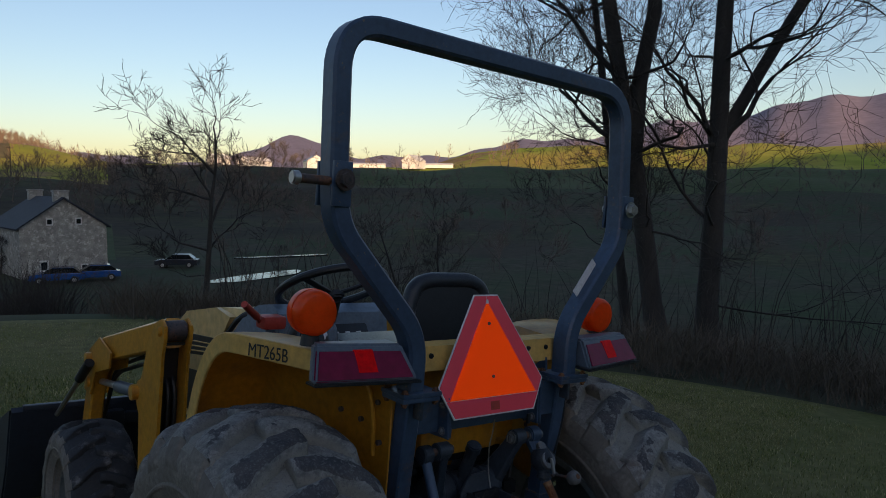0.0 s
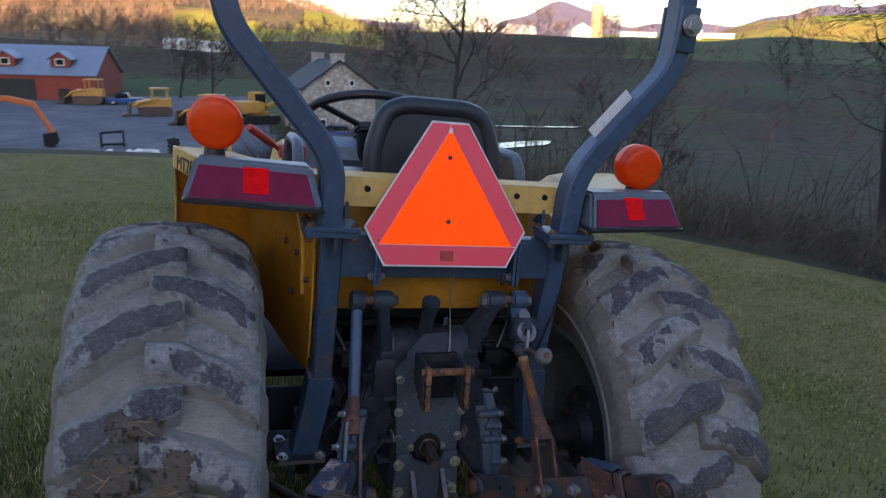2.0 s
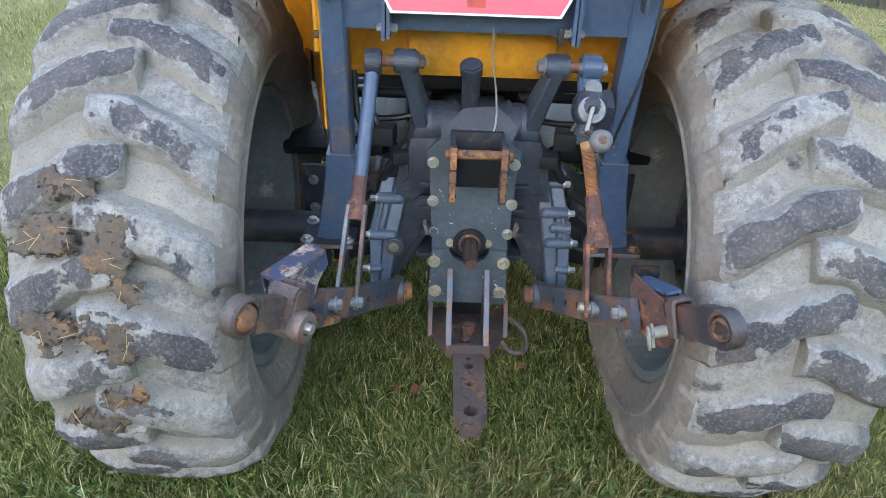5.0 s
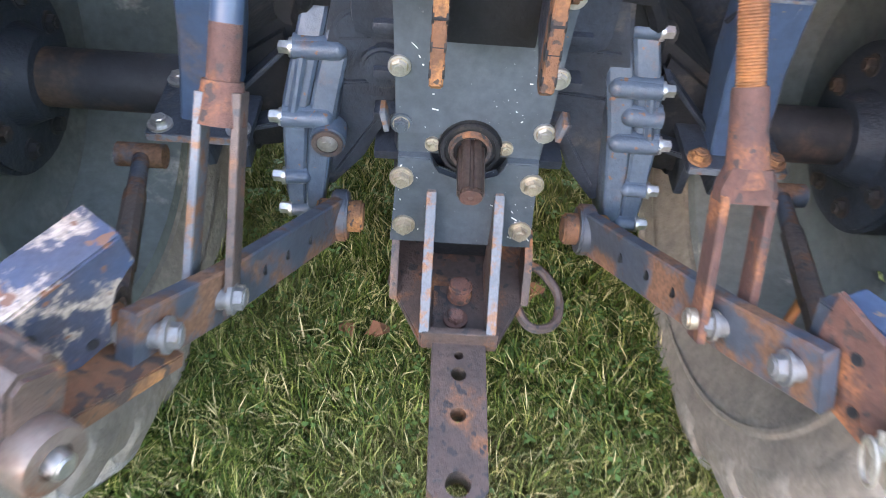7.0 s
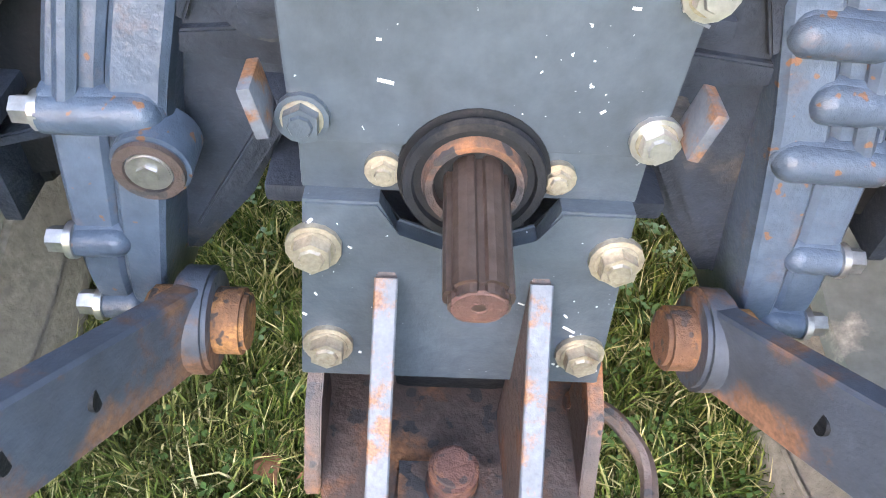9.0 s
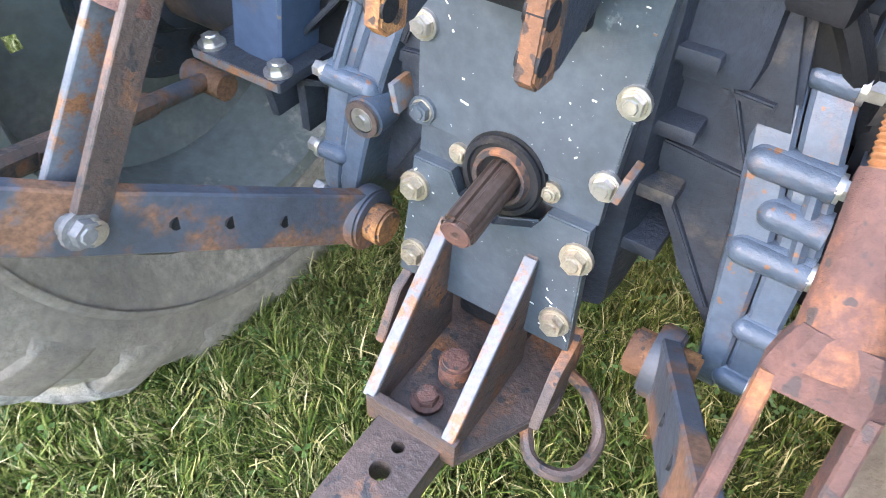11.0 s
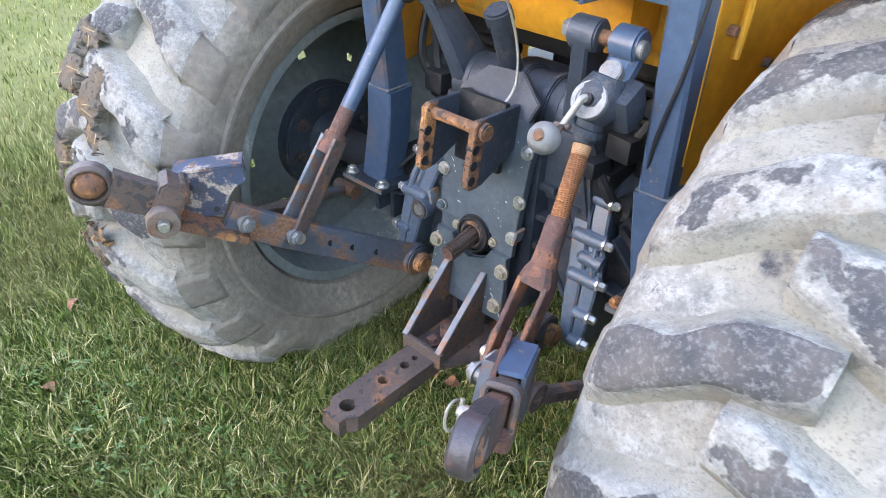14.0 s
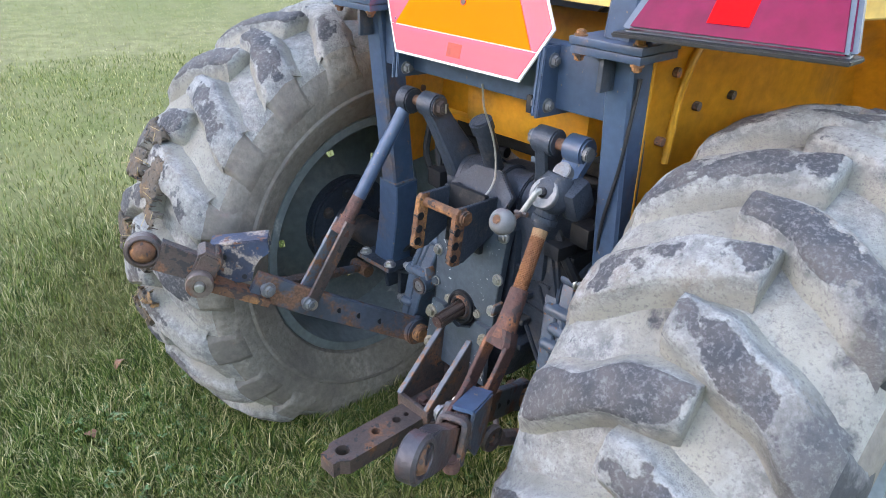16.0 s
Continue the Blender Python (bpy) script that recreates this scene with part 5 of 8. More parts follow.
def lower_link(s):
    """Flat bar from the pivot under the axle, an extending end with latch, and the ball end."""
    a, p1, p2, e = (Vector((CX + s * q[0], q[1], q[2])) for q in ((0.16, 0.02, 0.428), (0.246, -0.22, 0.56), (0.275, -0.295, 0.607), (0.37, -0.487, 0.716) if s < 0 else (0.378, -0.461, 0.702)))
    bm = bmesh.new()
    sweep(bm, [a, a.lerp(p1, 0.5), p1, p2 + (p2 - p1) * 0.25], square_shape(0.058, 0.017, 0.002), (1, 0.3 * s, 0))
    rod(bm, a - Vector((0.011, 0, 0)), a + Vector((0.011, 0, 0)), 0.034, seg=24, bevel=0.003)
    P("lower_link_bar", bm, M_BLUEWORN, "flat lower link bar, blue paint flaking to rust")
    bm = bmesh.new()
    rod(bm, a - Vector((s * 0.03, 0, 0)), a + Vector((s * 0.03, 0, 0)), 0.021, seg=20, bevel=0.003)
    P("link_pivot", bm, M_RUST, "rusty pivot pin")
    # no real holes in the bar: dark plugs paint their shade
    for k in (0.36, 0.55, 0.72):
        bm = bmesh.new()
        c = a.lerp(p1, k)
        rod(bm, c - Vector((0.0095, 0, 0)), c + Vector((0.0095, 0, 0)), 0.0065, seg=12)
        P("link_hole", bm, M_DARK)
    for c in (p1, p2):
        bm = bmesh.new()
        rod(bm, c - Vector((0.024, 0, 0)), c + Vector((0.024, 0, 0)), 0.0115, seg=14, bevel=0.003)
        hexbolt(bm, c - Vector((s * 0.018, 0, 0)), (-s, 0, 0), 0.0118, 0.011)
        P("link_bolt", bm, M_CAP)
    w = (e - p2).normalized()
    inward = w.cross(Vector((0, 0, 1))).normalized()
    inward = inward if inward.x * s < 0 else -inward
    up = inward.cross(w) if inward.cross(w).z > 0 else w.cross(inward)
    F = Matrix.Translation(p2) @ Matrix((w, inward, up)).transposed().to_4x4()

    def plate(pts, lo, hi, bevel=0.0015):
        """An outline along and up the link, given thickness across it."""
        bm = bmesh.new()
        prism(bm, pts, lo, hi, "y", F, bevel=bevel)
        return bm

    if s < 0:
        # telescoping end: the rusty channel under the bar, and the chipped blue latch shell knocked level over it
        P("extension_channel", plate([(-0.02, -0.03), (0.1, -0.034), (0.13, -0.026), (0.13, -0.014), (-0.02, -0.016)], -0.024, 0.026), M_RUST, "rusty extension channel")
        A, B = Vector((-0.28, -0.268, 0.712)), Vector((-0.347, -0.36, 0.702))
        ax = (B - A).normalized()
        inn = Vector((-ax.y, ax.x, 0)).normalized()
        inn = inn if inn.x > 0 else -inn
        lm = Matrix.Translation(A) @ Matrix((ax, inn, ax.cross(inn) if ax.cross(inn).z > 0 else inn.cross(ax))).transposed().to_4x4()
        bm = bmesh.new()
        prism(bm, [(0.0, 0.0), (0.113, 0.0), (0.113, -0.006), (0.0, -0.006)], -0.026, 0.022, "y", lm, bevel=0.002)
        shell = P("latch_shell", bm, M_CHIPBLUE, "blue latch shell with chipped paint")
        for y0, y1 in ((0.016, 0.021), (-0.025, -0.02)):
            bm = bmesh.new()
            prism(bm, [(0.0, -0.004), (0.0, -0.032), (0.022, -0.042), (0.034, -0.058), (0.046, -0.09), (0.1, -0.092), (0.112, -0.075), (0.112, -0.004)], y0, y1, "y", lm, bevel=0.001)
            P("latch_side", bm, M_CHIPBLUE, "", shell)
        # black discs give the shade of the shell's holes
        for u, v in ((0.058, -0.078), (0.09, -0.03)):
            bm = bmesh.new()
            rod(bm, lm @ Vector((u, 0.0215, v)), lm @ Vector((u, 0.0185, v)), 0.0055, seg=12)
            P("latch_hole", bm, M_BLACK, "", shell)
        P("collar", plate([(0.104, -0.04), (0.1, 0.028), (0.108, 0.042), (0.138, 0.046), (0.147, 0.036), (0.147, -0.03), (0.138, -0.042)], -0.029, 0.03, 0.004), M_BROWNSTEEL, "heavy brown steel collar")
        bm = plate([(0.098, 0.022), (0.098, 0.034), (0.112, 0.05), (0.118, 0.05), (0.118, 0.02)], -0.02, 0.024, 0.001)
        P("collar_tab", bm, M_BROWNSTEEL)
        P("extension_bar", plate([(0.1, -0.026), (0.1, 0.026), (0.19, 0.029), (0.215, 0.032), (0.215, -0.03), (0.19, -0.028)], -0.012, 0.013, 0.003), M_BROWNSTEEL, "flat brown steel link end")
        R = 0.034
    else:
        # square shell with a blue top over the bar, rusted side plate, collar and a forked, forged end
        A, B = Vector((0.289, -0.226, 0.652)), Vector((0.336, -0.336, 0.684))
        ax = (B - A).normalized()
        inn = Vector((ax.y, -ax.x, 0)).normalized()
        lm = Matrix.Translation(A) @ Matrix((ax, inn, ax.cross(inn) if ax.cross(inn).z > 0 else inn.cross(ax))).transposed().to_4x4()
        bm = bmesh.new()
        prism(bm, [(0.036, 0.0), (0.122, 0.0), (0.122, -0.006), (0.036, -0.006)], -0.026, 0.011, "y", lm, bevel=0.0028)
        shell = P("latch_shell", bm, M_BLUE, "worn blue top of the latch shell")
        for y0, y1, mt, lab, shape in ((0.011, 0.018, M_PINKRUST, "rough rusted side plate", [(0.042, 0.014), (0.036, -0.03), (0.04, -0.075), (0.06, -0.092), (0.1, -0.102), (0.13, -0.1), (0.143, -0.088), (0.147, -0.07), (0.141, -0.052), (0.128, -0.038), (0.122, -0.012), (0.08, 0.0)]), (-0.026, -0.02, M_BLUEWORN, "", [(0.038, -0.003), (0.036, -0.03), (0.05, -0.07), (0.085, -0.085), (0.118, -0.06), (0.126, -0.03), (0.121, -0.003)])):
            bm = bmesh.new()
            prism(bm, shape, y0, y1, "y", lm, bevel=0.0015)
            P("latch_side", bm, mt, lab, shell)
        # black discs in place of shaded holes in the side plate
        for u, v, r in ((0.075, -0.03, 0.006), (0.088, -0.078, 0.0055)):
            bm = bmesh.new()
            rod(bm, lm @ Vector((u, 0.0165, v)), lm @ Vector((u, 0.0188, v)), r, seg=12)
            P("latch_hole", bm, M_BLACK, "", shell)
        bm = bmesh.new()
        prism(bm, [(0.02, -0.07), (0.02, -0.012), (0.116, -0.012), (0.116, -0.066)], -0.016, 0.0085, "y", lm, bevel=0.002)
        P("sleeve_core", bm, M_BLUEWORN)
        # the end turns a little straighter back than the bar
        turn = Matrix.Rotation(radians(-12), 3, "Z")
        w2, in2, up2 = turn @ w, turn @ inward, turn @ up
        G = Matrix.Translation(e - w2 * 0.232) @ Matrix((w2, in2, up2)).transposed().to_4x4()
        # strap bent round the forged bar, open at the bottom
        bm = bmesh.new()
        sweep(bm, smooth_path([G @ Vector((0.118, a, b)) for a, b in ((-0.02, -0.032), (-0.02, 0.031), (0.019, 0.031), (0.019, -0.032))], 5, 0.01), square_shape(0.009, 0.024, 0.003), w2)
        P("collar", bm, M_BROWNSTEEL, "heavy brown steel collar")
        bm = bmesh.new()
        prism(bm, [(0.1, -0.024), (0.1, 0.022), (0.15, 0.0245), (0.19, 0.0315), (0.218, 0.0315), (0.224, 0.0), (0.218, -0.0315), (0.19, -0.0305), (0.15, -0.028)], -0.0125, 0.0125, "y", G, bevel=0.003)
        P("forged_bar", bm, M_FORGED, "dark forged steel link end")
        bm = bmesh.new()
        c = F @ Vector((0.112, -0.03, -0.04))
        rod(bm, c, c + up * 0.02 + w * 0.012, 0.013, 0.01, seg=12, bevel=0.003)
        P("release_lug", bm, M_PINKRUST)
        R = 0.0335
        inward, w, up = in2, w2, up2
    # eye: a thick ring with the ball showing in it
    em = Matrix.Translation(e) @ Matrix((inward, w, up)).transposed().to_4x4()
    bm = bmesh.new()
    t, B = (0.014, 0.0252) if s < 0 else (0.0145, 0.0228)
    revolve(bm, [(-t + 0.004, R), (t - 0.004, R), (t, R - 0.005), (t, B + 0.001), (t - 0.003, B - 0.0007), (-t + 0.003, B - 0.0007), (-t, B + 0.001), (-t, R - 0.005)], em, 40, closed=True)
    P("ball_eye", bm, M_FORGED if s > 0 else M_BROWNSTEEL, "heavy rusty eye of the link end")
    bm = bmesh.new()
    if s < 0:
        bmesh.ops.create_uvsphere(bm, u_segments=28, v_segments=16, radius=B, matrix=em)
    else:
        # bored ball, swivelled in its seat
        tilt = em @ pose(0, 0, 0, 0, 8, 12)
        revolve(bm, [(B * math.sin(q), B * math.cos(q)) for q in [radians(-44 + 8 * k) for k in range(12)]] + [(0.0145, 0.0155), (0.0, 0.015), (-0.0145, 0.0155)], tilt, 28, closed=True)
    P("ball", bm, M_RUST, "rusty swivel ball")
    if s < 0:
        bm = bmesh.new()
        c, q = F @ Vector((0.127, 0.03, -0.016)), F @ Vector((0.127, 0.06, -0.016))
        revolve(bm, [(-0.004, 0.008), (-0.004, 0.025), (0.0, 0.0265), (0.016, 0.0265), (0.02, 0.025), (0.02, 0.013), (0.017, 0.012), (0.017, 0.004)], Matrix.Translation(c) @ (q - c).to_track_quat("X", "Z").to_matrix().to_4x4(), 32)
        washer = P("latch_washer", bm, M_WORNPINK, "thick worn washer")
        bm = bmesh.new()
        v = (q - c).normalized()
        rod(bm, c, c + v * 0.03, 0.0105, 0.009, seg=16, bevel=0.002)
        P("washer_stud", bm, M_STEEL, "", washer)
    else:
        # lynch pin with its wire ring
        c = lm @ Vector((0.132, 0.03, -0.064))
        bm = bmesh.new()
        rod(bm, c - inward * 0.014, c + inward * 0.018, 0.011, 0.0095, seg=16, bevel=0.003)
        pin = P("latch_stud", bm, M_WORNWHITE, "worn steel latch stud")
        bm = bmesh.new()
        h = c + inward * 0.014
        rod(bm, h + up * 0.017, h - up * 0.026, 0.0032, seg=10, bevel=0.001)
        P("lynch_pin", bm, M_WORNWHITE, "pale lynch pin", pin)
        bm = bmesh.new()
        loop = [h + inward * (0.008 + 0.006 * math.cos(q)) + up * (-0.008 + 0.02 * math.sin(q)) + w * 0.012 * math.cos(q) for q in [2 * math.pi * k / 22 for k in range(22)]]
        sweep(bm, loop, ring_shape(0.0021, 6), inward, closed=True)
        P("pin_ring", bm, M_WORNWHITE, "pale wire ring", pin)
    # check brace running outward under the axle: an eye, a turnbuckle sleeve and its rod
    q0 = Vector((CX + s * 0.322, -0.25, 0.575))
    q1 = Vector((CX + s * 0.415, 0.06, 0.475))
    v = (q1 - q0).normalized()
    bm = bmesh.new()
    revolve(bm, [(-0.006, 0.012), (-0.006, 0.021), (0.0, 0.0235), (0.006, 0.021), (0.006, 0.012)], Matrix.Translation(q0), 20, closed=True)
    sweep(bm, [q0 + v * 0.018, q0 + v * 0.075], square_shape(0.026, 0.02, 0.006), (1, 0, 0))
    eye = P("check_eye", bm, M_BROWNSTEEL, "rusty eye of the check brace")
    bm = bmesh.new()
    sweep(bm, [q0 + v * 0.07, q0 + v * 0.12, q0 + v * 0.21, q0 + v * 0.23], square_shape(0.024, 0.023, 0.006), (1, 0, 0))
    P("turnbuckle", bm, M_BROWNSTEEL, "brown steel turnbuckle", eye)
    bm = bmesh.new()
    rod(bm, q0 + v * 0.22, q1, 0.0105, seg=12)
    rod(bm, q1 - Vector((0.03, 0, 0)), q1 + Vector((0.03, 0, 0)), 0.016, seg=12)
    P("brace_rod", bm, M_BLUEWORN, "", eye)
    bm = bmesh.new()
    rod(bm, p2 - inward * 0.03, q0, 0.008, seg=10)
    P("check_pin", bm, M_RUST, "", eye)
    if s > 0:
        bm = bmesh.new()
        h = q0 + v * 0.1 - Vector((0, 0, 0.016))
        rod(bm, h, h - Vector((0.004, 0.008, 0.04)), 0.0055, seg=10, bevel=0.001)
        P("hanging_bolt", bm, M_RUSTBRIGHT, "rusty bolt hanging from the brace", eye)


for s in (-1, 1):
    lower_link(s)

# roll bar posts, brackets, cross member
def roll_bar():
    for s in (-1, 1):
        bm = bmesh.new()
        mx = CX + s * 0.325
        box(bm, (mx, 0.085, 0.536), (0.122, 0.116, 0.012), bevel=0.002)
        mount = P("mounting_plate", bm, M_CAST, "dark mounting plate with a chipped edge")
        for bx, tilt in ((-0.035, 0), (0.02, 14)):
            bm = bmesh.new()
            box(bm, (mx + s * bx, 0.11, 0.488), (0.012, 0.06, 0.085), (0, s * tilt, 0), bevel=0.002)
            P("plate_web", bm, M_CAST, "", mount)
        bm = bmesh.new()
        box(bm, (mx, 0.0262, 0.536), (0.118, 0.002, 0.009))
        P("bare_edge", bm, M_EDGE, "", mount)
        bolts("mounting_bolt", [((mx + x, y, 0.543), (0, 0, 1), 0.011, 0.01) for x, y in ((-0.046, 0.042), (0.046, 0.042), (-0.046, 0.13), (0.046, 0.13))], M_RUST if s > 0 else M_STEEL)
        bm = bmesh.new()
        px = CX + s * (0.284 if s < 0 else 0.294)
        sweep(bm, [(px + s * 0.034, 0.082, 0.541), (px + s * 0.012, 0.08, 0.66), (px + s * 0.002, 0.074, 0.752)], square_shape(0.064, 0.062, 0.003), (0, 1, 0))
        br = P("post_bracket", bm, M_BLUE, "blue-grey folded post bracket")
        bm = bmesh.new()
        box(bm, (px + s * 0.002, 0.072, 0.753), (0.056, 0.062, 0.004), bevel=0.0015)
        P("weld_bead", bm, M_EDGE, "", br)
        bm = bmesh.new()
        sweep(bm, [(px, 0.078, 0.7), (px + s * 0.004, 0.03, 1.145)], square_shape(0.048, 0.06, 0.005), (0, 1, 0))
        P("lower_post", bm, M_BLUE)
        bm = bmesh.new()
        box(bm, (CX + s * 0.298, 0.01, 1.15), (0.125, 0.105, 0.012), bevel=0.002)
        box(bm, (CX + s * 0.298, 0.01, 1.137), (0.12, 0.1, 0.012), bevel=0.002)
        P("post_flange", bm, M_BLUE)
        for x, y in ((-0.05, -0.03), (0.05, -0.03), (-0.05, 0.05)):
            bolts("flange_bolt", [((CX + s * 0.298 + x, y, 1.156), (0, 0, 1), 0.0075, 0.008), ((CX + s * 0.298 + x, y, 1.13), (0, 0, -1), 0.0075, 0.009)], M_RUST)
        bm = bmesh.new()
        prism(bm, [(0.04, 1.16), (0.1, 1.16), (0.045, 1.2)], CX + s * 0.255 - 0.004, CX + s * 0.255 + 0.004, "x")
        P("post_gusset", bm, M_BLUE)
        # lower hoop leg: up, out along the bend, up to the hinge
        bm = bmesh.new()
        ox = 0.0 if s < 0 else 0.014
        pts = smooth_path([(CX + s * 0.302, 0.012, 1.155), (CX + s * (0.296 + ox), 0.02, 1.3), (CX + s * (0.542 + ox), 0.042, 1.578), (CX + s * (0.55 + ox), 0.05, 1.7)], 9, 0.13)
        sweep(bm, pts, square_shape(0.054, 0.064, 0.007), (0, 1, 0))
        P("hoop_leg", bm, M_BLUE, "blue-grey square tube roll bar leg")
        for y in (-0.0385, 0.0385):
            bm = bmesh.new()
            box(bm, (CX + s * (0.55 + ox), 0.05 + y, 1.68), (0.052, 0.011, 0.11), bevel=0.003)
            P("hinge_plate", bm, M_BLUE)
        bm = bmesh.new()
        rod(bm, (CX + s * (0.55 + ox), -0.01, 1.69), (CX + s * (0.55 + ox), 0.11, 1.69), 0.014, seg=14, bevel=0.002)
        hexbolt(bm, (CX + s * (0.55 + ox), -0.004, 1.69), (0, -1, 0), 0.02, 0.016)
        P("hinge_bolt", bm, M_STEEL if s > 0 else M_BROWNSTEEL)
    # upper hoop in one piece
    bm = bmesh.new()
    pts = smooth_path([(CX - 0.55, 0.05, 1.69), (CX - 0.55, 0.075, 2.088), (CX + 0.567, 0.075, 2.088), (CX + 0.564, 0.05, 1.69)], 10, 0.13)
    sweep(bm, pts, square_shape(0.053, 0.062, 0.007), (0, 1, 0))
    P("upper_hoop", bm, M_BLUE, "blue-grey square tube roll bar hoop")
    bm = bmesh.new()
    rod(bm, (CX - 0.53, 0.03, 1.685), (CX - 0.66, 0.03, 1.685), 0.0115, seg=14)
    P("locking_pin", bm, M_BROWNSTEEL, "rusty roll bar locking pin")
    bm = bmesh.new()
    rod(bm, (CX - 0.655, 0.03, 1.685), (CX - 0.675, 0.03, 1.685), 0.017, seg=16, bevel=0.003)
    P("pin_head", bm, M_STEEL, "", None)
    bm = bmesh.new()
    box(bm, (CX, 0.04, 1.075), (0.56, 0.04, 0.105), bevel=0.006)
    P("cross_member", bm, M_BLUE, "blue-grey beam between the posts")
    # bolted joints in the beam: two flange plates back to back, standing out behind it
    for e in (-1, 1):
        x = 0.0 + e * 0.176
        bm = bmesh.new()
        prism(bm, [(-0.024, 1.016), (0.066, 1.012), (0.066, 1.125), (-0.016, 1.125)], x - e * 0.008, x - e * 0.001, "x", bevel=0.0015)
        b = P("beam_flange", bm, M_BLUE, "blue-grey bolted beam flange")
        bm = bmesh.new()
        prism(bm, [(-0.026, 1.014), (0.066, 1.01), (0.066, 1.127), (-0.018, 1.127)], x + e * 0.001, x + e * 0.008, "x", bevel=0.0015)
        P("flange_plate", bm, M_BLUE, "", b)
        bolts("joint_bolt", [((x + e * 0.008, y, z), (e, 0, 0), 0.009, 0.009) for y, z in ((0.004, 1.104), (-0.002, 1.032))] + [((x - e * 0.008, y, z), (-e, 0, 0), 0.009, 0.012) for y, z in ((0.004, 1.104), (-0.002, 1.032))], M_CAP, b)
        bm = bmesh.new()
        box(bm, (CX + e * 0.288, -0.012, 1.104), (0.009, 0.034, 0.05), bevel=0.0015)
        P("flange_fin", bm, M_BLUEDARK)
    bm = bmesh.new()
    box(bm, (0.15, -0.004, 1.028), (0.011, 0.008, 0.03), bevel=0.002)
    box(bm, (0.15, 0.006, 1.024), (0.022, 0.006, 0.008), bevel=0.002)
    P("cable_clip", bm, M_BLACK, "small black cable clip")
    # white sticker on the right leg's slope
    bm = bmesh.new()
    o = Vector((-0.75, 0, 0.662)) * 0.0282
    a, b = Vector((CX + 0.378, 0.027, 1.3765)), Vector((CX + 0.472, 0.0355, 1.4835))
    sweep(bm, [a + o, b + o], square_shape(0.054, 0.0016, 0.0005), Vector((0, 1, 0)))
    P("label_sticker", bm, M_WHITE, "white warning sticker")


roll_bar()


# slow vehicle sign
def sign():
    m = pose(-0.0115, -0.03, 1.066, -13.2, 0, 0)
    w, h = 0.203, 0.345
    hexa = [(-0.046, h), (0.046, h), (w, 0.089), (0.155, 0), (-0.155, 0), (-w, 0.089)]
    bm = bmesh.new()
    prism(bm, hexa, 0.0, 0.004, "y", m)
    s = P("warning_sign", bm, M_WHITE, "triangular orange and red slow vehicle sign", smooth=0)
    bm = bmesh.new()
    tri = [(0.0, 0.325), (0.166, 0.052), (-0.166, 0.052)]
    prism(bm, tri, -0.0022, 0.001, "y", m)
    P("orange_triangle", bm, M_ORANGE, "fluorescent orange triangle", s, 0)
    hx = [(x * 0.975, (y - 0.16) * 0.975 + 0.16) for x, y in hexa]
    bm = bmesh.new()
    prism(bm, [hx[4], hx[3], (hx[3][0] + 0.026, 0.05), (hx[4][0] - 0.026, 0.05)], -0.0014, 0.001, "y", m)
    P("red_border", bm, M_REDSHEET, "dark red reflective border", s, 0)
    for q in (-1, 1):
        bm = bmesh.new()
        prism(bm, [(q * 0.001, hx[0][1]), (q * hx[1][0], hx[1][1]), (q * hx[2][0], hx[2][1]), (q * (hx[3][0] + 0.026), 0.051), (q * 0.167, 0.052), (q * 0.001, 0.326)], -0.0014, 0.001, "y", m)
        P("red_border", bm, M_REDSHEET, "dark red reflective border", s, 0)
    for z in (0.26, 0.108):
        bm = bmesh.new()
        rod(bm, m @ Vector((0.0, -0.0022, z)), m @ Vector((0, -0.0045, z)), 0.0058, seg=14)
        P("sign_bolt", bm, M_BROWNSTEEL, "", s)
    bm = bmesh.new()
    prism(bm, [(-0.018, 0.014), (0.016, 0.014), (0.016, 0.038), (-0.018, 0.038)], -0.0022, 0.0, "y", m)
    P("marking_patch", bm, M_RED, "", s, 0)
    bm = bmesh.new()
    prism(bm, [(-0.006, 0.318), (0.006, 0.318), (0.003, 0.33), (-0.003, 0.33)], -0.0035, 0.0, "y", m)
    P("marking_patch", bm, M_WHITE, "", s, 0)
    bm = bmesh.new()
    box(bm, m @ Vector((-0.0, 0.03, 0.02)), (0.03, 0.05, 0.02), bevel=0.002)
    box(bm, m @ Vector((0, 0.012, 0.15)), (0.03, 0.016, 0.3), (-11.5, 0, 0), bevel=0.002)
    P("sign_post", bm, M_CAST, "", s)


sign()


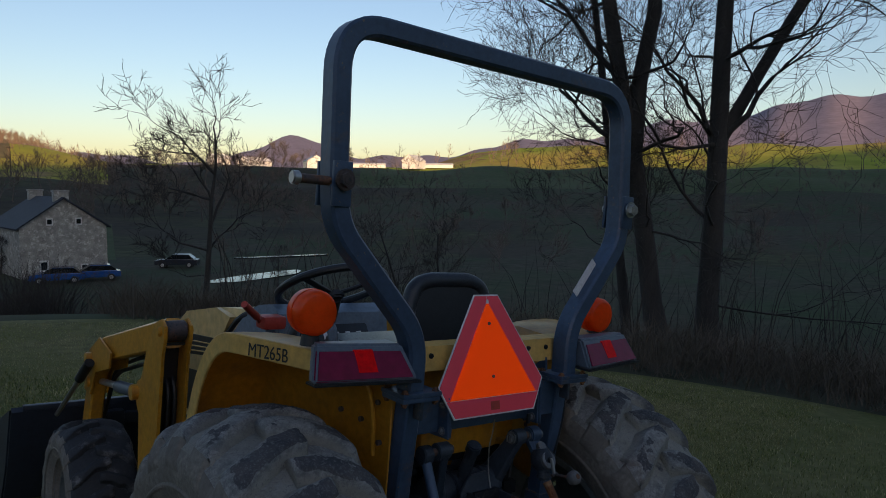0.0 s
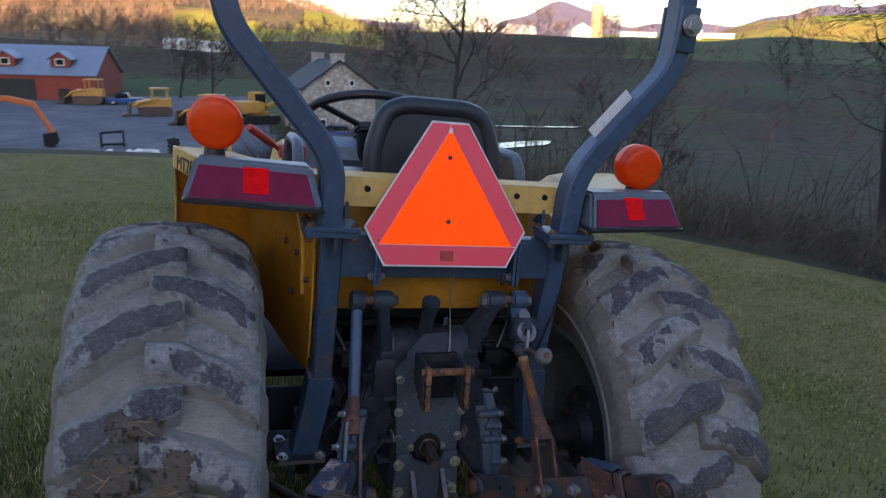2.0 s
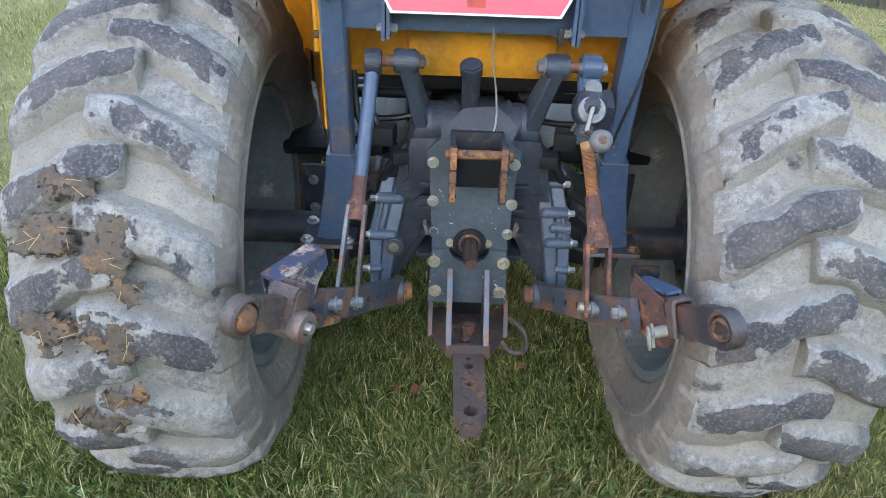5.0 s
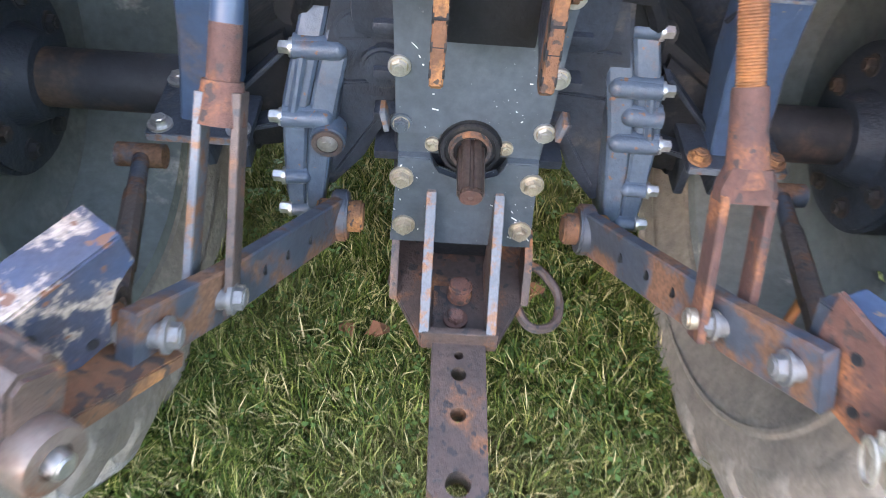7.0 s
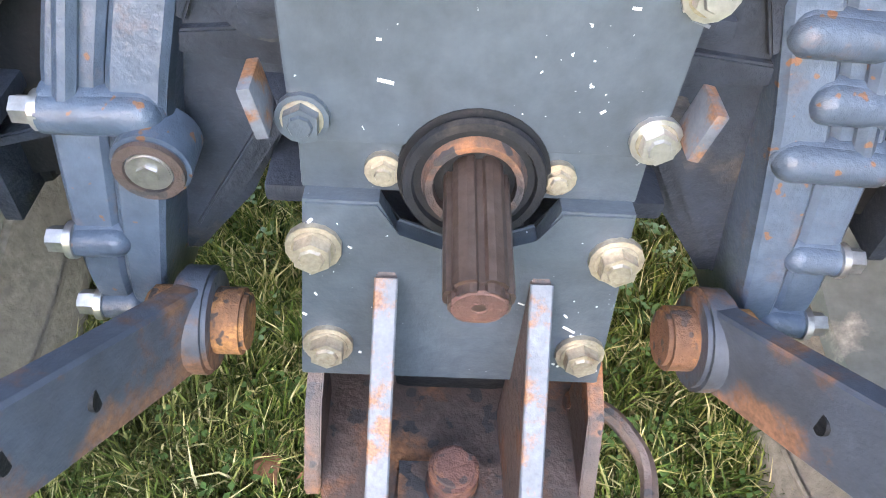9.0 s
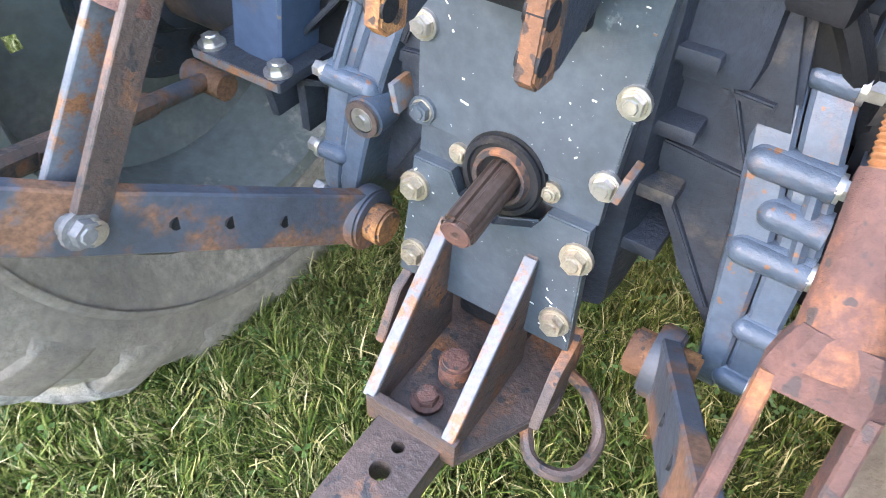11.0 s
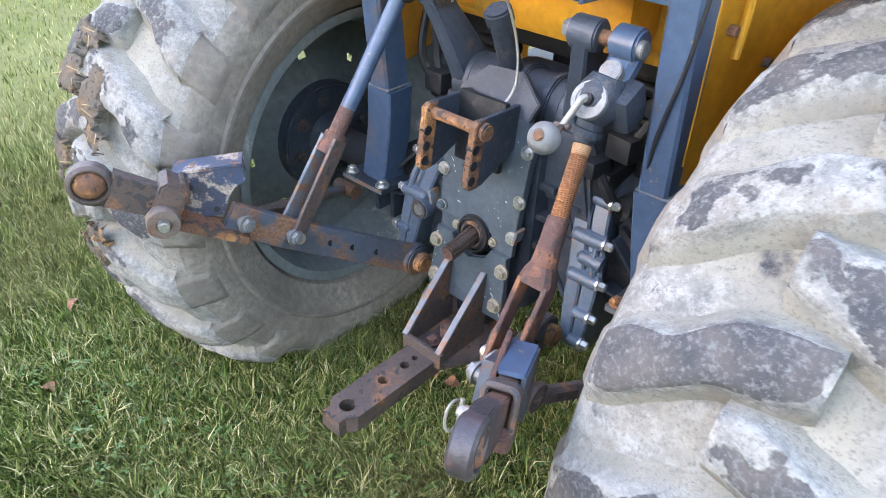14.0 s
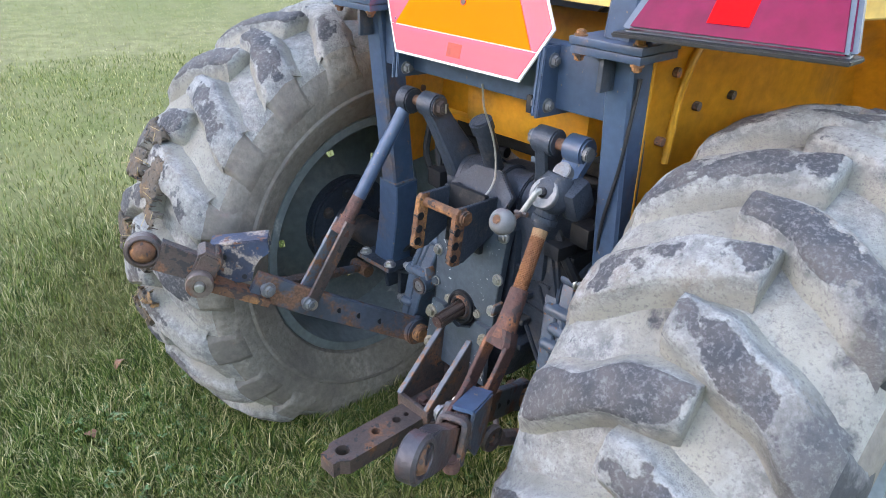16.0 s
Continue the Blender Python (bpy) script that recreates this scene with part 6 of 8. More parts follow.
def tail_light(s):
    m = pose(-0.452 if s < 0 else 0.474, 0.045 if s < 0 else 0.035, 1.2 if s < 0 else 1.179) @ Matrix.Diagonal((s, 1, 1, 1))

    def solid(bm, near, far, edge=0.005):
        v = [bm.verts.new(m @ Vector(p)) for p in near + far]
        for idx in ((0, 1, 2, 3), (7, 6, 5, 4), (0, 4, 5, 1), (1, 5, 6, 2), (2, 6, 7, 3), (3, 7, 4, 0)):
            bm.faces.new([v[i] for i in idx])
        bmesh.ops.bevel(bm, geom=list({e for p in v for e in p.link_edges}), offset=edge, segments=2, affect="EDGES")
        bmesh.ops.recalc_face_normals(bm, faces=bm.faces)

    bm = bmesh.new()
    solid(bm, [(-0.134, -0.105, -0.003), (0.158, -0.075, 0.003), (0.131, -0.025, 0.09), (-0.114, -0.045, 0.082)], [(-0.134, 0.03, -0.003), (0.152, -0.04, 0.003), (0.122, 0.012, 0.09), (-0.114, 0.03, 0.082)], 0.007)
    body = P("tail_light", bm, M_GREYPLASTIC, "tail light cluster with red lens in a grey housing")
    bm = bmesh.new()
    solid(bm, [(-0.122, -0.105, 0.003), (0.15, -0.077, 0.007), (0.127, -0.036, 0.078), (-0.105, -0.056, 0.07)], [(-0.122, -0.07, 0.003), (0.15, -0.05, 0.007), (0.127, -0.015, 0.078), (-0.105, -0.03, 0.07)])
    P("red_lens", bm, M_LENS, "dark red plastic lens", body)
    bm = bmesh.new()
    solid(bm, [(-0.021, -0.0855, 0.021), (0.035, -0.08, 0.022), (0.035, -0.046, 0.074), (-0.021, -0.051, 0.073)], [(-0.021, -0.07, 0.021), (0.035, -0.065, 0.022), (0.035, -0.03, 0.074), (-0.021, -0.035, 0.073)], 0.002)
    P("reflector", bm, M_REFLEX, "bright red square reflector", body)
    bm = bmesh.new()
    solid(bm, [(-0.138, -0.111, -0.009), (0.155, -0.08, -0.003), (0.155, -0.08, 0.004), (-0.138, -0.111, -0.002)], [(-0.138, 0.035, -0.009), (0.156, -0.035, -0.003), (0.156, -0.035, 0.004), (-0.138, 0.035, -0.002)], 0.002)
    P("lamp_base", bm, M_BLACK, "", body)


def beacon(s, c):
    bm = bmesh.new()
    c = Vector(c)
    m = Matrix.Translation(c) @ pose(0, 0, 0, 0, 0, 90)
    revolve(bm, [(-0.036, 0.0005), (-0.036, 0.045), (-0.033, 0.054), (-0.024, 0.0585), (0.024, 0.0585), (0.033, 0.054), (0.036, 0.045), (0.036, 0.0005)], m, 40)
    b = P("amber_lamp", bm, M_AMBER, "round amber warning lamp", smooth=50)
    bm = bmesh.new()
    revolve(bm, [(-0.003, 0.057), (-0.003, 0.0605), (0.003, 0.0605), (0.003, 0.057)], m, 40)
    P("lens_seam", bm, M_AMBER, "", b)
    bm = bmesh.new()
    rod(bm, c - Vector((0, 0, 0.055)), c - Vector((0, 0, 0.085)), 0.022, 0.026, seg=18)
    P("lamp_foot", bm, M_BLACK, "", b)


for s in (-1, 1):
    tail_light(s)
beacon(-1, (-0.542, 0.12, 1.353))
beacon(1, (0.553, 0.1, 1.321))


def fender(s):
    """Wheel arch pressed from one sheet: slanted inner wall, large radius, flat top, open to the rear."""
    sect = [(0, 0.8), (0, 0.86), (0, 0.92), (0.005, 1.03), (0.02, 1.13), (0.08, 1.2), (0.22, 1.24), (0.45, 1.252), (0.75, 1.257), (1, 1.257)]
    spine = [(0.06, 1.257, 0.765), (0.2, 1.26, 0.76), (0.37, 1.26, 0.78), (0.45, 1.25, 0.78), (0.52, 1.218, 0.74), (0.58, 1.16, 0.7), (0.63, 1.08, 0.66), (0.67, 0.97, 0.63), (0.71, 0.8, 0.6)]
    wide = lambda y: min(0.645, max(0.535, 0.545 + (y - 0.1) * 0.42))
    wall = lambda y: 0.318 + 0.22 * (min(y, 0.5) - 0.06)
    bm = bmesh.new()
    rows = []
    for y, zt, zb in spine:
        rows.append([bm.verts.new((CX + s * (wall(y) + u * (wide(y) + 0.003 - wall(y))), y + 0.03 * (1.257 - z) * (y < 0.1), zb + (z - 0.8) * (zt - zb) / 0.457)) for u, z in sect])
    for p, q in zip(rows, rows[1:]):
        for i in range(len(sect) - 1):
            bm.faces.new((p[i], p[i + 1], q[i + 1], q[i]))
    bmesh.ops.solidify(bm, geom=list(bm.faces), thickness=0.005)
    f = P("fender", bm, M_YELLOW, "ochre yellow rear fender")
    # outer side band, turned down all along the arch
    bm = bmesh.new()
    sweep(bm, smooth_path([(CX + s * wide(y), y, z - 0.026) for y, z, _ in spine[0:1] + spine[2:]], 3, 0.05), square_shape(0.056, 0.009, 0.003), (1, 0, 0))
    P("outer_lip", bm, M_YELLOWPALE, "pale yellow fender lip", f)
    bm = bmesh.new()
    sweep(bm, [(CX + s * (0.318 + u * 0.22), 0.058 + 0.03 * (1.257 - z), z) for u, z in sect[:6]], square_shape(0.006, 0.008, 0.002), (0, 1, 0))
    P("rear_flange", bm, M_YELLOW, "", f)
    # pressed rib up the wall and forward along it
    bm = bmesh.new()
    sweep(bm, smooth_path([(CX + s * (wall(y) + 0.004 + 0.01 * (z > 1.1)), y, z) for y, z in ((0.12, 0.95), (0.125, 1.06), (0.14, 1.15), (0.24, 1.155), (0.46, 1.15))], 6, 0.04), ring_shape(0.007, 10), (1, 0, 0))
    P("pressed_rib", bm, M_YELLOW, "", f)
    for y, z in ((0.1, 0.99), (0.17, 1.04), (0.25, 1.05), (0.11, 1.1), (0.2, 0.93)):
        bm = bmesh.new()
        rod(bm, (CX + s * (wall(y) - 0.004), y, z), (CX + s * (wall(y) + 0.01), y, z), 0.008, seg=10)
        P("fender_screw", bm, M_BROWNSTEEL, "", f)


for s in (-1, 1):
    fender(s)

# boards and hangers added to close a see-through gap and shade the grass below
for s in (-1, 1):
    bm = bmesh.new()
    prism(bm, [(0.44, 0.6), (0.5, 0.625), (1.05, 0.58), (1.05, 0.56), (0.5, 0.6), (0.45, 0.575)], CX + s * 0.33 - 0.17, CX + s * 0.33 + 0.17, "x", bevel=0.003)
    rb = P("running_board", bm, M_DARK, "added dark board that closes a gap and shades the grass")
    bm = bmesh.new()
    box(bm, (CX + s * 0.33, 0.33, 0.52), (0.2, 0.014, 0.16), bevel=0.003)
    box(bm, (CX + s * 0.24, 0.45, 0.5), (0.012, 0.26, 0.18), bevel=0.003)
    P("hanger_bracket", bm, M_CAST, "", rb)
    bolts("bracket_bolt", [((CX + s * 0.33 + x, 0.322, z), (0, -1, 0), 0.01, 0.009) for x, z in ((-0.07, 0.56), (0.07, 0.56), (-0.07, 0.48), (0.07, 0.48))], M_RUST if s > 0 else M_STEEL, rb)

# bar behind the seat, panel and tank below
bm = bmesh.new()
prism(bm, [(0.045, 1.19), (0.055, 1.258), (0.1, 1.264), (0.1, 1.256), (0.063, 1.25), (0.053, 1.19)], CX - 0.36, CX + 0.37, "x")
P("seat_bar", bm, M_YELLOWPALE, "pale yellow panel behind the seat")
# dark discs painted as the shade of holes in the panel
for x in (0.184, 0.262, -0.2, -0.28):
    bm = bmesh.new()
    rod(bm, (x, 0.056, 1.232), (x, 0.047, 1.231), 0.0075, seg=12)
    P("panel_hole", bm, M_DARK)
bm = bmesh.new()
box(bm, (CX, 0.25, 1.06), (0.62, 0.02, 0.34), (-6, 0, 0), bevel=0.003)
box(bm, (CX - 0.235, 0.23, 0.888), (0.14, 0.07, 0.012), bevel=0.002)
box(bm, (CX + 0.235, 0.23, 0.888), (0.14, 0.07, 0.012), bevel=0.002)
P("seat_back_panel", bm, M_YELLOW, "ochre yellow floor panel")
bm = bmesh.new()
box(bm, (CX + 0.006, 0.225, 0.985), (0.32, 0.17, 0.185), bevel=0.03)
P("tank_cover", bm, M_YELLOW, "rounded ochre yellow cover")
bm = bmesh.new()
box(bm, (CX, 0.42, 0.86), (0.5, 0.4, 0.03), bevel=0.004)
P("floor_plate", bm, M_DARK)
# filler cap on its stem, and the hanging wire
bm = bmesh.new()
rod(bm, (-0.008, 0.1, 0.84), (-0.01, 0.06, 0.935), 0.019, seg=18)
rod(bm, (-0.01, 0.062, 0.93), (-0.012, 0.05, 0.955), 0.023, seg=20, bevel=0.004)
P("filler_neck", bm, M_CAST, "dark filler neck with a cap")
bm = bmesh.new()
sweep(bm, smooth_path([(0.025, 0.012, 1.035), (0.026, 0.018, 0.99), (0.03, 0.03, 0.962), (0.037, 0.04, 0.925), (0.042, 0.043, 0.89), (0.045, 0.041, 0.855), (0.043, 0.03, 0.832), (0.036, 0.016, 0.817), (0.02, 0.008, 0.823)], 5, 0.015), ring_shape(0.0022, 6), (1, 0, 0))
P("hanging_wire", bm, M_WORNWHITE, "hanging bent wire")
bm = bmesh.new()
sweep(bm, smooth_path([(0.335, 0.02, 1.1), (0.331, 0.014, 1.016), (0.322, 0.018, 0.952), (0.31, 0.021, 0.9), (0.296, 0.028, 0.84), (0.285, 0.05, 0.76), (0.275, 0.09, 0.7)], 6, 0.03), ring_shape(0.0032, 8), (0, 1, 0))
P("cable", bm, M_BLACK, "black cable")
bm = bmesh.new()
sweep(bm, smooth_path([(-0.26, 0.16, 0.9), (-0.25, 0.12, 0.78), (-0.15, 0.18, 0.7), (-0.1, 0.3, 0.72)], 6, 0.08), ring_shape(0.008, 8), (0, 1, 0.2))
P("cable", bm, M_BLACK, "black cable")

# seat
bm = bmesh.new()
sh = [(-0.155, 1.16), (-0.17, 1.3), (-0.135, 1.4), (-0.085, 1.42), (0.085, 1.42), (0.135, 1.4), (0.17, 1.3), (0.155, 1.16)]
pts = smooth_path([(CX + 0.01 + x, 0.235 + 0.12 * (z - 1.16), z) for x, z in sh], 5, 0.06)
sweep(bm, pts, ring_shape(0.026, 12), (0, 1, 0))
seat = P("seat", bm, M_VINYL, "black padded tractor seat")
bm = bmesh.new()
prism(bm, rounded(0.3, 0.28, 0.06, 6), -0.02, 0.02, "y", pose(CX + 0.01, 0.255, 1.29, -8, 0, 0), bevel=0.01)
P("backrest", bm, M_BLACK, "", seat)
bm = bmesh.new()
box(bm, (CX + 0.01, 0.48, 1.15), (0.42, 0.4, 0.09), bevel=0.035)
P("seat_cushion", bm, M_VINYL, "", seat)
for s in (-1, 1):
    bm = bmesh.new()
    pts = smooth_path([(CX + s * 0.33, 0.36, 1.18), (CX + s * 0.33, 0.4, 1.285), (CX + s * 0.33, 0.6, 1.285), (CX + s * 0.33, 0.66, 1.18)], 6, 0.07)
    sweep(bm, pts, ring_shape(0.016, 10), (1, 0, 0))
    P("grab_handle", bm, M_GREYPLASTIC, "grey tubular grab handle", seat)

# steering wheel, console
bm = bmesh.new()
m = pose(-0.035, 0.9, 1.325, -28, 0, 0)
ring = [m @ Vector((0.207 * math.cos(2 * math.pi * i / 40), 0.207 * math.sin(2 * math.pi * i / 40), 0)) for i in range(40)]
sweep(bm, ring, ring_shape(0.0155, 10), m.to_3x3() @ Vector((0, 0, 1)), closed=True)
wheel = P("steering_wheel", bm, M_BLACK, "black three-spoke steering wheel")
for a in (90, 210, 330):
    bm = bmesh.new()
    e = m @ Vector((0.2 * math.cos(radians(a)), 0.2 * math.sin(radians(a)), 0))
    sweep(bm, [m @ Vector((0, 0, -0.03)), e], square_shape(0.026, 0.012, 0.003), m.to_3x3() @ Vector((0, 0, 1)))
    P("spoke", bm, M_BLACK, "", wheel)
bm = bmesh.new()
rod(bm, m @ Vector((0, 0, -0.02)), m @ Vector((0, 0, -0.05)), 0.04, seg=20, bevel=0.008)
rod(bm, m @ Vector((0, 0, -0.04)), (CX, 1.02, 1.1), 0.03, seg=14)
P("steering_column", bm, M_BLACK, "", wheel)
bm = bmesh.new()
prism(bm, [(0.98, 0.7), (0.93, 1.12), (0.945, 1.22), (1.0, 1.25), (1.12, 1.232), (1.21, 1.2), (1.57, 0.9), (1.62, 0.7)], CX - 0.272, CX + 0.272, "x", bevel=0.035)
P("dash_cowl", bm, M_COWL, "blue-grey plastic dash cowl", smooth=50)
bm = bmesh.new()
sweep(bm, smooth_path([(CX - 0.264, 1.63, 0.76), (CX - 0.264, 1.588, 0.9), (CX - 0.264, 1.25, 1.16), (CX - 0.2, 1.225, 1.2), (CX + 0.2, 1.225, 1.2), (CX + 0.264, 1.25, 1.16), (CX + 0.264, 1.588, 0.9), (CX + 0.264, 1.63, 0.76)], 5, 0.05), square_shape(0.022, 0.022, 0.006), (0, 1, 0.3))
P("cowl_seal", bm, M_BLACK, "black rubber seal between cowl and hood")
bm = bmesh.new()
box(bm, (CX, 0.95, 1.14), (0.3, 0.06, 0.1), (-35, 0, 0), bevel=0.012)
P("instrument_panel", bm, M_BLACK)
for i in range(5):
    bm = bmesh.new()
    box(bm, (CX - 0.1 + 0.05 * i, 0.912, 1.135), (0.022, 0.006, 0.03), (-35, 0, 0), bevel=0.002)
    P("gauge", bm, M_WHITE)
bm = bmesh.new()
rod(bm, (-0.3, 0.93, 1.18), (-0.36, 0.86, 1.235), 0.007, seg=8)
rod(bm, (-0.35, 0.87, 1.225), (-0.43, 0.8, 1.28), 0.014, 0.012, seg=12)
box(bm, (-0.28, 0.9, 1.2), (0.09, 0.08, 0.05), bevel=0.015)
P("red_lever", bm, M_RED, "faded red control lever")

# hood
bm = bmesh.new()
prism(bm, [(1.64, 0.78), (1.605, 0.885), (1.24, 1.195), (1.5, 1.17), (1.86, 1.105), (2.0, 1.06), (2.1, 1.0), (2.14, 0.92), (2.14, 0.6), (1.66, 0.6)], CX - 0.26, CX + 0.26, "x", bevel=0.035)
P("hood", bm, M_HOOD, "yellow engine hood with sky glare in its pale colour", smooth=50)
for s in (-1, 1):
    bm = bmesh.new()
    prism(bm, [(1.575, 0.945), (1.465, 1.04), (1.9, 1.0), (1.9, 0.9)], CX + s * 0.26 - 0.003, CX + s * 0.26 + 0.003, "x", bevel=0.001)
    g = P("hood_grille", bm, M_BLACK, "black slotted hood grille")
    for i in range(3):
        bm = bmesh.new()
        sweep(bm, [(CX + s * 0.264, 1.565 - 0.025 * i, 0.963 + 0.022 * i), (CX + s * 0.264, 1.88, 0.922 + 0.024 * i)], square_shape(0.006, 0.006, 0.002), (1, 0, 0))
        P("grille_bar", bm, M_YELLOWPALE, "", g)
    bm = bmesh.new()
    prism(bm, [(1.68, 0.66), (1.66, 0.86), (2.05, 0.82), (2.05, 0.66)], CX + s * 0.26 - 0.003, CX + s * 0.26 + 0.003, "x", bevel=0.001)
    P("hood_side_screen", bm, M_BLACK)

# Block made deeper than needed, to shade the grass under the tractor.
bm = bmesh.new()
box(bm, (CX, 1.55, 0.52), (0.34, 1.2, 0.4), bevel=0.02)
P("engine_frame", bm, M_DARK)
bm = bmesh.new()
rod(bm, (CX - 0.6, 1.76, 0.33), (CX + 0.6, 1.76, 0.33), 0.05, seg=16)
box(bm, (CX, 1.76, 0.4), (0.3, 0.14, 0.14), bevel=0.02)
P("front_axle", bm, M_DARK)


def front_wheel(s):
    hub = thing("front_wheel")
    hub.parent = tractor
    tagged(hub, "smaller front wheel with dark lug tyre")
    m = pose(CX + s * 0.67, 1.76, 0.322) @ Matrix.Diagonal((1, 0.87, 0.87, 1))
    tyre(0.378, 0.27, 0.2, 16, 0.022, 0.24, 0.045, m, hub, 0.0, (M_BLACKRUBBER, M_BLACKRUBBER, M_SIDEWALL))
    bm = bmesh.new()
    revolve(bm, [(-0.1, 0.205), (-0.09, 0.21), (-0.08, 0.19), (0.08, 0.19), (0.09, 0.21), (0.1, 0.205), (0.08, 0.18), (s * 0.02, 0.17), (s * 0.03, 0.02)], m, 36)
    P("rim", bm, M_RIM, "", hub)


for s in (-1, 1):
    front_wheel(s)


# front loader
LOADER = Matrix.Translation((0, 0.39, 0)) @ Matrix.Diagonal((0.97, 0.74, 0.945, 1))


def PL(name, bm, material, label=""):
    bmesh.ops.transform(bm, matrix=LOADER, verts=bm.verts)
    return P(name, bm, material, label)


def loader_side(s):
    X = lambda x: CX + s * x
    side = [(1.2, 0.5), (1.4, 0.5), (1.43, 0.76), (1.48, 0.8), (1.48, 0.88), (1.42, 0.9), (1.36, 1.06), (1.28, 1.15), (1.215, 1.172), (1.17, 1.15), (1.165, 1.1), (1.19, 1.04)]
    for x in (0.48, 0.574):
        bm = bmesh.new()
        prism(bm, side, X(x) - 0.006, X(x) + 0.006, "x", bevel=0.003)
        P("tower_plate", bm, M_YELLOW, "yellow loader upright plate")
    bm = bmesh.new()
    box(bm, (X(0.527), 1.3, 0.78), (0.082, 0.02, 0.56), (3, 0, 0), bevel=0.003)
    box(bm, (X(0.527), 1.245, 1.075), (0.082, 0.06, 0.012), bevel=0.003)
    P("tower_web", bm, M_BLACK)
    bm = bmesh.new()
    rod(bm, (X(0.49), 1.215, 1.125), (X(0.564), 1.215, 1.125), 0.04, seg=20, bevel=0.004)
    P("pivot_bush", bm, M_BROWNSTEEL, "worn steel pivot bush")
    bm = bmesh.new()
    pts = smooth_path([(X(0.527), 1.23, 1.115), (X(0.585), 1.93, 0.925), (X(0.585), 2.06, 0.83), (X(0.578), 2.2, 0.42), (X(0.578), 2.32, 0.28)], 5, 0.07)
    sweep(bm, pts, square_shape(0.112, 0.062, 0.008), (1, 0, 0))
    P("loader_arm", bm, M_YELLOW, "ochre yellow loader arm")
    for x in (0.549, 0.62):
        bm = bmesh.new()
        prism(bm, [(1.72, 0.95), (1.92, 0.985), (2.09, 0.9), (2.16, 0.7), (2.04, 0.7), (1.96, 0.82), (1.74, 0.88)], X(x) - 0.004, X(x) + 0.004, "x", bevel=0.0015)
        P("elbow_plate", bm, M_YELLOW)
    bm = bmesh.new()
    rod(bm, (X(0.578), 1.47, 0.838), (X(0.578), 1.74, 0.8), 0.026, seg=16, bevel=0.003)
    P("lift_cylinder", bm, M_GREYPLASTIC)
    bm = bmesh.new()
    rod(bm, (X(0.578), 1.72, 0.803), (X(0.578), 2.06, 0.755), 0.015, seg=14)
    P("cylinder_rod", bm, M_STEEL, "bright hydraulic rod")
    bm = bmesh.new()
    rod(bm, (X(0.645), 1.98, 0.86), (X(0.662), 2.08, 0.765), 0.022, seg=14)
    P("tilt_cylinder", bm, M_BLACK)
    bm = bmesh.new()
    rod(bm, (X(0.66), 2.07, 0.775), (X(0.7), 2.33, 0.54), 0.0115, seg=12)
    P("tilt_rod", bm, M_STEEL, "bright hydraulic rod")
    for x0, x1, y, z, r in ((0.462, 0.592, 1.215, 1.125, 0.02), (0.54, 0.65, 2.05, 0.87, 0.024), (0.555, 0.605, 1.47, 0.838, 0.032), (0.535, 0.635, 2.07, 0.753, 0.026)):
        bm = bmesh.new()
        rod(bm, (X(x0), y, z), (X(x1), y, z), r, seg=18, bevel=0.003)
        P("loader_pin", bm, M_YELLOW)
    for k in range(2):
        bm = bmesh.new()
        sweep(bm, smooth_path([(X(0.5 + 0.025 * k), 1.26, 0.55), (X(0.5 + 0.025 * k), 1.25, 0.95), (X(0.53), 1.5, 0.98 - 0.03 * k), (X(0.54), 1.95, 0.84 - 0.03 * k), (X(0.53), 2.15, 0.55)], 6, 0.12), ring_shape(0.009, 8), (1, 0, 0))
        P("hydraulic_hose", bm, M_BLACK)


for s in (-1, 1):
    loader_side(s)
bm = bmesh.new()
prism(bm, [(2.72, 0.58), (2.75, 0.6), (2.83, 0.3), (2.95, 0.12), (3.4, 0.06), (3.4, 0.04), (2.9, 0.07), (2.78, 0.27)], CX - 0.91, CX + 0.91, "x")
for s in (-1, 1):
    prism(bm, [(2.74, 0.59), (3.1, 0.48), (3.38, 0.06), (2.92, 0.08), (2.8, 0.28)], CX + s * 0.91 - 0.008, CX + s * 0.91 + 0.008, "x")
box(bm, (CX, 2.74, 0.595), (1.72, 0.05, 0.03), bevel=0.004)
PL("loader_bucket", bm, M_NAVY, "dark loader bucket resting on the grass")
bm = bmesh.new()
for s in (-1, 1):
    box(bm, (CX + s * 0.47, 2.7, 0.4), (0.16, 0.08, 0.3), bevel=0.008)
box(bm, (CX, 2.71, 0.5), (1.0, 0.06, 0.06), bevel=0.006)
PL("bucket_mount", bm, M_BLACK)

# model number on the fender side
txt = bpy.data.curves.new("model_lettering", "FONT")
txt.body, txt.size, txt.extrude, txt.align_x = "MT265B", 0.06, 0.0006, "CENTER"
tmp = new("model_lettering", txt)
tm = bpy.data.meshes.new_from_object(tmp)
bpy.data.objects.remove(tmp)
tm.materials.append(M_BLACK)
lettering = new("model_lettering", tm)
lettering.parent = tractor
lx = [v.co.x for v in tm.vertices]
lettering.matrix_local = pose(CX - 0.6085, 0.238, 1.2125, 90, 0, -66.5) @ Matrix.Diagonal((0.135 / (max(lx) - min(lx)), 0.85, 1, 1))
tagged(lettering, "black model lettering on the fender")


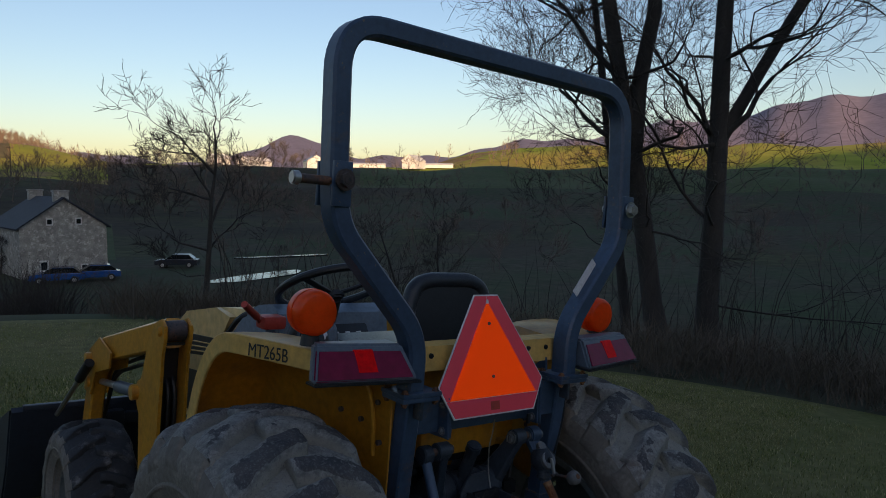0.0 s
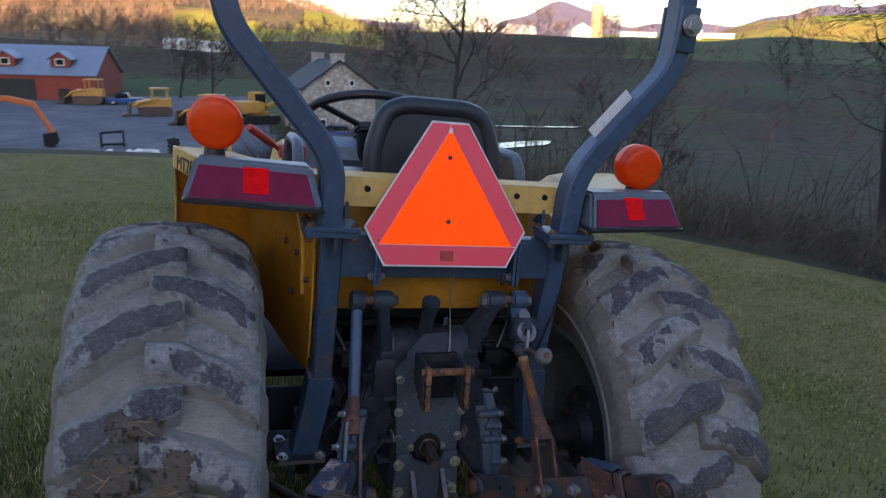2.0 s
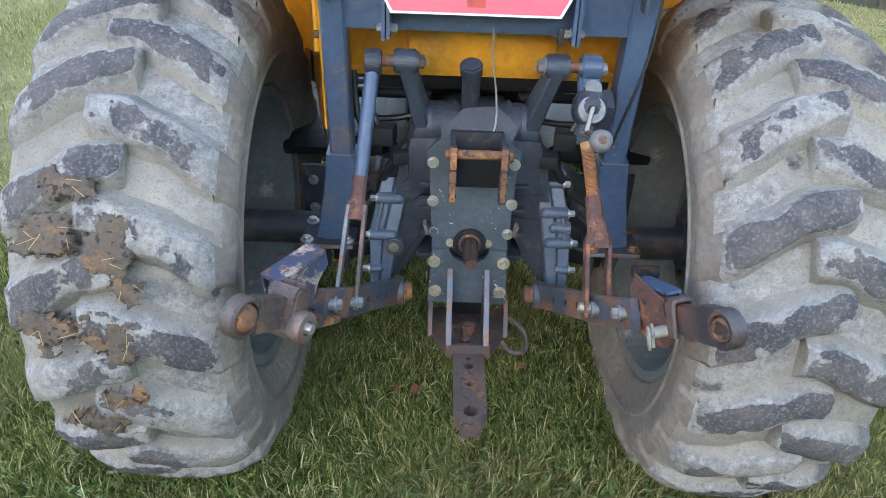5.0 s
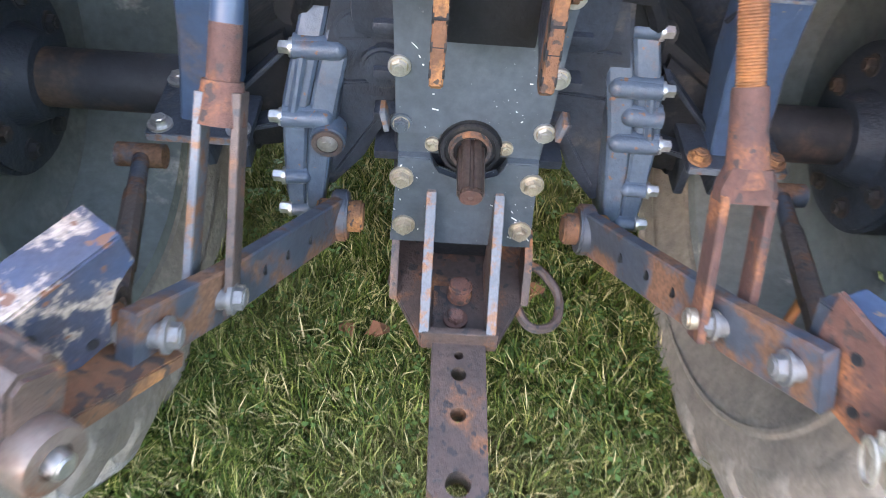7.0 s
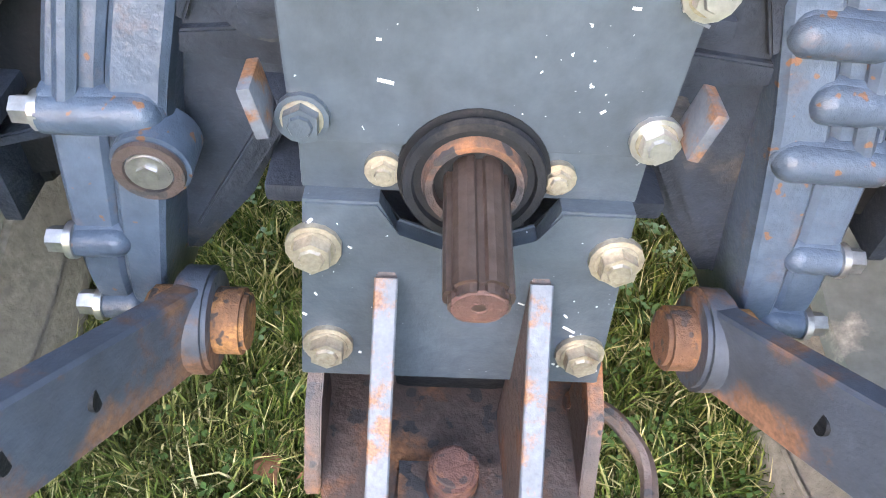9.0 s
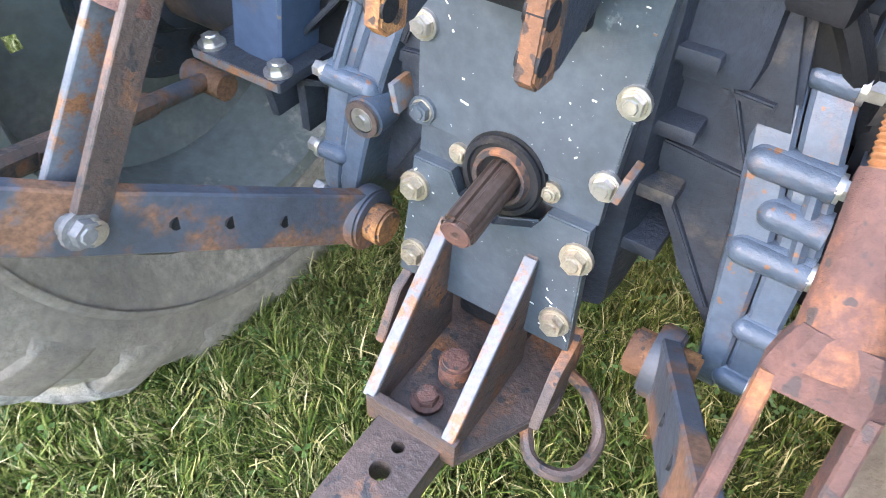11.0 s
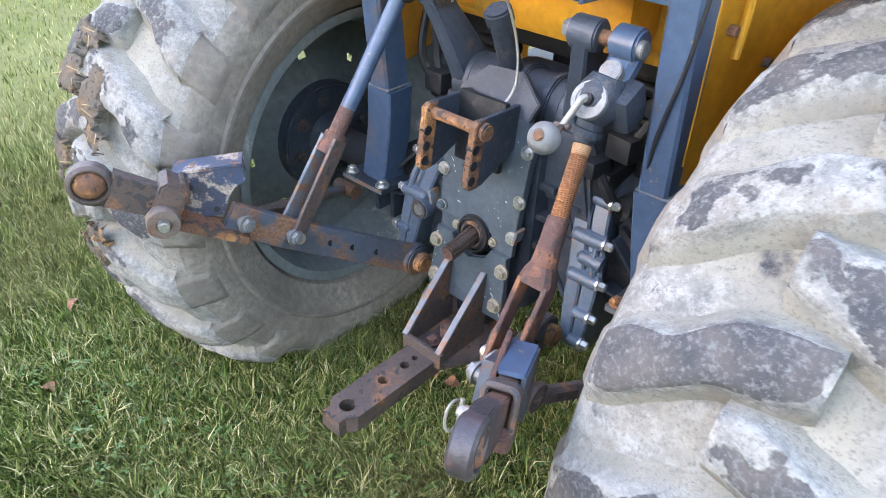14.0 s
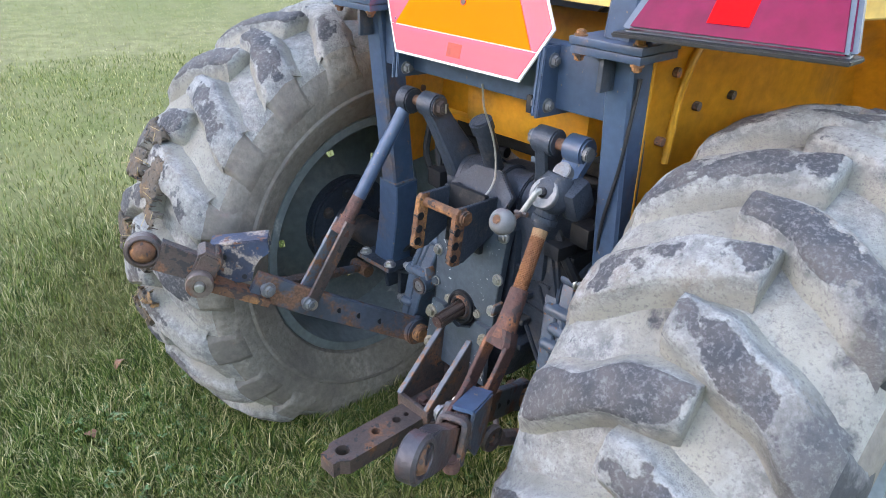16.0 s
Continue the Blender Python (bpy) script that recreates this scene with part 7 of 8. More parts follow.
# ---- trees ----
M_BARK = surface("grey_brown_bark", (0.06, 0.053, 0.047), 0.95, second=(0.032, 0.028, 0.025), scale=7, bump=0.9, bump_scale=30, stretch=(1, 1, 0.25))
M_TWIG = surface("thin_winter_twigs", (0.05, 0.04, 0.032), 0.95, second=(0.034, 0.028, 0.024), scale=1, bump=0.0)
M_GREYTWIG = surface("grey_brown_leafless_twigs", (0.15, 0.115, 0.09), 0.95, second=(0.1, 0.08, 0.066), scale=0.05, bump=0.0)
M_BRUSH = surface("dry_winter_brush", (0.13, 0.1, 0.068), 0.95, second=(0.07, 0.056, 0.04), scale=1.2, bump=0.0)


class Tubes:
    """Collects tapered many-sided tubes for one mesh."""

    def __init__(self):
        self.v, self.f = [], []

    def add(self, pts, radii, sides):
        base = len(self.v)
        for i, p in enumerate(pts):
            t = (pts[min(i + 1, len(pts) - 1)] - pts[max(i - 1, 0)]).normalized()
            u = t.orthogonal().normalized()
            w = t.cross(u)
            for k in range(sides):
                a = 2 * math.pi * k / sides
                self.v.append(tuple(p + (u * math.cos(a) + w * math.sin(a)) * radii[i]))
        for i in range(len(pts) - 1):
            for k in range(sides):
                a, b = base + i * sides, base + (i + 1) * sides
                self.f.append((a + k, a + (k + 1) % sides, b + (k + 1) % sides, b + k))

    def mesh(self, name, material):
        me = bpy.data.meshes.new(name)
        me.from_pydata(self.v, [], self.f)
        me.materials.append(material)
        me.shade_smooth()
        return me


def grow(tubes, rnd, p, way, r, length, depth, sides, droop, spread, least=0.004):
    """One limb with its side limbs. Returns nothing; fills tubes[0] with thick wood and tubes[1] with thin."""
    n = 5 if depth > 2 else 4
    pts, rad = [p], [r]
    for i in range(n):
        way = (way + Vector((rnd.gauss(0, 1), rnd.gauss(0, 1), rnd.gauss(0, 0.8))) * (0.15 if r > 0.05 else 0.27) + Vector((0, 0, 0.07 - droop * (0.5 if depth > 2 else 1)))).normalized()
        p = p + way * length / n
        pts.append(p)
        rad.append(max(least * 0.6, r * (1 - 0.55 * (i + 1) / n)))
    tubes[0 if r > 0.05 else 1].add(pts, rad, sides if r > 0.05 else 4 if r > 0.015 else 3)
    if depth <= 0:
        return
    kids = 3 if depth > 3 else 4
    for k in range(kids):
        at = rnd.uniform(0.35, 1.0) if k else 1.0
        i = min(n - 1, int(at * n))
        q = pts[i].lerp(pts[i + 1], at * n - i) if at < 1 else pts[-1]
        t = (pts[i + 1] - pts[i]).normalized()
        side = t.orthogonal().normalized()
        side = Matrix.Rotation(rnd.uniform(0, 6.283), 3, t) @ side
        s = spread * (0.5 if k == 0 else rnd.uniform(0.7, 1.25))
        nw = (t * math.cos(s) + side * math.sin(s)).normalized()
        grow(tubes, rnd, q, nw, max(least, rad[min(i + 1, n)] * (0.85 if k == 0 else rnd.uniform(0.5, 0.75))), length * rnd.uniform(0.55, 0.8), depth - 1, sides, droop, spread, least)


def bare_tree(x, y, seed, height, r, lean=(0, 0), depth=5, forks=(), label="", spread=0.62, droop=0.0, least=0.004, start=0.35, dz=0.0, limb=(0.11, 0.2), many=2, thick=(0.3, 0.5), rise=(0.15, 0.9)):
    rnd = random.Random(seed)
    z = terrain(x, y) - 0.25 + dz
    tr = thing("tree", pose(x, y, z), label, "tree", "bare trees")
    wood, thin = Tubes(), Tubes()
    way = Vector((lean[0], lean[1], 1)).normalized()
    pts, rad = [Vector((0, 0, 0))], [r * 1.35]
    p = Vector((0, 0, 0))
    n = 9
    for i in range(n):
        way = (way + Vector((rnd.gauss(0, 0.05), rnd.gauss(0, 0.05), 0.03))).normalized()
        p = p + way * height * 0.72 / n
        pts.append(p)
        rad.append(r * (1 - 0.68 * (i + 1) / n))
    wood.add(pts, rad, 10)
    for i in range(int(start * n), n + 1):
        for k in range(many):
            a = rnd.uniform(0, 6.283)
            nw = Vector((math.cos(a), math.sin(a), rnd.uniform(*rise))).normalized()
            grow((wood, thin), rnd, pts[i], nw, rad[i] * rnd.uniform(*thick), height * rnd.uniform(*limb), depth - 1, 6, droop, spread, least)
    for at, fw, fr, fl in forks:
        grow((wood, thin), rnd, pts[int(at * n)], Vector(fw).normalized(), r * fr, fl, depth - (1 if fl < 5 else 0), 7, droop, spread * 0.9, least)
    trunk = new("trunk", wood.mesh("trunk", M_BARK))
    trunk.parent = tr
    crown = new("crown", thin.mesh("crown", M_TWIG))
    crown.parent = tr
    return tr


bare_tree(9.2, 5.55, 11, 16, 0.19, (-0.085, 0.12), 5, ((0.34, (0.03, -0.045, 1), 0.8, 6.0), (0.34, (-0.5, 0.7, 0.55), 0.3, 1.8), (0.45, (-0.55, 0.8, 0.8), 0.3, 1.9)), "tall forked bare grey tree at the lawn's edge", limb=(0.06, 0.12), many=3, start=0.3, thick=(0.14, 0.3), rise=(-0.1, 0.6))
bare_tree(9.35, 6.35, 12, 14, 0.1, (-0.045, 0.065), 5, (), "slender bare tree in brush at the lawn's edge", limb=(0.05, 0.1), many=3, start=0.3, thick=(0.2, 0.4), rise=(-0.1, 0.6))
bare_tree(9.75, 5.1, 13, 17, 0.2, (0.028, -0.04), 5, ((0.34, (0.42, -0.66, 1.05), 0.58, 6.5), (0.14, (0.3, -1, 0.1), 0.12, 2.8), (0.34, (0.25, -0.5, 0.8), 0.3, 1.6)), "big bare tree with a long slanting limb", limb=(0.07, 0.14), many=3, start=0.3, thick=(0.14, 0.3), rise=(-0.1, 0.6))
LF = Vector((-0.94, 0.34, 0))
UPW = Vector((0, 0, 1))
bare_tree(9.9, 27.5, 15, 13.2, 0.2, tuple((LF * 0.2).xy), 5, tuple((at, tuple(LF * a + UPW * b), r, l) for at, a, b, r, l in ((1.0, 1.0, 0.7, 0.36, 2.0), (0.9, 1.0, 0.35, 0.34, 2.0), (0.68, 1.0, 0.12, 0.3, 1.9), (1.0, 0.1, 1.0, 0.34, 1.9), (0.8, -0.35, 1.0, 0.36, 2.1), (0.7, -0.75, 1.0, 0.3, 1.8), (0.9, 0.5, 1.0, 0.3, 1.7), (0.6, 1.0, -0.05, 0.2, 1.5))), "bare leaning tree in the valley", least=0.012, start=1.2, spread=0.72)
bare_tree(22.5, 54.0, 16, 5, 0.07, (0.02, 0.0), 4, (), "small bare tree by the pond", least=0.006, limb=(0.08, 0.14))
bare_tree(26.5, 57.0, 17, 5, 0.07, (0.02, 0.0), 4, (), "small bare tree by the pond", least=0.006, limb=(0.08, 0.14))
bare_tree(5.4, 6.9, 18, 2.6, 0.035, (0.05, 0.0), 4, (), "thin sapling in the brush", least=0.003)
bare_tree(6.6, 9.5, 19, 3.4, 0.04, (-0.05, 0.0), 4, (), "thin sapling in the brush", least=0.003)
bare_tree(8.0, 80.0, 20, 4.5, 0.1, (0.0, 0.0), 4, (), "bare shrubby tree beside the stone house", least=0.012)
bare_tree(0.3, 112.0, 21, 13, 0.25, (0.0, 0.0), 5, (), "bare tree beyond the yard", least=0.02)
bare_tree(-4.6, 122.0, 22, 11, 0.2, (0.0, 0.0), 4, (), "bare tree beside the barn", least=0.02)
bare_tree(203.0, 340.0, 24, 13, 0.35, (0.0, 0.0), 4, (), "bare tree beside the silo", least=0.05)


def woods(name, spots, label, scale=(6, 11), seed=3, material=None, least=0.006):
    """Far leafless trees that nobody could count, in one mesh."""
    rnd = random.Random(seed)
    forms = []
    for k in range(5):
        t = Tubes()
        r = random.Random(100 + k)
        grow((t, t), r, Vector((0, 0, 0)), Vector((0, 0, 1)), 0.02, 0.55, 3 if least < 0.008 else 2, 3, 0.0, 0.5, least)
        forms.append(t)
    vs, fs = [], []
    for x, y in spots:
        t = forms[rnd.randrange(5)]
        h, a = rnd.uniform(*scale), rnd.uniform(0, 6.283)
        z, c, s = terrain(x, y) - 0.3, math.cos(a), math.sin(a)
        b = len(vs)
        vs += [(x + (p[0] * c - p[1] * s) * h, y + (p[0] * s + p[1] * c) * h, z + p[2] * h) for p in t.v]
        fs += [tuple(i + b for i in f) for f in t.f]
    me = bpy.data.meshes.new(name)
    me.from_pydata(vs, [], fs)
    me.materials.append(material or M_GREYTWIG)
    return tagged(new(name, me), label, "trees", kind="stuff")


def scatter(n, r0, r1, a0, a1, seed, keep=None):
    rnd = random.Random(seed)
    out = []
    while len(out) < n:
        r, a = math.sqrt(rnd.uniform(r0 * r0, r1 * r1)), radians(rnd.uniform(a0, a1))
        x, y = r * math.sin(a), r * math.cos(a)
        if keep is None or keep(x, y, r, math.degrees(a)):
            out.append((x, y))
    return out


# Lighter copy of the twig colour, with the sun on far woods put in.
M_SUNLITWOODS = surface("sunlit_tone_leafless_twigs", (0.24, 0.165, 0.1), 0.95, second=(0.16, 0.11, 0.07), scale=0.05, bump=0.0)
woods("hillside_woods", scatter(230, 150, 370, 10, 27, 31, lambda x, y, r, a: noise.noise(Vector((x * 0.02, y * 0.02, 1))) > -0.15), "leafless brown trees covering the valley hillside", (4, 7.5), 5)
woods("hedgerow", scatter(36, 300, 380, 24, 75, 32), "bare hedgerow trees below the bright field", (6, 12), 6)
woods("valley_trees", scatter(40, 75, 190, 24, 68, 33), "scattered bare trees and shrubs in the valley", (2.5, 6), 7)
woods("slope_thicket", scatter(420, 75, 330, 20, 72, 39), "low leafless thicket on the valley slope", (1.6, 4.0), 12)
woods("valley_edge_trees", scatter(90, 150, 240, -12, 12, 35), "bare trees along the valley road", (5, 9), 9)
woods("ridge_woods", scatter(900, 245, 470, -22, -2, 34), "sunlit leafless woods on the ridge", (5, 9), 8, M_SUNLITWOODS, 0.012)
woods("hilltop_woods", scatter(1500, 420, 650, -22, 11.5, 36), "leafless woods along the hilltop", (5, 9), 8, M_SUNLITWOODS, 0.012)
woods("field_trees", scatter(60, 260, 400, 0, 13, 37), "bare trees between the golden fields", (4, 8), 10, M_SUNLITWOODS, 0.012)
woods("far_orchard", scatter(70, 410, 560, 20, 75, 38), "bare trees on the far bright field", (7, 12), 11, M_SUNLITWOODS, 0.012)


def brush(name, spots, label, height, seed, material=M_BRUSH, width=0.006, lean=0.35):
    """Tangled thin stems, one mesh."""
    rnd = random.Random(seed)
    vs, fs = [], []
    for x, y in spots:
        z = terrain(x, y) - 0.02
        for k in range(3):
            h = height * rnd.uniform(0.4, 1.3)
            a = rnd.uniform(0, 6.283)
            dx, dy = rnd.gauss(0, lean) * h, rnd.gauss(0, lean) * h
            wx, wy = math.cos(a) * width, math.sin(a) * width
            ox, oy = x + rnd.uniform(-0.12, 0.12), y + rnd.uniform(-0.12, 0.12)
            b = len(vs)
            vs += [(ox - wx, oy - wy, z), (ox + wx, oy + wy, z), (ox + dx * 0.4 + wx * 0.8, oy + dy * 0.4 + wy * 0.8, z + h * 0.6), (ox + dx * 0.4 - wx * 0.8, oy + dy * 0.4 - wy * 0.8, z + h * 0.6), (ox + dx, oy + dy, z + h)]
            fs += [(b, b + 1, b + 2, b + 3), (b + 3, b + 2, b + 4)]
    me = bpy.data.meshes.new(name)
    me.from_pydata(vs, [], fs)
    me.materials.append(material)
    return tagged(new(name, me), label, "brush", kind="stuff")


brush("brush", scatter(5200, 6.2, 13.5, 8, 86, 41, lambda x, y, r, a: r > lawn_edge(a) + 0.35 + 0.5 * noise.noise(Vector((x, y, 0)))), "tangled dry brush along the lawn's edge", 0.6, 42, M_BRUSH, 0.006, 0.65)
brush("tall_brush", scatter(1150, 8.5, 28, 18, 86, 43), "taller bare brush and briars down the bank", 1.6, 44, M_TWIG, 0.008, 0.3)
brush("yard_thicket", scatter(420, 35, 43, 4.4, 9.0, 47), "tall dark leafless shrubs before the stone house", 4.6, 48, M_TWIG, 0.022, 0.35)
brush("yard_brush", scatter(1100, 26, 60, 0, 8.5, 45), "bare shrubs on the bank before the stone house", 1.5, 46, M_TWIG, 0.014, 0.4)

# ---- buildings ----
M_STONE = surface("pale_field_stone", (0.42, 0.39, 0.33), 0.9, second=(0.24, 0.22, 0.19), scale=1.6, amount=0.35, patch=(0.62, 0.58, 0.5), patch_scale=3, patch_at=0.58, bump=0.9, bump_scale=3)
M_SLATE = surface("dark_slate_roof", (0.036, 0.036, 0.046), 0.7, scale=1, bump=0.4, bump_scale=6)
M_BRICKRED = surface("red_brick_wall", (0.3, 0.065, 0.04), 0.9, second=(0.22, 0.05, 0.032), scale=1.2, bump=0.4, bump_scale=10)
M_METALROOF = surface("blue_grey_metal_roof", (0.2, 0.26, 0.34), 0.45, second=(0.16, 0.21, 0.28), scale=0.6, bump=0.1)
M_GLASSDARK = surface("dark_window_glass", (0.015, 0.017, 0.02), 0.08, scale=1, bump=0.0)
M_WHITEWALL = surface("white_farm_siding", (0.78, 0.76, 0.7), 0.8, second=(0.66, 0.64, 0.58), scale=0.4, bump=0.1)
M_SILO = surface("tan_concrete_silo", (0.5, 0.38, 0.2), 0.9, second=(0.4, 0.31, 0.17), scale=0.3, bump=0.2)
M_CARBLUE = surface("blue_car_paint", (0.02, 0.09, 0.3), 0.25, second=(0.018, 0.08, 0.26), scale=1, bump=0.0, coat=0.5)
M_MACHORANGE = surface("orange_machine_paint", (0.7, 0.17, 0.03), 0.5, second=(0.5, 0.12, 0.03), scale=1.5, bump=0.1)
M_MACHYELLOW = surface("yellow_machine_paint", (0.6, 0.33, 0.06), 0.5, second=(0.45, 0.25, 0.06), scale=1.5, bump=0.1)
M_TRUCKRED = surface("rusty_red_dump_body", (0.32, 0.05, 0.03), 0.7, second=(0.2, 0.04, 0.03), scale=1.5, bump=0.2)


def gable_house(name, x, y, turn, w, d, eave, ridge, walls, roof, label, z=None, overhang=0.35):
    """A gabled block: gable end looks along its own -y. Returns the thing; local z is 0 at the ground."""
    z = terrain(x, y) - 0.3 if z is None else z
    h = thing(name, pose(x, y, z, 0, 0, turn), label, name.replace("_", " "))
    bm = bmesh.new()
    prism(bm, [(-w / 2, 0), (w / 2, 0), (w / 2, eave), (0, ridge), (-w / 2, eave)], 0, d, "y")
    part("wall", bm, walls, h, smooth=0)
    t = 0.16
    for s in (-1, 1):
        bm = bmesh.new()
        k = (ridge - eave) / (w / 2)
        prism(bm, [(0, ridge + 0.02), (s * (w / 2 + overhang), eave - k * overhang + 0.02), (s * (w / 2 + overhang), eave - k * overhang + t), (0, ridge + t)], -overhang, d + overhang, "y")
        part("roof", bm, roof, h, smooth=0)
    return h


def window(h, x, z, w, hgt, y=0.0, trim=M_WHITEWALL, face="y", sx=1):
    """A framed pane set into a wall of a building."""
    for nm, k, dep, mat in (("window", 1.0, 0.06, trim), ("pane", 0.66, 0.08, M_GLASSDARK)):
        bm = bmesh.new()
        if face == "y":
            box(bm, (x, y - dep / 2 + 0.03, z), (w * k, dep, hgt * k))
        else:
            box(bm, (y + sx * (dep / 2 - 0.03), x, z), (dep, w * k, hgt * k))
        ob = part(nm, bm, mat, h if nm == "window" else ob, smooth=0)


house = gable_house("stone_house", 12.9, 75.2, 6, 7.8, 10, 5.0, 7.7, M_STONE, M_SLATE, "old pale stone house with slate roof and two chimneys", -7.5)
for wx, wz, ww, wh in ((-1.3, 5.5, 0.6, 0.7), (1.3, 5.5, 0.6, 0.7), (-1.9, 1.3, 0.8, 1.1), (1.7, 0.9, 0.7, 0.8)):
    window(house, wx, wz, ww, wh)
for cy in (0.9, 9.2):
    bm = bmesh.new()
    box(bm, (0, cy, 7.7), (1.3, 0.8, 1.6), bevel=0.04)
    box(bm, (0, cy, 8.45), (1.45, 0.95, 0.16), bevel=0.03)
    part("chimney", bm, M_STONE, house, "pale stone chimney")

barn = gable_house("barn", -15.0, 123.7, 82, 15, 34, 4.6, 8.5, M_BRICKRED, M_METALROOF, "long red barn with blue-grey metal roof and dormers", -7.9)
for k in range(4):
    cx, cy = -4.6, 5.0 + 7.4 * k
    bm = bmesh.new()
    prism(bm, [(cy - 1.3, 5.6), (cy + 1.3, 5.6), (cy + 1.3, 6.8), (cy, 7.7), (cy - 1.3, 6.8)], cx - 1.5, cx + 2.2, "x")
    dm = part("dormer", bm, M_BRICKRED, barn, "small gabled dormer", smooth=0)
    for s in (-1, 1):
        bm = bmesh.new()
        prism(bm, [(cy, 7.75), (cy + s * 1.7, 6.6), (cy + s * 1.7, 6.76), (cy, 7.91)], cx - 1.8, cx + 2.2, "x")
        part("dormer_roof", bm, M_METALROOF, dm, smooth=0)
    bm = bmesh.new()
    box(bm, (cx - 1.52, cy, 6.3), (0.08, 1.3, 1.0))
    fr = part("window_frame", bm, M_WHITEWALL, dm, smooth=0)
    bm = bmesh.new()
    box(bm, (cx - 1.56, cy, 6.3), (0.08, 1.0, 0.75))
    part("pane", bm, M_GLASSDARK, fr, smooth=0)
# Near-black panels stand in for the shade inside the barn's doorways.
M_DOORWAYDARK = surface("dark_doorway_panel", (0.012, 0.018, 0.017), 0.6, bump=0.1)
for k, (cy, ww, wh) in enumerate(((4.4, 1.5, 2.6), (11.0, 5.6, 3.9), (17.6, 5.6, 3.9), (24.4, 5.6, 3.9), (2.0, 1.3, 1.2))):
    bm = bmesh.new()
    box(bm, (-7.52, cy, wh / 2 + (1.4 if k == 4 else 0)), (0.12, ww, wh), bevel=0.02)
    part("door" if k < 4 else "window", bm, M_DOORWAYDARK if k < 4 else M_WHITEWALL, barn, smooth=0)


def far_place(az, r):
    return r * math.sin(radians(az)), r * math.cos(radians(az))


for az, r, turn, w, d, e, rg, lab in ((24.5, 395, 110, 9, 16, 3, 5, "low white farm shed on the far hill"), (28.05, 405, 160, 10, 16, 4, 7, "white gabled barn on the far hill"), (36.5, 402, 120, 8, 14, 4.5, 7.5, "white farmhouse on the far hill"),
                                       (39.2, 405, 55, 7, 22, 1.7, 2.6, "long low white farm building"), (33.8, 405, 60, 7, 18, 1.7, 2.6, "long low white farm building"), (21.6, 410, 95, 8, 10, 4, 6.5, "pale farmhouse among trees"), (-0.6, 226, 80, 5, 9, 2.2, 3.6, "pale house by the far road"), (1.4, 222, 100, 5, 9, 2, 3.0, "low pale building by the far road")):
    x, y = far_place(az, r)
    gable_house("farm_building", x, y, turn, w, d, e, rg, M_WHITEWALL, M_WHITEWALL if w != 10 else M_METALROOF, lab)
x, y = far_place(29.45, 400)
z = terrain(x, y) - 0.5
silo = thing("silo", pose(x, y, z), "tall tan concrete silo with domed top", "silo")
bm = bmesh.new()
rod(bm, (0, 0, 0), (0, 0, 17), 3.2, seg=28)
part("shaft", bm, M_SILO, silo)
bm = bmesh.new()
bmesh.ops.create_uvsphere(bm, u_segments=24, v_segments=10, radius=3.25, matrix=Matrix.Translation((0, 0, 16.8)) @ Matrix.Diagonal((1, 1, 0.6, 1)))
part("dome", bm, M_METALROOF, silo)

# ---- pond ----
def pond(name, cx, cy, a, b, turn, z, label):
    bm = bmesh.new()
    pts = [(a * math.cos(t) * (1 + 0.12 * math.sin(3 * t)), b * math.sin(t) * (1 + 0.15 * math.cos(2 * t))) for t in [2 * math.pi * i / 40 for i in range(40)]]
    prism(bm, pts, -0.5, 0.02, "z", pose(cx, cy, z, 0, 0, turn))
    return tagged(part(name, bm, M_WATER, None, label), "", "water", kind="structure")


pond("water", 28.0, 64.5, 6.0, 2.0, 20, max(terrain(28, 64.5), terrain(35, 66), terrain(21, 62)) + 0.06, "still pond reflecting the pale sky")
pond("water", 40.0, 84.0, 6.0, 0.8, -10, max(terrain(40, 84), terrain(49, 83), terrain(31, 85)) + 0.06, "narrow strip of water in the meadow")


# ---- vehicles and machines in the yard ----
def ground_pose(x, y, turn, lift=0.0, size=1.0):
    return pose(x, y, terrain(x, y) + lift, 0, 0, turn) @ Matrix.Diagonal((size, size, size, 1))


def wheels(t, spots, r, w):
    for x, y in spots:
        bm = bmesh.new()
        revolve(bm, [(-w / 2, r * 0.55), (-w / 2, r * 0.9), (-w * 0.35, r), (w * 0.35, r), (w / 2, r * 0.9), (w / 2, r * 0.55)], pose(x, y, r), 20)
        wh = part("wheel", bm, M_BLACK, t)
        bm = bmesh.new()
        rod(bm, (x - w * 0.45, y, r), (x + w * 0.45, y, r), r * 0.56, seg=16)
        part("rim", bm, M_STEEL, wh)


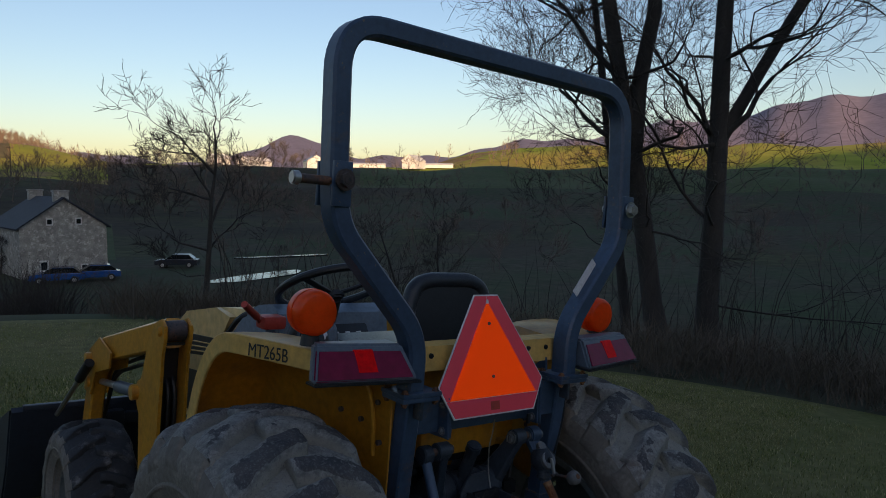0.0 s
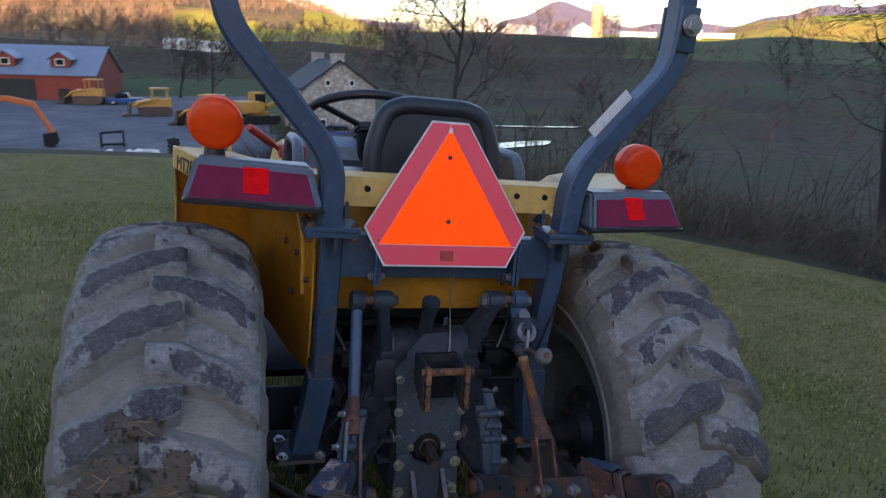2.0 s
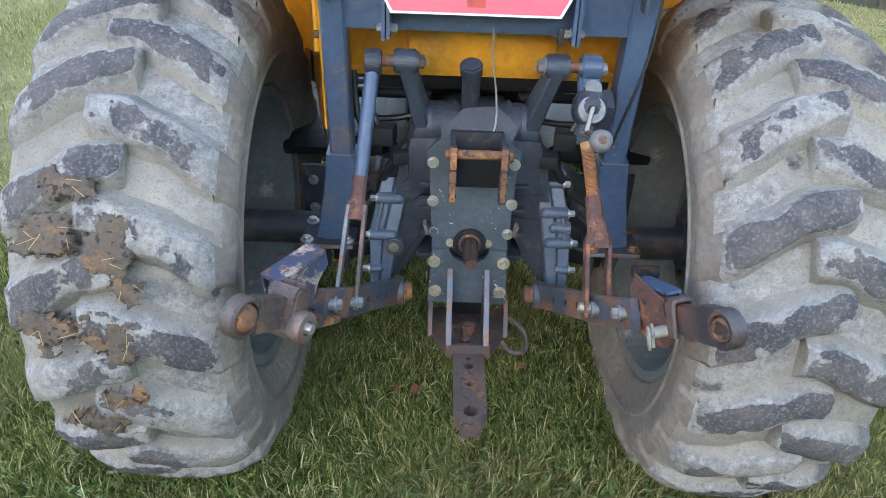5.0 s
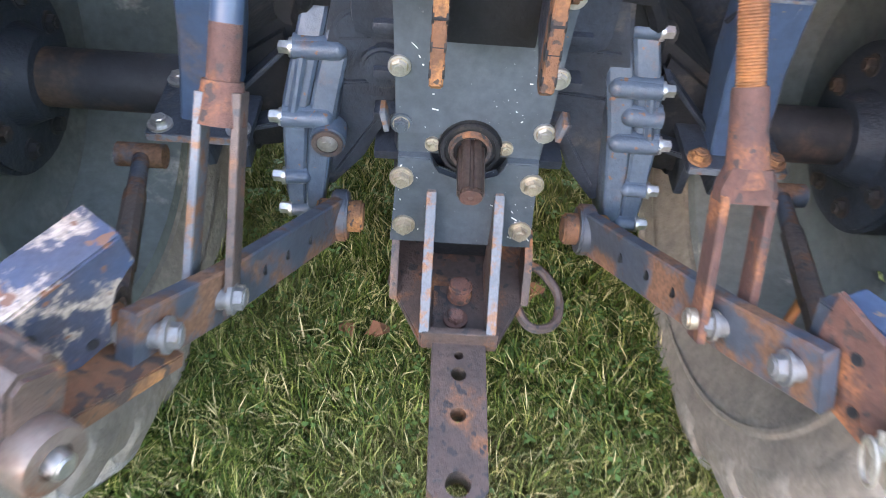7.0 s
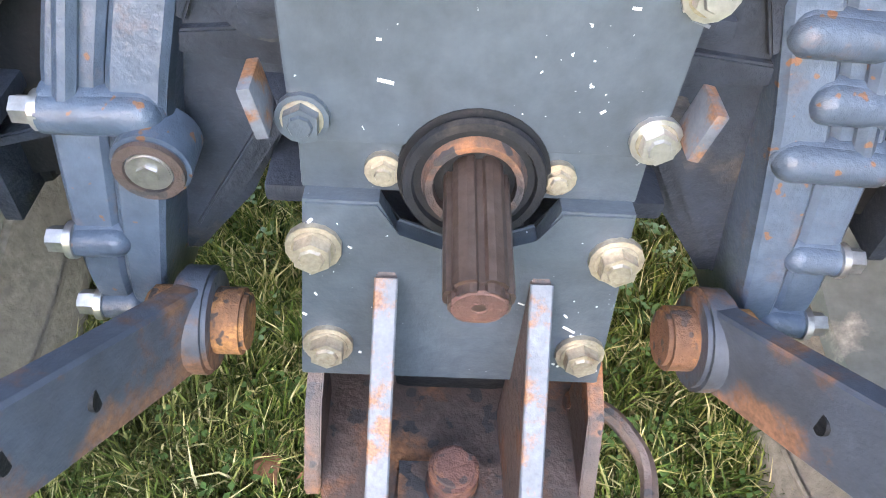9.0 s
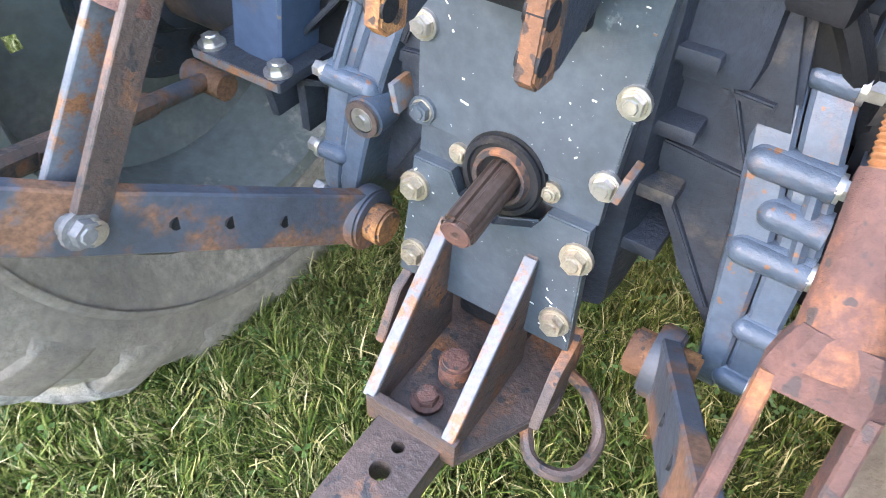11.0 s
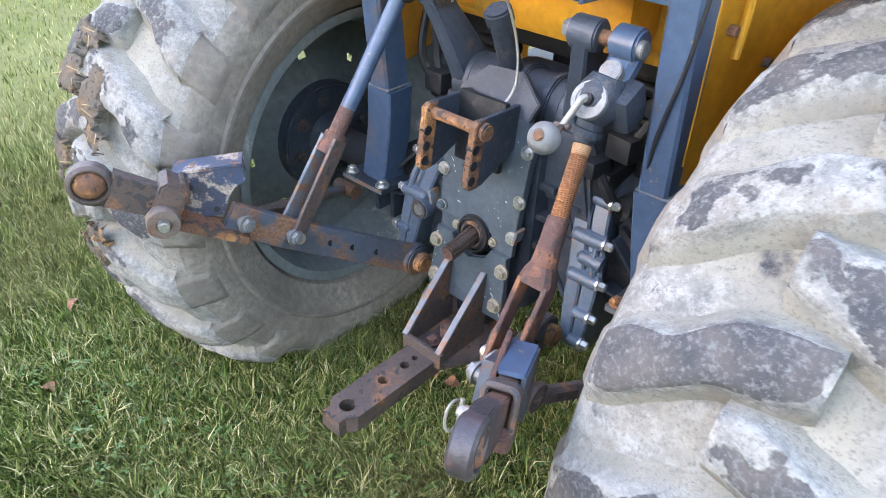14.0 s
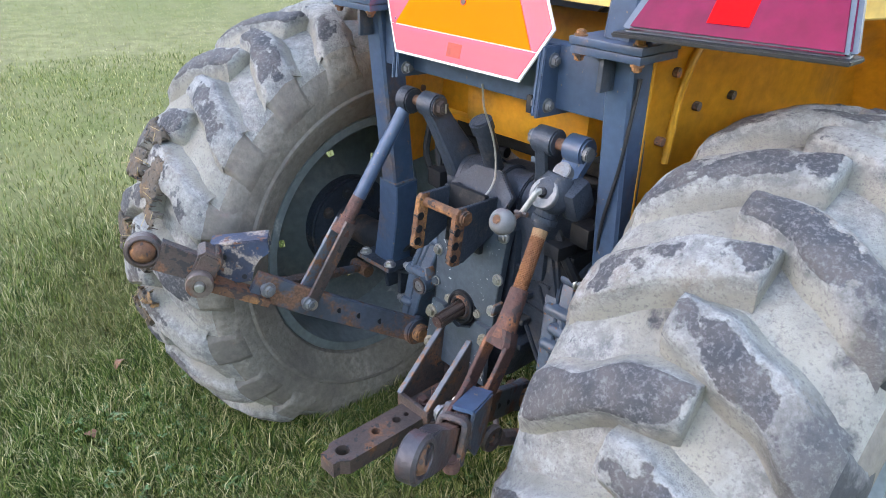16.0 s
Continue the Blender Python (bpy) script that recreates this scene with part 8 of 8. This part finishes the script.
def car(x, y, turn, paint, label, pickup=False):
    t = thing("pickup_truck" if pickup else "car", ground_pose(x, y, turn), label, "vehicle")
    L = 5.4 if pickup else 4.5
    bm = bmesh.new()
    prism(bm, [(-L / 2, 0.35), (-L / 2, 0.85), (-L * 0.36, 0.98), (L * 0.3, 0.95), (L / 2, 0.8), (L / 2, 0.35)], -0.9, 0.9, "x", bevel=0.08)
    part("body", bm, paint, t)
    bm = bmesh.new()
    top = [(-L * 0.1, 0.95), (-L * 0.04, 1.65), (L * 0.16, 1.65), (L * 0.27, 0.95)] if pickup else [(-L * 0.42, 0.95), (-L * 0.3, 1.42), (L * 0.08, 1.45), (L * 0.26, 0.95)]
    prism(bm, top, -0.78, 0.78, "x", bevel=0.06)
    part("cabin", bm, M_GLASSDARK, t)
    bm = bmesh.new()
    prism(bm, [(top[1][0] - 0.05, top[1][1] - 0.05), (top[1][0], top[1][1] + 0.03), (top[2][0], top[2][1] + 0.03), (top[2][0] + 0.05, top[2][1] - 0.05)], -0.72, 0.72, "x", bevel=0.02)
    part("roof_panel", bm, paint, t)
    wheels(t, [(s * 0.82, f * L * 0.31) for s in (-1, 1) for f in (-1, 1)], 0.34, 0.22)
    return t


car(11.3, 70.3, 75, M_CARBLUE, "blue car parked before the stone house")
car(14.4, 70.6, 80, M_CARBLUE, "second blue car parked before the stone house")
car(-11.7, 113.0, 85, M_CARBLUE, "dark blue pickup truck parked in the yard", True)
car(24.5, 78.0, 60, surface("dark_car_paint", (0.02, 0.025, 0.04), 0.3, bump=0.0), "dark car parked by the lane")


def excavator(x, y, turn, paint, label, reach=1.0):
    t = thing("excavator", ground_pose(x, y, turn, 0, 1.35), label, "excavator")
    for s in (-1, 1):
        bm = bmesh.new()
        prism(bm, rounded(3.4, 0.75, 0.37, 6, 0, 0.4), s * 1.0 - 0.25, s * 1.0 + 0.25, "x", bevel=0.03)
        part("track", bm, M_BLACK, t)
    bm = bmesh.new()
    box(bm, (0, 0, 0.9), (1.4, 1.6, 0.35), bevel=0.05)
    box(bm, (0.2, -0.9, 1.5), (2.2, 2.0, 0.95), bevel=0.12)
    part("body", bm, paint, t)
    bm = bmesh.new()
    prism(bm, [(-0.3, 1.1), (1.1, 1.1), (1.1, 1.9), (0.8, 2.7), (-0.3, 2.7)], -1.1, -0.2, "x", bevel=0.06)
    cab = part("cab", bm, paint, t)
    bm = bmesh.new()
    box(bm, (-0.65, 0.45, 2.15), (0.94, 1.0, 0.75), bevel=0.03)
    part("pane", bm, M_GLASSDARK, cab)
    bm = bmesh.new()
    sweep(bm, smooth_path([(0.3, 0.8, 1.4), (0.3, 2.4, 3.6 * reach), (0.3, 4.4, 3.0 * reach)], 5, 0.8), square_shape(0.35, 0.4, 0.03), (1, 0, 0))
    part("boom", bm, paint, t)
    bm = bmesh.new()
    sweep(bm, [(0.3, 4.3, 3.1 * reach), (0.3, 5.3, 0.9)], square_shape(0.28, 0.34, 0.03), (1, 0, 0))
    part("stick", bm, paint, t)
    bm = bmesh.new()
    prism(bm, [(4.7, 0.9), (5.5, 1.0), (5.6, 0.4), (5.2, 0.05), (4.7, 0.15)], -0.15, 0.75, "x", bevel=0.04)
    part("bucket", bm, M_DARK, t)
    return t


excavator(-20.5, 67.5, -82, M_MACHORANGE, "orange tracked excavator with folded boom in the yard", 0.9)
excavator(5.0, 87.0, -70, M_MACHYELLOW, "yellow excavator at the yard's end", 0.62)


def crawler(x, y, turn, label):
    t = thing("crawler_loader", ground_pose(x, y, turn, 0, 1.3), label, "loader")
    for s in (-1, 1):
        bm = bmesh.new()
        prism(bm, rounded(3.0, 0.9, 0.42, 6, 0, 0.47), s * 0.85 - 0.22, s * 0.85 + 0.22, "x", bevel=0.03)
        part("track", bm, M_BROWNSTEEL, t)
    bm = bmesh.new()
    prism(bm, [(-1.5, 0.8), (-1.5, 1.7), (0.1, 1.6), (1.6, 1.45), (1.7, 0.8)], -0.62, 0.62, "x", bevel=0.08)
    part("body", bm, M_MACHYELLOW, t)
    bm = bmesh.new()
    for cx in (-0.7, 0.7):
        for cy in (-1.2, 0.2):
            rod(bm, (cx, cy, 1.4), (cx, cy, 2.6), 0.05, seg=8)
    box(bm, (0, -0.5, 2.65), (1.6, 1.7, 0.12), bevel=0.03)
    part("canopy", bm, M_MACHYELLOW, t)
    bm = bmesh.new()
    for s in (-1, 1):
        sweep(bm, [(s * 0.75, -0.4, 1.7), (s * 0.75, 1.6, 1.3), (s * 0.75, 2.4, 0.7)], square_shape(0.18, 0.26, 0.02), (1, 0, 0))
    part("lift_frame", bm, M_MACHYELLOW, t)
    bm = bmesh.new()
    prism(bm, [(2.2, 1.3), (2.35, 1.3), (2.5, 0.35), (3.2, 0.15), (3.2, 0.05), (2.3, 0.1)], -1.1, 1.1, "x", bevel=0.02)
    part("bucket", bm, M_BROWNSTEEL, t)
    return t


crawler(-0.6, 84.0, 60, "yellow crawler loader with a wide bucket")
crawler(-7.0, 99.0, 100, "older yellow crawler machine beyond the loader")
crawler(-16.5, 113.0, 80, "yellow machine parked beside the barn")

truck = thing("dump_truck", ground_pose(-11.2, 28.6, 14), "rusty red dump truck with white cab and dark wheels", "truck")
bm = bmesh.new()
prism(bm, [(-3.0, 1.15), (-3.25, 3.0), (1.2, 3.0), (1.3, 1.15)], -1.2, 1.2, "x", bevel=0.04)
part("dump_body", bm, M_TRUCKRED, truck)
for k in range(5):
    for s in (-1, 1):
        bm = bmesh.new()
        box(bm, (s * 1.23, -2.7 + 0.95 * k, 2.05), (0.08, 0.1, 1.7))
        part("stake", bm, M_TRUCKRED, truck)
for z in (1.2, 2.0, 2.85):
    bm = bmesh.new()
    box(bm, (0, -3.06 - 0.135 * (z - 1.15), z), (2.3, 0.1, 0.12), bevel=0.01)
    part("tailgate_rail", bm, M_TRUCKRED, truck)
for s in (-1, 1):
    bm = bmesh.new()
    box(bm, (s * 0.85, -2.95, 0.72), (0.62, 0.02, 0.7), bevel=0.005)
    part("mud_flap", bm, M_BLACK, truck)
bm = bmesh.new()
prism(bm, [(1.45, 0.7), (1.45, 2.3), (2.5, 2.3), (2.8, 1.55), (3.9, 1.4), (3.95, 0.7)], -1.0, 1.0, "x", bevel=0.08)
part("cab", bm, M_WHITEWALL, truck)
bm = bmesh.new()
box(bm, (0, 0.3, 0.85), (0.8, 6.6, 0.25), bevel=0.02)
part("chassis", bm, M_BLACK, truck)
wheels(truck, [(s * 0.92, f) for s in (-1, 1) for f in (-2.2, -1.2, 3.0)], 0.48, 0.32)

# skid attachments along the yard's near edge
att = thing("steel_frame", ground_pose(-8.6, 67.0, 10), "black skid steer attachment frame on the gravel", "attachment")
for a, b in (((-0.9, 0, 0), (-0.9, 0, 1.3)), ((0.9, 0, 0), (0.9, 0, 1.4)), ((-0.9, 0, 1.3), (0.9, 0, 1.4)), ((-0.9, 0, 0.15), (-0.9, 1.5, 0.1)), ((0.9, 0, 0.15), (0.9, 1.5, 0.1)), ((-0.9, 0, 0.3), (0.9, 0, 0.3))):
    bm = bmesh.new()
    sweep(bm, [a, b], square_shape(0.2, 0.16, 0.02), (0.1, 0.9, 0.3))
    part("bar", bm, M_BLACK, att)
for i, (x, y) in enumerate(((-3.4, 62.5), (-0.6, 62.5))):
    st = thing("tyre_stack", ground_pose(x, y, 0, 0, 1.4), "stack of black rubber tyres on the gravel", "tyres", "tyre stacks")
    for k in range(5):
        bm = bmesh.new()
        revolve(bm, [(-0.09, 0.2), (-0.1, 0.33), (-0.05, 0.38), (0.05, 0.38), (0.1, 0.33), (0.09, 0.2)], pose(0.02 * (k % 2), 0.0, 0.1 + 0.2 * k, 0, 90, 0), 20, closed=True)
        part("tyre", bm, M_BLACK, st)
rnd = random.Random(9)
for k in range(14):
    x, y = -9.5 + rnd.uniform(0, 6.5), 63.5 + rnd.uniform(-0.8, 0.8)
    bm = bmesh.new()
    bmesh.ops.create_icosphere(bm, subdivisions=2, radius=0.3)
    for v in bm.verts:
        v.co = Vector((v.co.x * 1.3, v.co.y, v.co.z * 0.6)) * (1 + 0.3 * noise.noise(v.co * 3 + Vector((k * 5, 0, 0))))
    tagged(part("rock", bm, M_WHITEWALL), "pale loose rock at the yard's edge", "rock", "rocks at the yard").matrix_world = ground_pose(x, y, k * 40, 0.1)
po = thing("post", ground_pose(18.1, 39.3, 0), "dark wooden post with a small box on top", "post")
bm = bmesh.new()
rod(bm, (0, 0, 0), (0, 0, 1.2), 0.05, seg=8)
part("pole", bm, M_BARK, po)
bm = bmesh.new()
box(bm, (0, 0, 1.4), (0.24, 0.24, 0.45), bevel=0.02)
part("box", bm, M_BLACK, po)
for x, y, h in ((-2.0, 145.0, 9.0), (30.0, 240.0, 9.0)):
    up = thing("utility_pole", ground_pose(x, y, 20), "wooden utility pole with a crossarm", "pole", "utility poles")
    bm = bmesh.new()
    rod(bm, (0, 0, 0), (0, 0, h), 0.16, 0.11, seg=8)
    part("pole", bm, M_BARK, up)
    bm = bmesh.new()
    box(bm, (0, 0, h - 0.6), (2.2, 0.12, 0.14))
    part("crossarm", bm, M_BARK, up)


# ---- grass: bent blades, dense where the camera comes near ----
def blade_material(name, tones, size=1.6, low=0.45, high=0.75, dry=(0.2, 0.17, 0.07)):
    m = bpy.data.materials.new(name)
    m.use_nodes = True
    n, link = m.node_tree.nodes, m.node_tree.links.new
    geo = n.new("ShaderNodeNewGeometry")
    ramp = n.new("ShaderNodeValToRGB")
    ramp.color_ramp.interpolation = "LINEAR"
    while len(ramp.color_ramp.elements) < len(tones):
        ramp.color_ramp.elements.new(0.5)
    for k, (at, c) in enumerate(tones):
        ramp.color_ramp.elements[k].position, ramp.color_ramp.elements[k].color = at, (*c, 1)
    link(geo.outputs["Random Per Island"], ramp.inputs[0])
    tc, tex = n.new("ShaderNodeTexCoord"), n.new("ShaderNodeTexNoise")
    tex.inputs["Scale"].default_value = size
    link(tc.outputs["Object"], tex.inputs["Vector"])
    mix = n.new("ShaderNodeMix")
    mix.data_type = "RGBA"
    mr = n.new("ShaderNodeMapRange")
    mr.inputs[1].default_value, mr.inputs[2].default_value, mr.inputs[4].default_value = low, high, 0.6
    link(tex.outputs[0], mr.inputs[0])
    link(mr.outputs[0], mix.inputs[0])
    link(ramp.outputs[0], mix.inputs[6])
    mix.inputs[7].default_value = (*dry, 1)
    b = n["Principled BSDF"]
    link(mix.outputs[2], b.inputs["Base Color"])
    b.inputs["Roughness"].default_value = 0.65
    b.inputs["Specular IOR Level"].default_value = 0.12
    b.inputs["Subsurface Weight"].default_value = 0.0
    return m


# Shade under the tractor and between blades is put into these darker tones.
M_BLADE = blade_material("shade_toned_lawn_blade", [(0.0, (0.014, 0.03, 0.006)), (0.3, (0.05, 0.09, 0.016)), (0.55, (0.105, 0.155, 0.03)), (0.74, (0.2, 0.22, 0.06)), (0.88, (0.37, 0.33, 0.15)), (1.0, (0.55, 0.47, 0.26))])


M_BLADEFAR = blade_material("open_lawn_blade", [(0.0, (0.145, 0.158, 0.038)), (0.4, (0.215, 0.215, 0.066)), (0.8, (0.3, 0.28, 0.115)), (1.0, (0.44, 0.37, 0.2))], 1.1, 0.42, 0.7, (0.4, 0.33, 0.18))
# Tones between the dark near blades and the pale open lawn.
M_BLADEMID = blade_material("middle_tone_lawn_blade", [(0.0, (0.04, 0.062, 0.012)), (0.3, (0.095, 0.125, 0.027)), (0.6, (0.17, 0.19, 0.05)), (0.82, (0.28, 0.27, 0.095)), (1.0, (0.5, 0.42, 0.22))], 1.1, 0.45, 0.72, (0.32, 0.27, 0.13))


def blades(name, n, spot, height, width, seed, label, material=M_BLADE):
    rng = np.random.default_rng(seed)
    x, y = spot(rng, n)
    z = -(UPN.x * x + UPN.y * y) / UPN.z - 0.004
    # tufts: taller and shorter patches, and blades that lie over together
    tuft = np.sin(23 * x + 9 * np.sin(11 * y)) * np.sin(27 * y + 7 * np.sin(13 * x)) + 0.6 * np.sin(61 * x + 5 * y) * np.sin(53 * y - 9 * x)
    h = height * rng.uniform(0.45, 1.25, n) * (1 + 0.24 * tuft)
    a = rng.uniform(0, 2 * np.pi, n)
    b = 3.0 * np.sin(9 * x + 4 * np.sin(7 * y)) + 2.5 * np.sin(8 * y + 3 * np.sin(6 * x)) + rng.normal(0, 1.5, n)
    bend = h * rng.uniform(0.15, 0.95, n)
    wx, wy = np.cos(a) * width * rng.uniform(0.6, 1.3, n), np.sin(a) * width * rng.uniform(0.6, 1.3, n)
    dx, dy = np.cos(b) * bend, np.sin(b) * bend
    v = np.empty((n, 5, 3))
    v[:, 0] = np.stack([x - wx, y - wy, z], -1)
    v[:, 1] = np.stack([x + wx, y + wy, z], -1)
    v[:, 2] = np.stack([x + dx * 0.35 + wx * 0.8, y + dy * 0.35 + wy * 0.8, z + h * 0.62], -1)
    v[:, 3] = np.stack([x + dx * 0.35 - wx * 0.8, y + dy * 0.35 - wy * 0.8, z + h * 0.62], -1)
    v[:, 4] = np.stack([x + dx, y + dy, z + h * np.sqrt(np.clip(1.1 - (bend / h) ** 2 * 0.7, 0.25, 1))], -1)
    me = bpy.data.meshes.new(name)
    idx = (np.arange(n) * 5)[:, None]
    loops = np.concatenate([idx + np.array([[0, 1, 2, 3]]), idx + np.array([[3, 2, 4]])], 1).ravel()
    me.vertices.add(n * 5)
    me.vertices.foreach_set("co", v.ravel())
    me.loops.add(n * 7)
    me.loops.foreach_set("vertex_index", loops.astype(np.int32))
    me.polygons.add(n * 2)
    starts = np.stack([np.arange(n) * 7, np.arange(n) * 7 + 4], -1).ravel()
    me.polygons.foreach_set("loop_start", starts.astype(np.int32))
    me.update(calc_edges=True)
    me.materials.append(material)
    return tagged(new(name, me), label, "grass", kind="stuff")


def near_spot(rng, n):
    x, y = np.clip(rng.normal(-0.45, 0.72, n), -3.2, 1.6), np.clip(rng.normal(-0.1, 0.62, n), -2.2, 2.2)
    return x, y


def mid_spot(rng, n):
    r, a = 0.6 + 5.2 * rng.uniform(0, 1, n) ** 0.8, rng.uniform(0, 2 * np.pi, n)
    return r * np.sin(a), r * np.cos(a)


def far_spot(rng, n):
    r, a = 4.0 + 14 * rng.uniform(0, 1, n) ** 0.9, rng.uniform(np.radians(-115), np.radians(75), n)
    edge = 8.5 + 5.5 * np.clip((-np.degrees(a) - 34) / 26, 0, 1) - 2.1 * np.clip((np.degrees(a) - 8) / 34, 0, 1)
    r = np.where((a > np.radians(-62)) & (r > edge), edge * rng.uniform(0.4, 1.0, n), r)
    return r * np.sin(a), r * np.cos(a)


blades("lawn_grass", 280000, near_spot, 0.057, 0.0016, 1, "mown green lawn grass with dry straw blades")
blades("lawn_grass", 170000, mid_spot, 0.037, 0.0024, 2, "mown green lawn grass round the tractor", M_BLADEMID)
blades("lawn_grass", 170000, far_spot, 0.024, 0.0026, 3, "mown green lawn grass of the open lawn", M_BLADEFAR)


def clover(n, seed):
    """Low three-leaved clover between the blades."""
    rng = random.Random(seed)
    vs, fs = [], []
    for _ in range(n):
        x, y = rng.uniform(-0.9, 0.6), rng.uniform(-0.6, 0.6)
        z = lawn_plane(x, y) + rng.uniform(0.015, 0.045)
        a0, r = rng.uniform(0, 6.28), rng.uniform(0.005, 0.009)
        for k in range(3):
            a = a0 + k * 2.094
            c, s = math.cos(a), math.sin(a)
            b = len(vs)
            t = rng.uniform(-0.3, 0.3)
            vs += [(x, y, z), (x + r * (c - 0.6 * s), y + r * (s + 0.6 * c), z + r * t), (x + r * 1.7 * c, y + r * 1.7 * s, z + r * t * 1.5), (x + r * (c + 0.6 * s), y + r * (s - 0.6 * c), z + r * t)]
            fs.append((b, b + 1, b + 2, b + 3))
    me = bpy.data.meshes.new("clover")
    me.from_pydata(vs, [], fs)
    me.materials.append(surface("clover_leaf_green", (0.07, 0.15, 0.035), 0.5, second=(0.1, 0.18, 0.05), scale=30, bump=0.0))
    return tagged(new("clover", me), "low green clover leaves in the lawn", "clover", kind="stuff")


clover(2600, 4)
for k, (x, y, a) in enumerate(((-0.133, 0.1, 20), (-0.15, 0.09, 130), (0.17, 0.2, 60), (-0.75, -0.55, 200), (-1.05, -0.35, 300))):
    bm = bmesh.new()
    pts = [(0, 0), (0.012, 0.007), (0.02, 0.018), (0.03, 0.012), (0.045, 0.006), (0.055, 0), (0.045, -0.008), (0.03, -0.014), (0.018, -0.016), (0.01, -0.006)]
    vs = [bm.verts.new((px, py, 0.012 * math.sin(px * 60) + abs(py) * 0.4)) for px, py in pts]
    bm.faces.new(vs)
    bmesh.ops.triangulate(bm, faces=bm.faces)
    bmesh.ops.solidify(bm, geom=bm.faces[:], thickness=0.0006)
    leaf = part("fallen_leaf", bm, surface("brown_fallen_leaf", (0.24, 0.1, 0.05), 0.8, scale=40, bump=0.2))
    leaf.matrix_world = pose(x, y, lawn_plane(x, y) + 0.035, 10, 8, a)
    tagged(leaf, "curled brown fallen leaf on the grass", "leaf", "fallen leaves")
